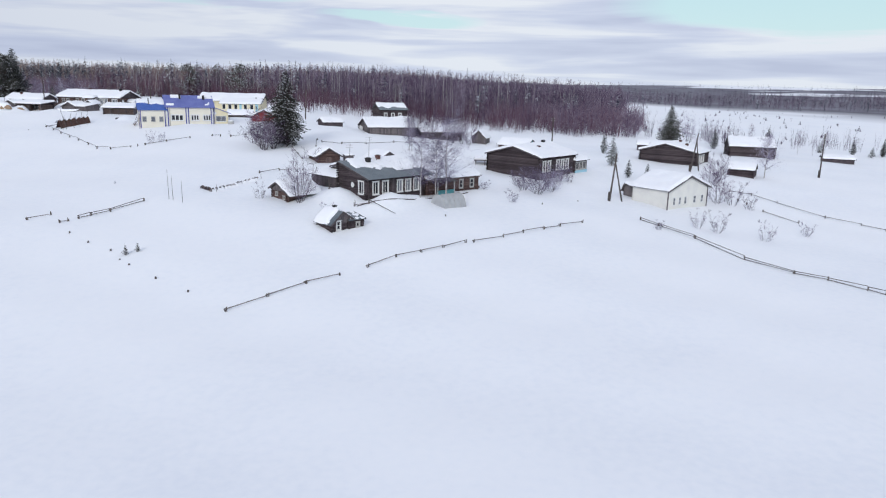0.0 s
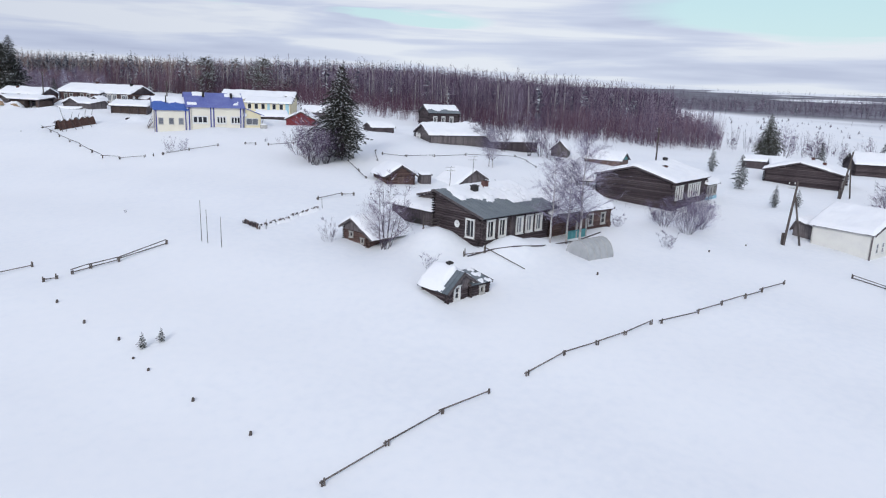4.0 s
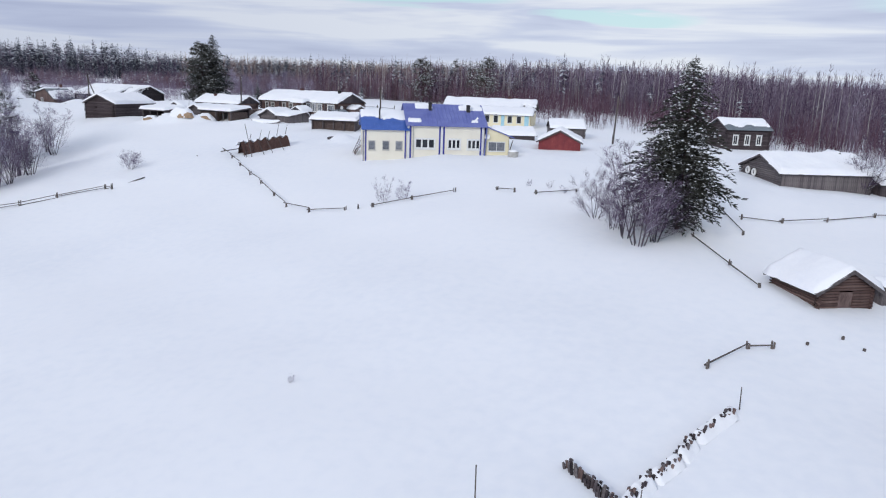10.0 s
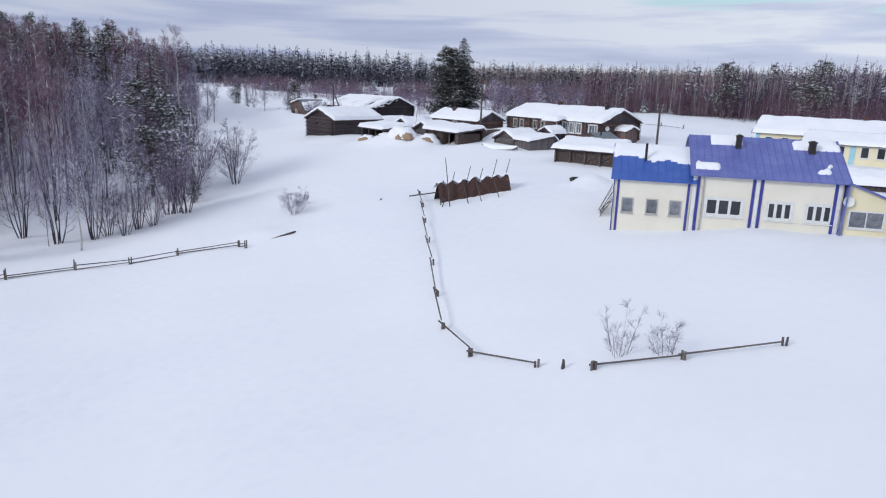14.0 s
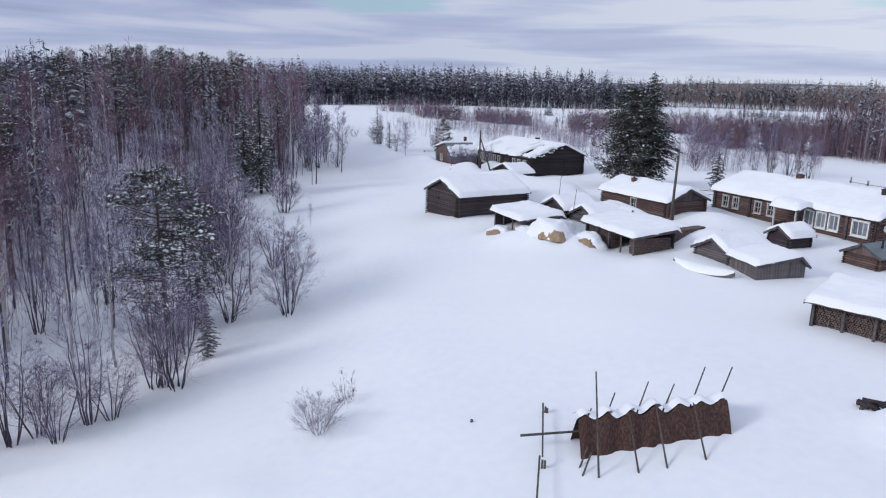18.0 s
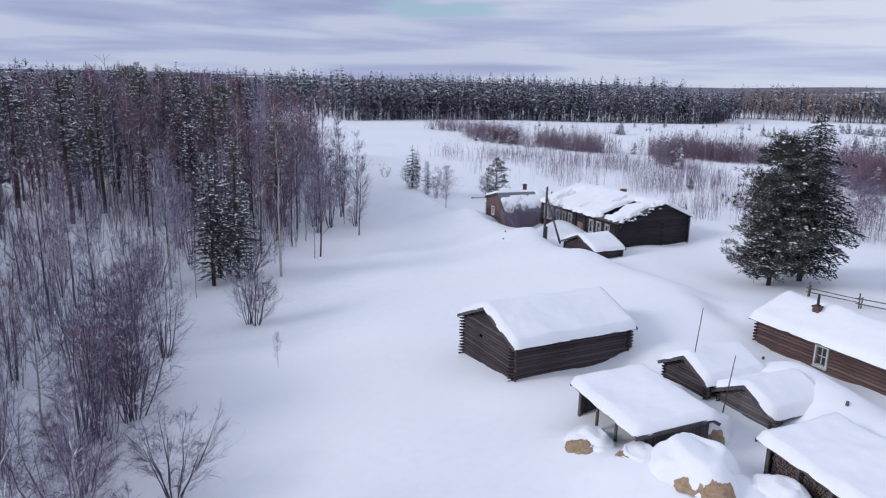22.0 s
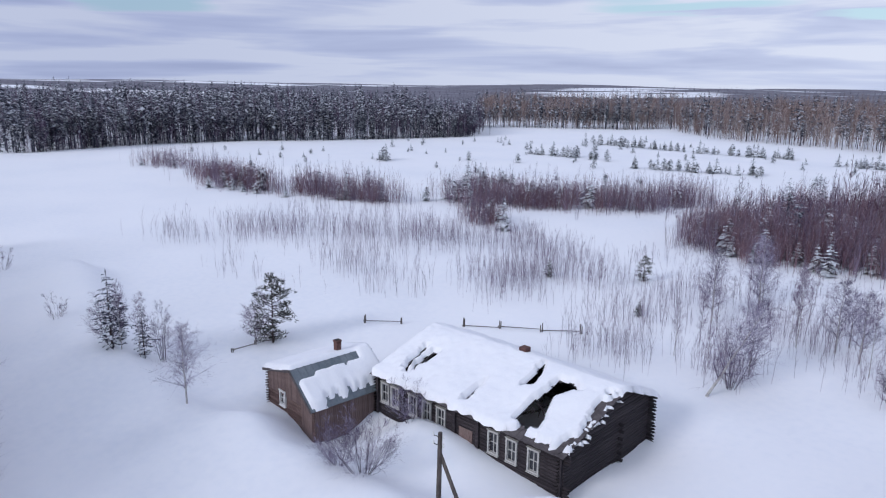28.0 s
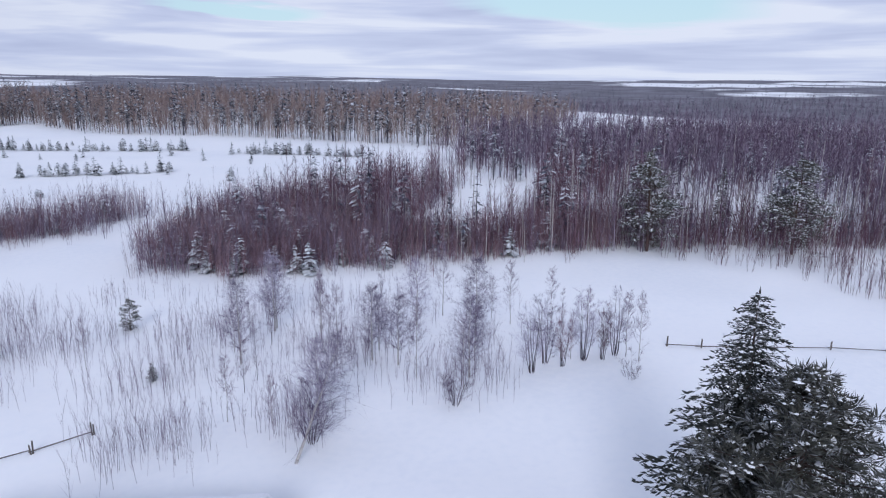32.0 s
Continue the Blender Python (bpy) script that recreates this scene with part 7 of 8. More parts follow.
def mass(name, label, category, kinds, pts, mat, lo=0.8, hi=1.2, seed=1):
    """Joins many plants of some kinds into one mesh. pts: an array of x, y."""
    rng = np.random.default_rng(seed)
    pts = np.asarray(pts)
    for poly in CLEARINGS:
        pts = pts[~within(pts, poly)]
    zs = land(pts[:, 0], pts[:, 1])
    pick = rng.integers(0, len(kinds), len(pts))
    V, F, base = [], [], 0
    for k, s in enumerate(kinds):
        v, f = arrays(s)
        idx = np.nonzero(pick == k)[0]
        if not len(idx):
            continue
        a, sc = rng.random(len(idx)) * 6.283, lo + (hi - lo) * rng.random(len(idx))
        c, sn = np.cos(a)[:, None], np.sin(a)[:, None]
        x = (v[None, :, 0] * c - v[None, :, 1] * sn) * sc[:, None] + pts[idx, 0][:, None]
        y = (v[None, :, 0] * sn + v[None, :, 1] * c) * sc[:, None] + pts[idx, 1][:, None]
        z = v[None, :, 2] * sc[:, None] + zs[idx][:, None]
        V.append(np.stack([x, y, z], -1).reshape(-1, 3))
        F.append((f[None] + (base + np.arange(len(idx))[:, None, None] * len(v))).reshape(-1, 3))
        base += len(idx) * len(v)
    V, F = np.concatenate(V), np.concatenate(F)
    me = bpy.data.meshes.new(name)
    me.vertices.add(len(V))
    me.vertices.foreach_set("co", V.astype(np.float32).ravel())
    me.loops.add(len(F) * 3)
    me.loops.foreach_set("vertex_index", F.astype(np.int32).ravel())
    me.polygons.add(len(F))
    me.polygons.foreach_set("loop_start", np.arange(0, len(F) * 3, 3, dtype=np.int32))
    me.materials.append(mat)
    me.update()
    me.validate()
    return tagged(new(name, me), label, category, kind="stuff")


def scatter(poly, n, seed):
    """n places inside a polygon."""
    rng = np.random.default_rng(seed)
    p = np.array(poly, float)
    lo, hi = p.min(0), p.max(0)
    q = lo + (hi - lo) * rng.random((n * 4 + 50, 2))
    inside = within(q, poly)
    return q[inside][:n]


BARE = [far_bare(100 + i, 10 + 0.8 * i) for i in range(5)]
BARE_NEAR = [far_bare(150 + i, 10 + 1.0 * i, 84, 0.034, 0.05) for i in range(5)]
CONI = [far_conifer(200 + i, 11 + i, 0.15, 0.10) for i in range(4)]
PINES = [far_conifer(300 + i, 12 + 0.8 * i, 0.13, 0.32, 12, True) for i in range(4)]
SPROUT = [sprout(400 + i, 1.4 + 0.45 * i) for i in range(6)]
YOUNG = [far_conifer(500 + i, 1.9 + 0.5 * i, 0.34, 0.03, 12, i % 2 == 0, 7) for i in range(4)]
THIN = [sprout(600 + i, 4.2 + 0.7 * i, 34) for i in range(4)]
BUSHY = [bushy(700 + i, 3.8 + 0.7 * i) for i in range(4)]

# polygons of the land's woods
LEFT_WOOD = [(-150, 60), (-138, 104), (-150, 132), (-172, 146), (-196, 158), (-240, 176), (-300, 206), (-420, 245), (-560, 250), (-560, 20), (-260, 20)]
PINE_WALL = [(-352, 256), (-356, 292), (-346, 330), (-322, 364), (-298, 410), (-335, 450), (-420, 500), (-560, 520), (-560, 255)]
BACK_WOOD = [(-335, 470), (-262, 512), (-255, 535), (-210, 478), (-160, 465), (-75, 408), (-40, 440), (40, 600), (-200, 760), (-480, 700)]
HILL_WOOD = [(-92, 330), (-70, 292), (-48, 270), (-22, 252), (-5, 232), (14, 226), (34, 246), (58, 272), (80, 310), (96, 380), (104, 440), (60, 450), (-70, 400), (-100, 372)]
VILLAGE_WOOD = [(-98, 263), (-60, 259), (-30, 240), (-12, 215), (5, 203), (12, 206), (-10, 245), (-60, 270), (-98, 270)]
BEHIND = [(-128, 264), (-112, 260), (-98, 265), (-60, 261), (-45, 262), (-60, 300), (-92, 335), (-130, 310), (-142, 288)]
MEADOW_WOOD = [(60, 560), (180, 560), (330, 530), (700, 560), (900, 800), (300, 900), (-60, 800)]
for nm, lab, poly, nb, nc, nf, seed, sc, twig in (
        ("wood", "dark mixed winter wood of bare birches and pines", LEFT_WOOD, 2500, 800, 800, 1, 1.25, TWIG_WOOD),
        ("wood", "frosted pine wood beyond the open field", PINE_WALL, 700, 800, 900, 2, 1.32, TWIG_WOOD),
        ("wood", "bare wood in sunlit pale brown on the far side of the field", BACK_WOOD, 4400, 110, 620, 3, 1.18, TWIG_SUNLIT),
        ("wood", "dense bare birch wood behind the village", HILL_WOOD, 4800, 150, 260, 4, 1.0, TWIG_WOOD),
        ("wood", "bare birches with pines close behind the houses", VILLAGE_WOOD, 430, 8, 10, 5, 0.92, TWIG_WOOD),
        ("wood", "tall bare birches with a few pines behind the brown house", BEHIND, 560, 16, 46, 7, 0.82, TWIG_RED),
        ("wood", "far dark wood beyond the meadow", MEADOW_WOOD, 2600, 220, 120, 6, 0.78, TWIG_WOOD)):
    mass("bare_" + nm, lab, "wood", BARE_NEAR if seed in (1, 5, 7) else BARE, scatter(poly, nb, seed * 10), twig, 0.65 * sc, 1.15 * sc, seed)
    mass("dark_conifers", "dark conifers standing among bare trees", "wood", CONI, scatter(poly, nc, seed * 10 + 1), NEEDLE_FAR, 0.5 * sc, (0.9 if seed in (4, 6) else 1.1) * sc, seed + 1)
    mass("frosted_pines", "frosted pines standing among bare trees", "wood", PINES, scatter(poly, nf, seed * 10 + 2), NEEDLE_FROST, 0.6 * sc, (0.88 if seed in (4, 6) else 1.15) * sc, seed + 2)
FRONTS = [([(-262, 512), (-255, 535), (-210, 476), (-160, 462), (-118, 436), (-75, 406)], 620, 9, 1.0), ([(-352, 256), (-356, 292), (-346, 330), (-322, 364), (-298, 410), (-335, 470)], 560, 8, 1.1), ([(-335, 468), (-300, 490), (-262, 512)], 200, 8, 1.0)]
for i, (line, n, depth, sc) in enumerate(FRONTS):
    rg = np.random.default_rng(90 + i)
    q = np.array([along(line, u)[:2] for u in rg.random(n)]) + np.abs(rg.normal(size=(n, 2))) * (-depth * 0.4, depth)
    mass("bare_wood", "front row of bare trees along the field's far edge", "wood", BARE, q[: n // 2], TWIG_WOOD if i == 1 else TWIG_SUNLIT, 0.6 * sc, 1.05 * sc, 91 + i)
    mass("frosted_pines", "front row of frosted pines along the field's far edge", "wood", PINES, q[n // 2: n // 2 + n // (6 if i == 0 else 2)], NEEDLE_FROST, 0.6 * sc, 1.1 * sc, 92 + i)
SCRUB = [(0, 208), (14, 200), (34, 192), (54, 198), (64, 220), (74, 262), (84, 308), (56, 290), (34, 262), (12, 240), (-6, 238)]
SCRUB_SPOTS = scatter(SCRUB, 2100, 18)
SCRUB_SPOTS = SCRUB_SPOTS[[noise.noise(Vector((x * 0.09, y * 0.09, 4))) > -0.22 for x, y in SCRUB_SPOTS]] + np.random.default_rng(19).normal(size=(1, 2))
mass("undergrowth", "tall red-brown alder scrub at the corner of the wood", "scrub", BUSHY, SCRUB_SPOTS[::3], TWIG_RED, 0.7, 1.7, 18)
mass("undergrowth", "tall purple-brown birch scrub at the corner of the wood", "scrub", BUSHY + THIN[2:], SCRUB_SPOTS[1::3], TWIG_WOOD, 0.7, 1.8, 19)
mass("undergrowth", "grey alder scrub at the corner of the wood", "scrub", BUSHY, SCRUB_SPOTS[2::3], TWIG, 0.6, 1.5, 20)
mass("bare_wood", "young birches in the scrub", "wood", BARE_NEAR, SCRUB_SPOTS[::14], TWIG_WOOD, 0.5, 0.85, 27)
rg = np.random.default_rng(97)
q = np.array([along(FRONTS[1][0], u)[:2] for u in rg.random(420)]) + np.abs(rg.normal(size=(420, 2))) * (-5, 3)
mass("dark_conifers", "dark young conifers filling the foot of the pine wood", "wood", CONI, q, NEEDLE_FAR, 0.3, 0.75, 98)
mass("undergrowth", "brown brush along the foot of the pine wood", "scrub", BUSHY, q[::2] + (1.5, 1.0), TWIG_WOOD, 0.6, 1.1, 99)
UNDER = [(-60, 214), (-28, 202), (-2, 196), (14, 190), (40, 190), (54, 198), (40, 230), (-20, 260), (-70, 268), (-100, 270)]
mass("undergrowth", "brown willow scrub at the foot of the wood", "scrub", BUSHY, scatter(UNDER, 1400, 15), TWIG_RED, 0.8, 1.6, 15)
FOOT = [(-118, 262), (-98, 266), (-76, 262), (-58, 260), (-40, 256), (-40, 262), (-60, 268), (-98, 274), (-118, 270)]
mass("undergrowth", "reddish scrub along the edge of the wood", "scrub", BUSHY + THIN[:2], scatter(FOOT, 620, 17), THICKET, 0.7, 1.6, 17)
NEAR_UNDER = [(-118, 112), (-116, 134), (-120, 144), (-132, 149), (-160, 152), (-163, 170), (-180, 175), (-215, 170), (-175, 140), (-140, 110)]
mass("undergrowth", "purple-brown brushwood among the trunks", "scrub", BUSHY, scatter(NEAR_UNDER, 620, 16), TWIG_GREY, 0.7, 1.5, 16)
STEM = [Shape().tube([(0, 0, -0.4), (0.25 * i - 0.4, 0.1 * i, 6.0 + i), (0.2 * i - 0.3, 0.12 * i, 10.5 + i)], [0.10, 0.07, 0.02], 4, False) for i in range(4)]
for poly_, n_, sd_ in ((HILL_WOOD, 420, 71), (VILLAGE_WOOD, 110, 72), (BEHIND, 330, 76), (LEFT_WOOD, 500, 73), (FOOT, 60, 74), ([(-300, 488), (-262, 512), (-255, 535), (-210, 478), (-160, 465), (-75, 408), (-60, 425), (-160, 490), (-260, 560)], 420, 75)):
    mass("birch_stems", "pale birch stems standing among the bare trees", "wood", STEM, scatter(poly_, n_, sd_), BARK_BIRCH, *((0.35, 0.7) if sd_ == 76 else (0.6, 1.05)), sd_)
# the far country beyond: forest canopy to the skyline
rngf = np.random.default_rng(9)
th_, rr_ = rngf.random(9000) * 6.283, 520 + 1000 * rngf.random(9000) ** 1.2
fp = np.stack([-90 + rr_ * np.cos(th_), 170 + rr_ * np.sin(th_)], -1)
fp = fp[((fp[:, 1] > 330) | (fp[:, 0] < -540)) & ~((fp[:, 0] > 90) & (fp[:, 1] < 600))]
FARC = [far_conifer(800 + i, 11, 0.3, 0.1, 3, False, 5) for i in range(3)]
mass("far_forest", "far forest reaching to the skyline", "wood", FARC, fp, HAZY_WOOD, 0.55, 0.8, 12)

# thickets on the field: middle, spread along x and y, number
CLUMPS = [((-292, 270), 10, 4, 60), ((-262, 264), 9, 4, 90), ((-217, 264), 7, 4, 110), ((-246, 258), 10, 4, 120), ((-228, 262), 8, 4, 110), ((-198, 276), 8, 5, 150), ((-188, 280), 8, 5, 150), ((-177, 287), 9, 5, 150), ((-168, 296), 7, 6, 120), ((-187, 259), 4, 3, 50),
          ((-154, 270), 5, 7, 130), ((-147, 265), 5, 5, 120), ((-139, 266), 6, 5, 140), ((-131, 265), 6, 5, 120), ((-146, 278), 9, 8, 170), ((-134, 282), 11, 10, 190), ((-122, 286), 11, 11, 190), ((-112, 296), 9, 11, 150), ((-150, 296), 9, 8, 120), ((-138, 304), 12, 9, 150), ((-110, 275), 7, 7, 90), ((-103, 268), 5, 5, 90), ((-116, 268), 7, 5, 120), ((-100, 285), 8, 9, 120), ((-95, 272), 6, 5, 70), ((-124, 274), 6, 5, 100)]
tp = np.concatenate([np.array(c) + np.random.default_rng(i).normal(size=(int(n * 2.5), 2)) * (a * 0.6, b * 0.6) for i, (c, a, b, n) in enumerate(CLUMPS)])
half_ = len(tp) // 2
pm = np.random.default_rng(5).permutation(len(tp))
mass("birch_thicket", "dense reddish birch thicket on the snowy field", "thicket", BUSHY + THIN[:2], tp[pm[:half_]], THICKET, 0.65, 1.25, 21)
mass("birch_thicket", "grey-brown thicket of young birches on the field", "thicket", BUSHY + THIN[2:], tp[pm[half_:]], TWIG_FIELD, 0.65, 1.25, 22)
mass("frosted_pines", "frosted young pines among the thickets", "pines", YOUNG[1:], tp[pm[::48]], PINE_WHITE, 0.8, 1.6, 23)
MASS = [(-158, 264), (-148, 261), (-132, 263), (-122, 261), (-112, 262), (-114, 270), (-128, 276), (-124, 290), (-108, 314), (-118, 328), (-140, 306), (-156, 280)]
mass("birch_thicket", "tall dense red-brown birch thicket", "thicket", BUSHY, scatter(MASS, 620, 24), THICKET, 0.9, 1.5, 24)
mass("bare_wood", "young birches standing out of the thicket", "wood", BARE_NEAR, scatter(MASS, 150, 25), TWIG_WOOD, 0.45, 0.75, 25)
mass("frosted_pines", "snowy pines standing in the thicket", "pines", PINES, scatter(MASS, 20, 26), NEEDLE_FROST, 0.35, 0.65, 26)
FIELD = [(-215, 222), (-196, 214), (-180, 219), (-165, 229), (-148, 232), (-136, 228), (-122, 232), (-114, 236), (-122, 250), (-150, 254), (-180, 262), (-205, 258), (-225, 248)]
FIELD_SPOTS = scatter(FIELD, 3400, 31)
FIELD_SPOTS = FIELD_SPOTS[[noise.noise(Vector((x * 0.11, y * 0.11, 2))) + 0.5 * noise.noise(Vector((x * 0.4, y * 0.4, 5))) > 0.05 for x, y in FIELD_SPOTS]]
mass("saplings", "thin bare saplings standing all over the snow", "saplings", SPROUT[:4], FIELD_SPOTS, TWIG_FIELD, 0.6, 1.25, 31)
CL2 = [((-207, 232), 8, 4, 130), ((-196, 240), 8, 4, 150), ((-186, 245), 7, 4, 130), ((-174, 248), 7, 4, 120), ((-167, 239), 4, 5, 100), ((-168, 233), 4, 4, 80), ((-161, 240), 5, 3, 70), ((-150, 223), 4, 3, 60), ((-148, 241), 4, 3, 60), ((-152, 232), 5, 3, 50), ((-185, 227), 4, 3, 50), ((-141, 225), 3, 2, 50), ((-136, 235), 4, 3, 60), ((-128, 228), 4, 3, 50), ((-213, 222), 5, 3, 40)]
sp = np.concatenate([np.array(c) + np.random.default_rng(50 + i).normal(size=(int(n * 2.2), 2)) * (a * 0.65, b * 0.65) for i, (c, a, b, n) in enumerate(CL2)])
mass("saplings", "clumps of thin grey saplings behind the ruin", "saplings", SPROUT[2:], sp, TWIG_FIELD, 0.7, 1.25, 32)
OPEN = [(-340, 300), (-300, 395), (-262, 460), (-200, 430), (-130, 395), (-120, 360), (-150, 340), (-200, 300), (-250, 275), (-300, 275)]
mass("young_pines", "scattered young pines dusted with snow on the open field", "pines", YOUNG, scatter(OPEN, 90, 41), PINE_WHITE, 0.4, 1.1, 41)
ROWP = np.concatenate([np.stack([np.linspace(a[0], b[0], n), np.linspace(a[1], b[1], n)], -1) + np.random.default_rng(60 + i).normal(size=(n, 2)) * (1.2, 1.0) for i, (a, b, n) in enumerate((((-242, 421), (-206, 414), 36), ((-184, 411), (-172, 413), 14), ((-200, 415), (-186, 412), 12), ((-156, 399), (-132, 392), 26), ((-128, 390), (-118, 384), 12), ((-242, 371), (-216, 366), 22), ((-200, 352), (-170, 357), 26), ((-218, 300), (-208, 297), 10), ((-266, 320), (-262, 322), 6)))])
mass("young_pines", "rows of young planted pines under snow", "pines", YOUNG, ROWP, PINE_WHITE, 0.8, 1.4, 42)
MEADOW = [(45, 215), (100, 210), (190, 330), (320, 500), (120, 540), (95, 330)]
mass("meadow_bushes", "scattered bushes and young trees on the low meadow", "bushes", BUSHY[:2] + YOUNG[:2], scatter(MEADOW, 120, 43), TWIG, 0.4, 0.9, 43)
mass("meadow_bushes", "line of bushes and small trees along the meadow's edge", "bushes", BUSHY, scatter([(48, 200), (70, 196), (110, 205), (150, 225), (140, 235), (90, 222), (60, 216)], 90, 44), TWIG, 0.8, 1.5, 44)
for i in range(16):
    tree(R.choice(("spruce_b", "spruce_c", "sapling_b", "spruce_b")), 70 + 5.2 * i + R.uniform(-3, 3), 178 + 1.8 * i + R.uniform(-5, 5), i, 0.6 + 0.5 * R.random())
for i, (x_, y_, k_, s_) in enumerate([(-93.2, 263.1, "pine_a", 1.0), (-80.4, 266.1, "spruce_a", 0.9), (-74.1, 258.7, "pine_a", 1.05), (-87, 275, "pine_b", 0.8), (-68, 262, "birch_b", 0.9), (-60, 262, "birch_a", 0.8), (-100, 268, "aspen_b", 0.8), (-155.2, 244.6, "pine_c", 0.55), (-165, 240, "spruce_c", 0.7), (-151.5, 234, "spruce_c", 0.5), (-157, 236.5, "sapling_b", 0.7), (-139.5, 222.5, "alder_b", 0.7), (-137.0, 234.0, "sapling_b", 1.1), (-132.0, 233.0, "birch_c", 0.75), (-129.0, 225.0, "alder_b", 0.55), (-131.0, 230.0, "sapling_b", 1.0), (-124.0, 238.0, "birch_c", 0.9), (-134.0, 234.5, "birch_c", 0.8), (-121.4, 229.6, "alder_a", 0.72), (-118.6, 230.0, "aspen_c", 0.6), (-119.8, 231.0, "alder_a", 0.7), (-116.4, 230.6, "alder_a", 0.75), (-114.8, 230.4, "aspen_c", 0.62), (-113.4, 231.0, "alder_a", 0.7), (-111.9, 229.5, "sapling_b", 0.95), (-112.6, 230.5, "sapling_b", 0.9), (-114.0, 226.6, "shrub_b", 1.0), (-145.5, 238.0, "sapling_b", 0.8), (-138.0, 240.0, "sapling_b", 1.0), (-148.0, 222.0, "sapling_a", 0.6), (-129.0, 241.0, "birch_c", 0.8), (-228.3, 194.1, "pine_c", 1.5), (-226.5, 194.0, "pine_c", 1.0), (-214.0, 200.0, "shrub_b", 1.2), (-186.8, 183.4, "sapling_b", 1.2), (-126.0, 243.0, "sapling_b", 1.2), (-120.0, 240.0, "sapling_b", 1.0), (-142.0, 243.0, "birch_c", 0.7)]):
    tree(k_, x_, y_, i * 1.7, s_)

lean_ = tree("birch_c", -140.6, 220.2, 0.0, 1.05, "old birch leaning far over above the snow")
lean_.matrix_basis = Matrix.Translation((-140.6, 220.2, gz(-140.6, 220.2))) @ Matrix.Rotation(0.5, 4, Vector((-0.6, 0.8, 0))) @ Matrix.Scale(1.05, 4)
for i, (x_, y_) in enumerate(scatter([(-150, 227), (-135, 224), (-112, 233), (-112, 246), (-130, 250), (-150, 244)], 30, 88)):
    tree(("birch_c", "sapling_b", "sapling_a", "sapling_b", "sapling_a")[i % 5], float(x_), float(y_), i * 2.1, 0.55 + 0.4 * R.random())

# ---- fences, poles and small things ----
def fence(pts, label="grey split-rail fence sunk in deep snow", high=0.36, rails=(0.22,), broken=0.0, double=True):
    r = random.Random(str(pts[0]))
    f = thing("rail_fence", label, "fence", (pts[0][0], pts[0][1], gz(*pts[0])))
    ox, oy, oz = f.matrix_basis.translation
    for x, y in pts:
        z = gz(x, y) - oz
        for k in range(2 if double else 1):
            dx, dy = 0.09 * k, 0.07 * k
            hh = high * (0.75 + 0.5 * r.random())
            part("post", Shape().tube([(x - ox + dx, y - oy + dy, z - 0.4), (x - ox + dx + 0.06 * r.uniform(-1, 1), y - oy + dy + 0.06 * r.uniform(-1, 1), z + hh)], [0.06, 0.05], 6).done("post", RAIL_WOOD), f)
    for (x0, y0), (x1, y1) in zip(pts, pts[1:]):
        for rz in rails:
            if r.random() < broken:
                continue
            a = (x0 - ox - 0.2 * (x1 - x0) / 4, y0 - oy, gz(x0, y0) - oz + rz + r.uniform(-0.1, 0.05))
            b = (x1 - ox, y1 - oy, gz(x1, y1) - oz + rz + r.uniform(-0.15, 0.1))
            part("rail", Shape().tube([a, b], [0.045, 0.035], 6).done("rail", RAIL_WOOD), f)
    return f


fence([(-17.4, 54.3), (-14.8, 57.6), (-12.1, 60.7), (-9.4, 63.2)])
fence([(-7.0, 65.3), (-4.4, 67.7), (-2.0, 69.4), (0.3, 71.3), (2.7, 73.5)], broken=0.2)
fence([(3.6, 74.0), (7.0, 76.2), (9.4, 77.9), (12.0, 79.9), (14.2, 81.9), (17.5, 85.0)])
fence([(25.9, 89.2), (27.4, 86.4), (30.4, 81.6), (33.9, 75.5), (37.5, 71.5), (40.0, 69.4), (42.6, 66.8), (43.9, 65.9)], rails=(0.4, 0.15))
fence([(46.5, 112.1), (49.0, 109.6), (51.4, 105.8), (55.3, 99.1), (58.7, 95.8), (60.8, 93.5)])
fence([(45.2, 105.6), (45.8, 103.8), (46.7, 100.0), (49.5, 95.0)], broken=0.3)
fence([(-40.6, 76.8), (-39.9, 78.2), (-38.4, 79.8), (-36.1, 83.7)], rails=(0.4, 0.2))
fence([(-45.7, 75.6), (-44.2, 77.7)])
fence([(-41.7, 74.9), (-41.2, 75.7)])
fence([(-82.6, 147.1), (-79.4, 143.9), (-76.0, 140.3), (-72.3, 136.4), (-68.6, 132.6), (-64.9, 128.6), (-61.8, 125.4), (-58.2, 123.1)], rails=(0.5,))
fence([(-58.2, 123.1), (-54.8, 123.3)])
fence([(-53.7, 123.6), (-52.5, 124.0)], broken=1.0)
fence([(-52.5, 124.0), (-49.7, 126.5), (-46.7, 130.0)])
fence([(-42.8, 130.6), (-41.0, 129.8)])
fence([(-38.9, 129.2), (-35.5, 130.6)])
fence([(-97.3, 114.0), (-96.4, 116.8), (-94.6, 121.0), (-92.1, 124.1), (-90.0, 126.9), (-86.6, 130.2), (-85.8, 130.3)], rails=(0.35, 0.1), high=0.7)
fence([(-23.2, 129.8), (-22.2, 123.2)])
fence([(-25.9, 120.9), (-23.8, 115.5), (-22.4, 111.8)])
fence([(-21.9, 127.5), (-18.6, 129.3), (-14.5, 132.7), (-9.6, 137.6), (-5.7, 141.9), (-1.0, 145.6)])
fence([(-1.0, 145.6), (0.6, 141.5), (1.6, 136.8)])
fence([(-26.1, 99.6), (-24.0, 102.8), (-22.8, 103.4)])
fence([(-176.4, 203.4), (-176.3, 205.8)], high=0.5)
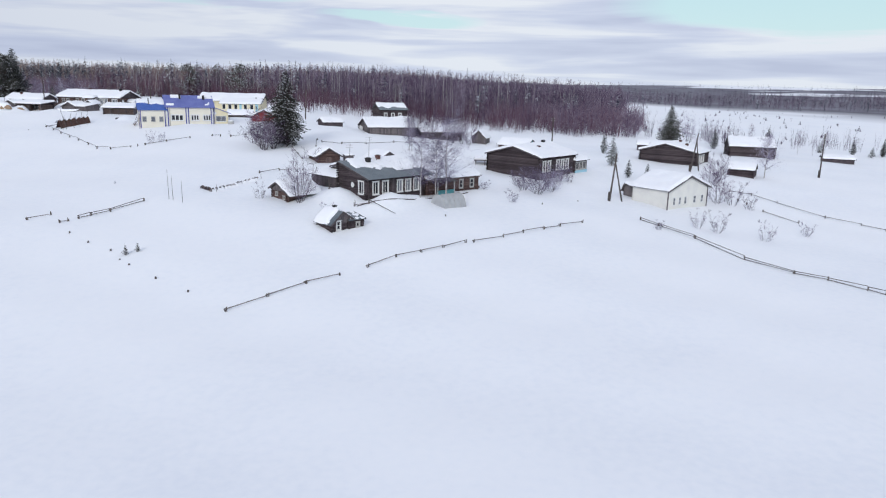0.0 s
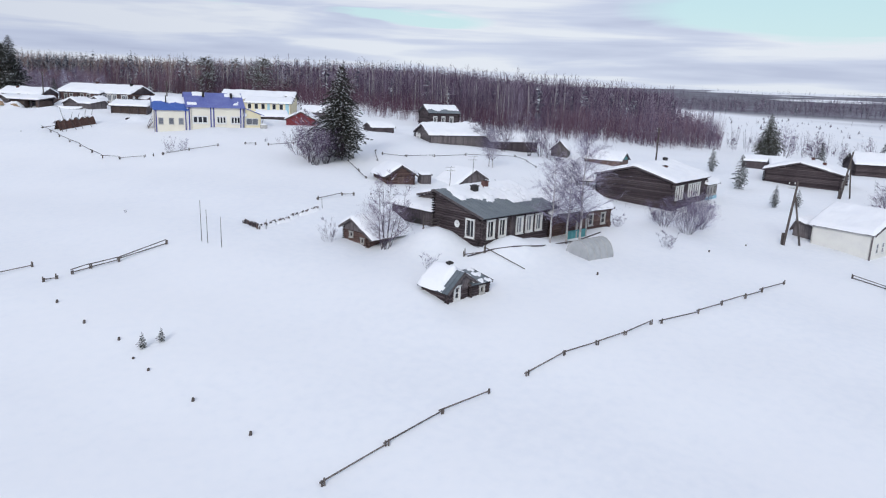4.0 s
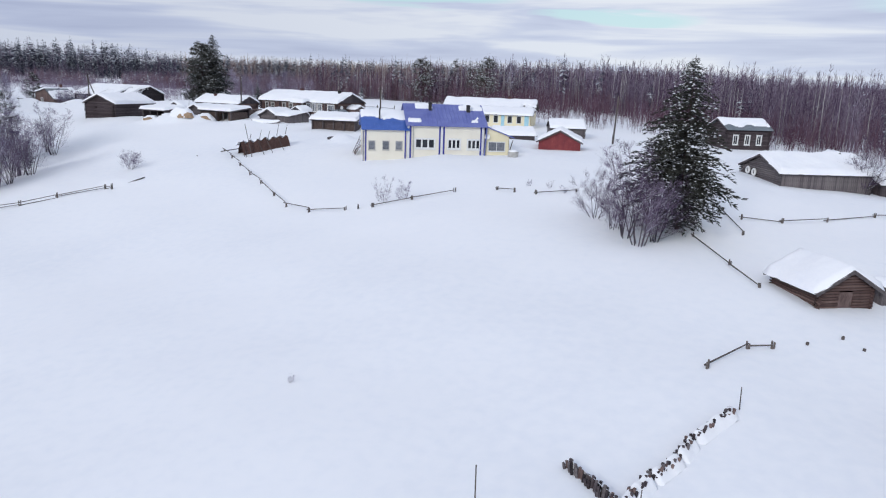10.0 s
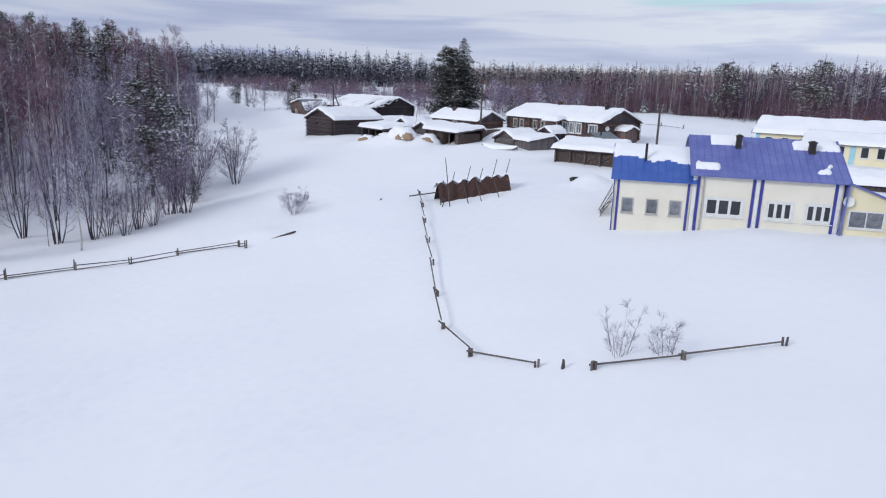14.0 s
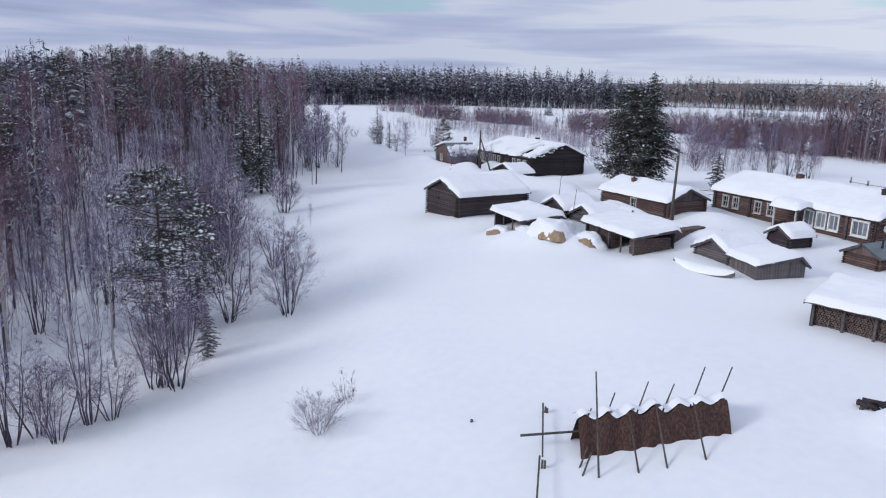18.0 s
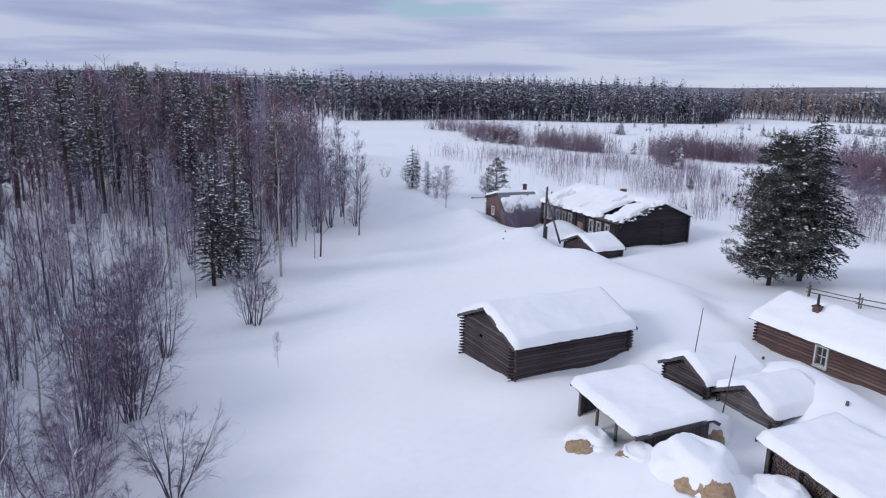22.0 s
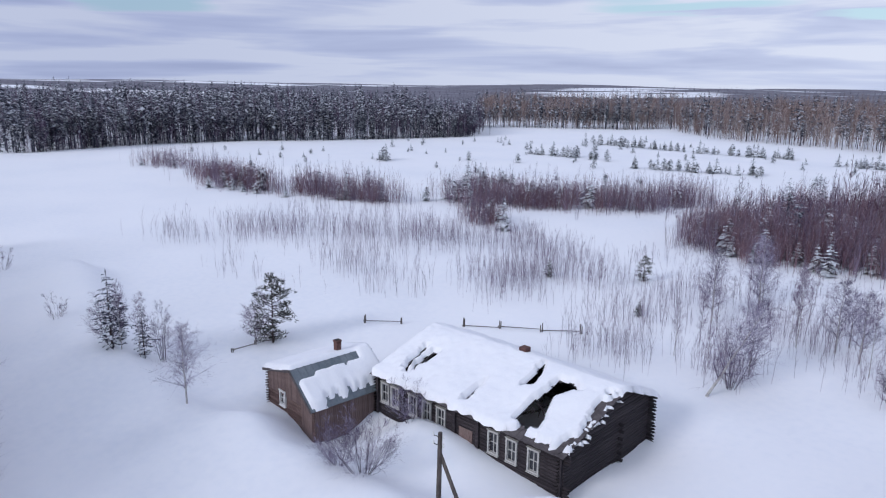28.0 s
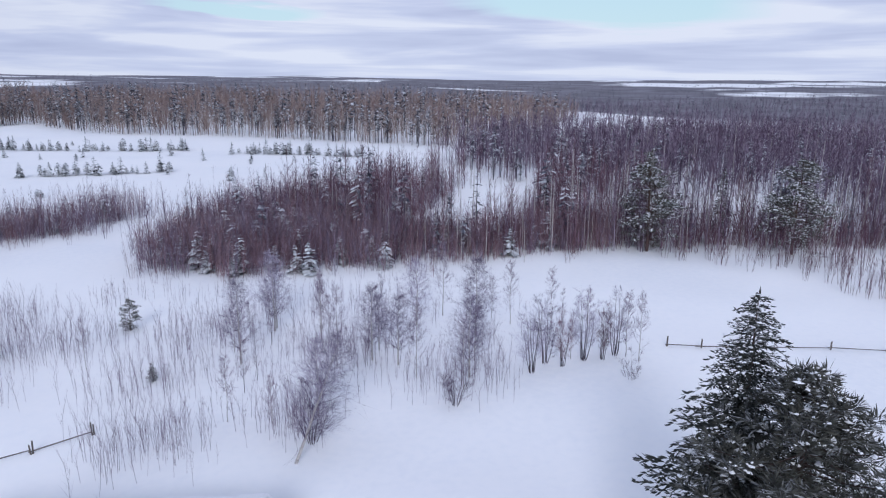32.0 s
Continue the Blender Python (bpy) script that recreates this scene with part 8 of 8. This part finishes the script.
fence([(-172.3, 215.9), (-169.5, 218.1)], high=0.8)
fence([(-164.3, 221.4), (-161.0, 222.8), (-157.3, 224.3), (-154.1, 226.2)], high=0.8)
fence([(-107.8, 232.1), (-105.0, 231.1), (-93.7, 228.6), (-88.9, 227.4)], high=0.8)
fence([(-118.0, 198.6), (-114.0, 199.0), (-108.0, 200.5), (-103.0, 201.5)], high=1.0, rails=(0.8, 0.4))
EDGE_LINE = [(-10.3, 84.1), (-8.2, 84.6), (-6.2, 85.1), (-3.5, 87.2), (0.5, 92.1), (3.6, 96.2)]
low_pole = new("fallen_pole", Shape().tube([(x, y, gz(x, y) + 0.05) for x, y in EDGE_LINE], [0.06] * 6, 7).done("fallen_pole", PLANK_DARK, True))
tagged(low_pole, "long dark pole lying on the snow before the house", "pole")
lean_rail = new("fallen_rail", Shape().tube([(-8.9, 84.3, gz(-8.9, 84.3) + 0.55), (-5.5, 82.5, gz(-5.5, 82.5) + 0.05)], [0.045, 0.035], 6).done("fallen_rail", RAIL_WOOD, True))
tagged(lean_rail, "dark rail sloping down into the snow", "rail")
fence([(-10.6, 84.2), (-8.9, 84.3)], "broken end of a dark pole fence in snow", 0.6, (0.15,))


def stick(x, y, h, lean=(0, 0), r=0.032, label="thin upright pole stuck in the snow", name="pole"):
    z = gz(x, y)
    ob = new(name, Shape().tube([(0, 0, -0.4), (lean[0], lean[1], h)], [r, r * 0.6], 6).done(name, POLE_WOOD, True))
    ob.matrix_basis = Matrix.Translation((x, y, z))
    return tagged(ob, label, "pole")


for x_, y_, h_ in ((-33.3, 84.5, 3.6), (-32.6, 84.0, 2.9), (-31.1, 83.0, 2.6), (-25.0, 96.3, 1.0), (-28.8, 88.6, 0.9)):
    stick(x_, y_, h_, (R.uniform(-0.1, 0.1), 0))
for x_, y_ in ((-38.8, 71.4), (-35.3, 68.2), (-32.2, 66.3), (-30.5, 64.4), (-29.1, 63.2), (-21.0, 104.7), (-19.1, 106.0), (-18.4, 104.8), (13.5, 92.5), (19.2, 97.5), (-66.0, 160.2), (-73.0, 158.2), (-84.5, 144.0), (-103.2, 178.0), (-101.0, 179.5), (-111.0, 182.6), (-151.0, 191.4), (-149.0, 189.7), (0.5, 82.2), (-80.0, 175.6), (-92.8, 185.6), (-96.5, 182.8)):
    stick(x_, y_, 0.1 + 0.12 * R.random(), (0.05, 0), 0.12, "stump of a fence post capped with snow", "post_stump")
for x_, y_, h_ in ((-110.6, 175.2, 4.8), (-107.6, 174.3, 3.6), (-7.5, 101.0, 3.6), (-11.0, 100.6, 2.4)):
    stick(x_, y_, h_, (0.35, 0.1), 0.035)


def power_pole(x, y, h, brace=None, lean=0.0, arms=True, label="dark wooden power pole standing in snow"):
    p = thing("power_pole", label, "power pole", (x, y, gz(x, y)))
    part("shaft", Shape().tube([(0, 0, -0.6), (lean, 0, h)], [0.15, 0.11], 8).done("shaft", POLE_WOOD, True), p)
    part("footing", Shape().box((-0.14, 0.1, -0.5), (0.14, 0.34, 1.3)).done("footing", POLE_WOOD), p, "shorter stub post")
    if brace:
        part("brace", Shape().tube([(brace[0], brace[1], -0.5), (lean * 0.8, 0, h * 0.82)], [0.12, 0.09], 8).done("brace", POLE_WOOD, True), p)
    if arms:
        for z in (h - 0.25, h - 0.7):
            hk = part("hook", Shape().tube([(-0.32, 0, z), (0.32, 0, z)], [0.025, 0.025], 5).done("hook", SOOT_AND_SHADE), p)
            for sx in (-0.3, 0.3):
                part("insulator", Shape().tube([(sx, 0, z), (sx, 0, z + 0.16)], [0.05, 0.04], 6).done("insulator", WHITE_PAINT), hk)
    return p


power_pole(24.2, 99.8, 6.9, (2.0, 0.2), 0.6)
power_pole(-145.8, 193.0, 5.8, (1.3, 1.3), 0.1)
power_pole(-102.9, 183.7, 6.7, None, 0.15)
power_pole(-71.2, 173.4, 6.5, None, 0.0)
power_pole(-35.1, 180.5, 7.3, None, 0.3)
power_pole(45.6, 128.5, 7.0, (1.8, 0.4), 0.9)
power_pole(69.6, 128.6, 8.0, None, 0.0)
power_pole(22.0, 142.0, 7.5, None, 0.0)

# hay rack by the lane
RA, RBv = Vector((-79.3, 146.1)), Vector((-76.2, 151.8))
rack = thing("hay_rack", "dark brown hay drying on a pole rack", "hay rack", (RA.x, RA.y, gz(RA.x, RA.y)), math.atan2(RBv.y - RA.y, RBv.x - RA.x))
ln_ = (RBv - RA).length + 0.4
hay = Shape()
nu_, nv_ = 60, 10
slope_ = (gz(RBv.x, RBv.y) - gz(RA.x, RA.y)) / ln_
for side_ in (-1, 1):
    base_i = len(hay.v)
    for i in range(nu_ + 1):
        for j in range(nv_ + 1):
            u, w_ = i / nu_, j / nv_
            fold = 0.2 * math.sin(u * 44 + math.sin(u * 13)) + 0.12 * noise.noise(Vector((u * 22, w_ * 3, side_)))
            top_ = 1.4 - 0.2 * u + 0.22 * noise.noise(Vector((u * 9, 0, 5))) + 0.12 * math.sin(u * 40)
            y_ = side_ * (0.75 * (1 - w_) ** 0.8 + 0.06) * (1 + 0.5 * fold)
            hay.v.append((u * ln_ - 0.2 + 0.1 * fold, y_, slope_ * u * ln_ - 0.15 + (top_ + 0.15) * w_))
    for i in range(nu_):
        for j in range(nv_):
            a = base_i + i * (nv_ + 1) + j
            q = (a, a + nv_ + 1, a + nv_ + 2, a + 1)
            hay.f.append(q if side_ < 0 else q[::-1])
part("hay", hay.done("hay", HAY, True), rack)
hs = Shape()
for i in range(41):
    for j in range(9):
        u, w_ = i / 40, j / 8
        y_ = (w_ - 0.1) * 1.5 + 0.12 * noise.noise(Vector((u * 12, w_ * 2, 1)))
        hs.v.append((u * ln_ - 0.1, y_ + 0.1, slope_ * u * ln_ + (1.4 - 0.2 * u) + 0.12 * math.sin(u * 40) + 0.22 * noise.noise(Vector((u * 9, 0, 5))) + 0.14 - 0.9 * max(0, w_ - 0.35) ** 1.3 * 1.4))
for i in range(40):
    for j in range(8):
        a = i * 9 + j
        hs.f.append((a, a + 9, a + 10, a + 1))
part("snow_cap", hs.done("snow_cap", SNOW_ROOF, True), rack, "snow lying along the top")
for u, h_ in ((0.03, 3.8), (0.27, 1.65), (0.45, 1.7), (0.70, 1.6)):
    x_ = u * ln_
    part("pole", Shape().tube([(x_ - 0.1, -2.4 if h_ > 2 else -2.8, slope_ * x_ - 0.6), (x_ + 0.12, -0.35, slope_ * x_ + h_)], [0.05, 0.032], 6).done("pole", POLE_WOOD), rack)
for u, h_ in ((0.05, 1.7), (0.2, 2.3), (0.42, 2.6), (0.6, 2.3), (0.8, 2.9), (0.99, 2.7)):
    x_ = u * ln_
    part("pole", Shape().tube([(x_ - 0.15, 1.1, slope_ * x_ - 0.4), (x_ + 0.18, 0.35, slope_ * x_ + h_)], [0.045, 0.028], 6).done("pole", POLE_WOOD), rack)
for y_ in (-1.2, -1.7):
    part("brace", Shape().tube([(-0.55, y_ - 0.3, -0.3), (0.1, y_ + 0.5, 0.45)], [0.045, 0.04], 6).done("brace", POLE_WOOD), rack)
part("rail", Shape().tube([(-2.6, 0.6, 0.4), (0.4, 0.1, 0.8)], [0.06, 0.05], 6).done("rail", POLE_WOOD), rack)

# firewood and slab pile in a bent line
PILE = [(-31.3, 90.5), (-29.4, 88.4), (-29.1, 89.3), (-28.5, 90.4), (-27.5, 92.0), (-27.0, 93.3), (-25.3, 95.9)]
pl = thing("slab_wood_row", "row of leaning birch slabs half buried in snow", "wood pile", (PILE[0][0], PILE[0][1], gz(*PILE[0])))
for (x0, y0), (x1, y1) in zip(PILE, PILE[1:]):
    n = max(2, int(math.dist((x0, y0), (x1, y1)) / 0.065))
    for i in range(n):
        u = i / n
        x_, y_ = x0 + (x1 - x0) * u + R.uniform(-0.06, 0.06), y0 + (y1 - y0) * u + R.uniform(-0.06, 0.06)
        z_ = gz(x_, y_) - gz(*PILE[0])
        k = Shape().tube([(0, 0, -0.4), (R.uniform(-0.16, 0.16), R.uniform(-0.16, 0.16), 0.30 + 0.28 * R.random())], [0.075, 0.06], 5).done("slab", R.choice((PLANK_DARK, LOG_DARK, LOG_BLACK, LOG_GREY, PLANK_BROWN)))
        part("slab", k, pl, "", (x_ - PILE[0][0], y_ - PILE[0][1], z_ - 0.12))
    crest = Shape()
    for i in range(13):
        for j in range(5):
            u, w_ = i / 12, j / 4
            x_, y_ = x0 + (x1 - x0) * u + (0.45 * w_ - 0.05), y0 + (y1 - y0) * u + (0.25 - 0.55 * w_) * 0.4
            lift = 0.40 * math.cos(w_ * 1.5) + 0.1 * noise.noise(Vector((x_ * 2.2, y_ * 2.2, 1))) - (0.35 if i in (0, 12) else 0.0)
            crest.v.append((x_ - PILE[0][0], y_ - PILE[0][1], gz(x_, y_) - gz(*PILE[0]) + lift - 0.04))
    for i in range(12):
        for j in range(4):
            a = i * 5 + j
            crest.f.append((a, a + 1, a + 6, a + 5))
    part("snow_crest", crest.done("snow_crest", SNOW_ROOF, True), pl, "snow drifted over the slabs")

# aerials behind the log house
for x_, y_, z0_, z1_ in ((-12.1, 91.05, 7.2, 9.5), (-9.9, 93.9, 7.2, 10.3)):
    an_ = thing("antenna_mast", "thin aerial mast fixed to the barn roof", "antenna", (x_, y_, z0_ - 0.3), 0.6)
    part("mast", Shape().tube([(0, 0, 0), (0.12, 0, z1_ - z0_ + 0.3)], [0.03, 0.022], 6).done("mast", RAIL_WOOD), an_)
    for k_ in range(2):
        zz_ = z1_ - z0_ + 0.2 - 0.3 * k_
        part("boom", Shape().tube([(-0.45, 0, zz_), (0.55, 0, zz_)], [0.015, 0.015], 5).done("boom", GREY_PAINT), an_)
        for j_ in range(4):
            part("element", Shape().tube([(-0.4 + 0.28 * j_, -0.22, zz_), (-0.4 + 0.28 * j_, 0.22, zz_)], [0.01, 0.01], 4).done("element", GREY_PAINT), an_)
# greenhouse arch by the birches
gh = thing("greenhouse", "small arched plastic greenhouse sunk in snow", "greenhouse", (-0.2, 86.9, gz(0.5, 87) - 0.3), radians(42))
arch = Shape()
for i in range(15):
    for j in range(13):
        a_ = math.pi * j / 12
        arch.v.append((-0.3 + 3.6 * i / 14, 1.35 * math.cos(a_), 1.75 * math.sin(a_) + (0.015 if i % 4 == 0 else 0)))
for i in range(14):
    for j in range(12):
        a = i * 13 + j
        arch.f.append((a, a + 13, a + 14, a + 1))
part("cover", arch.done("cover", PLASTIC, True), gh)
for x_ in (-0.3, 3.3):
    e_ = Shape()
    e_.v = [(x_, 1.35 * math.cos(math.pi * j / 12), 1.75 * math.sin(math.pi * j / 12)) for j in range(13)]
    e_.f = [tuple(range(13)) if x_ > 0 else tuple(range(12, -1, -1))]
    part("end_panel", e_.done("end_panel", PLASTIC), gh)
for i in range(5):
    x_ = -0.3 + 0.9 * i
    part("hoop", Shape().tube([(x_, 1.37 * math.cos(math.pi * j / 10), 1.77 * math.sin(math.pi * j / 10)) for j in range(11)], [0.03] * 11, 5).done("hoop", GREY_PAINT), gh)


# woodchip heaps, snowed over on one side
def heap(x, y, r, h, seed, bare=-1.0, label="heap of woodchips under snow with one bare brown face"):
    """A lumpy mound of snow out of which a brown mound of chips shows on one side."""
    e = thing("woodchip_heap", label, "heap", (x, y, gz(x, y) - 0.5), 0, "woodchip heaps by the sheds")
    n, m = 40, 14
    bx, by = math.cos(bare), math.sin(bare)
    for nm, mt, rr, hh, ox, oy, k in (("chip_mound", SAWDUST, 0.66 * r, 0.7 * h, 0.5 * r * bx, 0.5 * r * by, 2.0), ("snow_cover", SNOW_ROOF, r, h, 0, 0, 1.0)):
        sh = Shape()
        for j in range(m + 1):
            for i in range(n):
                a, t = 2 * math.pi * i / n, j / m
                c, sn = math.cos(a), math.sin(a)
                p1, p2 = Vector((c * 1.3, sn * 1.3, seed + 0.8 * t)), Vector((c * 3.4, sn * 3.4, seed + 4 * t))
                q = rr * math.cos(t * math.pi / 2) ** 0.8 * (1 + 0.38 * noise.noise(p1) + 0.06 * k * noise.noise(p2))
                z = -0.3 + (hh + 0.3) * math.sin(t * math.pi / 2) * (0.9 + 0.25 * noise.noise(p1 * (1 - t) + Vector((0, 0, k)))) + 0.16 * (1 - t) * noise.noise(p2 * 1.6)
                sh.v.append((ox + q * c, oy + q * sn * 0.85, z))
        for j in range(m):
            for i in range(n):
                a_, b_ = j * n + i, j * n + (i + 1) % n
                sh.f.append((a_, b_, b_ + n, a_ + n))
        part(nm, sh.done(nm, mt, True), e)


heap(-104.2, 167.7, 2.1, 1.45, 4, -0.35)
heap(-106.3, 166.9, 1.3, 1.0, 11, -1.9)
heap(-101.0, 169.7, 1.7, 1.3, 9, -1.1)
heap(-107.0, 173.0, 1.3, 1.9, 5, -0.8)
heap(-109.2, 166.6, 1.6, 1.0, 7, -1.4)

# upturned boat under snow
boat = thing("rowing_boat", "upturned wooden boat under a roll of snow", "boat", (-90.2, 170.7, gz(-90.2, 170.7) - 0.12), radians(3))
for nm_, mt_, k_, dz_ in (("hull", PLANK_GREY, 1.0, 0.0), ("snow", SNOW_ROOF, 1.04, 0.12)):
    s = Shape()
    for i in range(15):
        t = i / 14 * 2 - 1
        wd = 0.8 * (1 - abs(t) ** 2.6) + 0.02
        for j in range(9):
            a_ = math.pi * j / 8
            s.v.append((2.6 * t * (0.97 if nm_ == "snow" else 1), wd * k_ * math.cos(a_), -0.02 + dz_ + (0.5 * math.sin(a_) * (1 - 0.4 * abs(t) ** 3)) * k_ + 0.25 * abs(t) ** 3))
    for i in range(14):
        for j in range(8):
            a = i * 9 + j
            s.f.append((a, a + 9, a + 10, a + 1))
    part(nm_, s.done(nm_, mt_, True), boat)
# short dark logs thrown in a hollow beside a mound of snow
lp = thing("log_heap", "heap of short dark logs half buried beside a snow mound", "log heap", (-72.4, 158.6, gz(-72.4, 158.6)))
for i in range(8):
    a_, u_ = R.uniform(-0.6, 0.6) + (1.5 if i % 3 == 0 else 0.0), R.uniform(-0.7, 0.7)
    lo_ = Vector((u_ - 0.45 * math.cos(a_), 0.25 * R.uniform(-1, 1) - 0.45 * math.sin(a_), 0.02 + 0.05 * i))
    part("log", Shape().tube([lo_, lo_ + Vector((0.9 * math.cos(a_), 0.9 * math.sin(a_), 0.12 * R.uniform(-1, 1)))], [0.13, 0.11], 7).done("short_log", LOG_BLACK, True), lp)
lg = new("fallen_log", Shape().tube([(-85.6, 132.4, gz(-85.6, 132.4) - 0.1), (-85.3, 133.4, gz(-85.3, 133.4) + 0.02), (-84.8, 134.5, gz(-84.8, 134.5) + 0.16)], [0.08, 0.08, 0.07], 7).done("fallen_log", POLE_WOOD, True))
tagged(lg, "dark fallen log poking out of the snow", "log")
# two more fence posts sunk in the open field
for x_, y_ in ((-25.6, 60.6), (-21.7, 57.8)):
    stick(x_, y_, 0.2, (0.05, 0), 0.12, "stump of a fence post capped with snow", "post_stump")
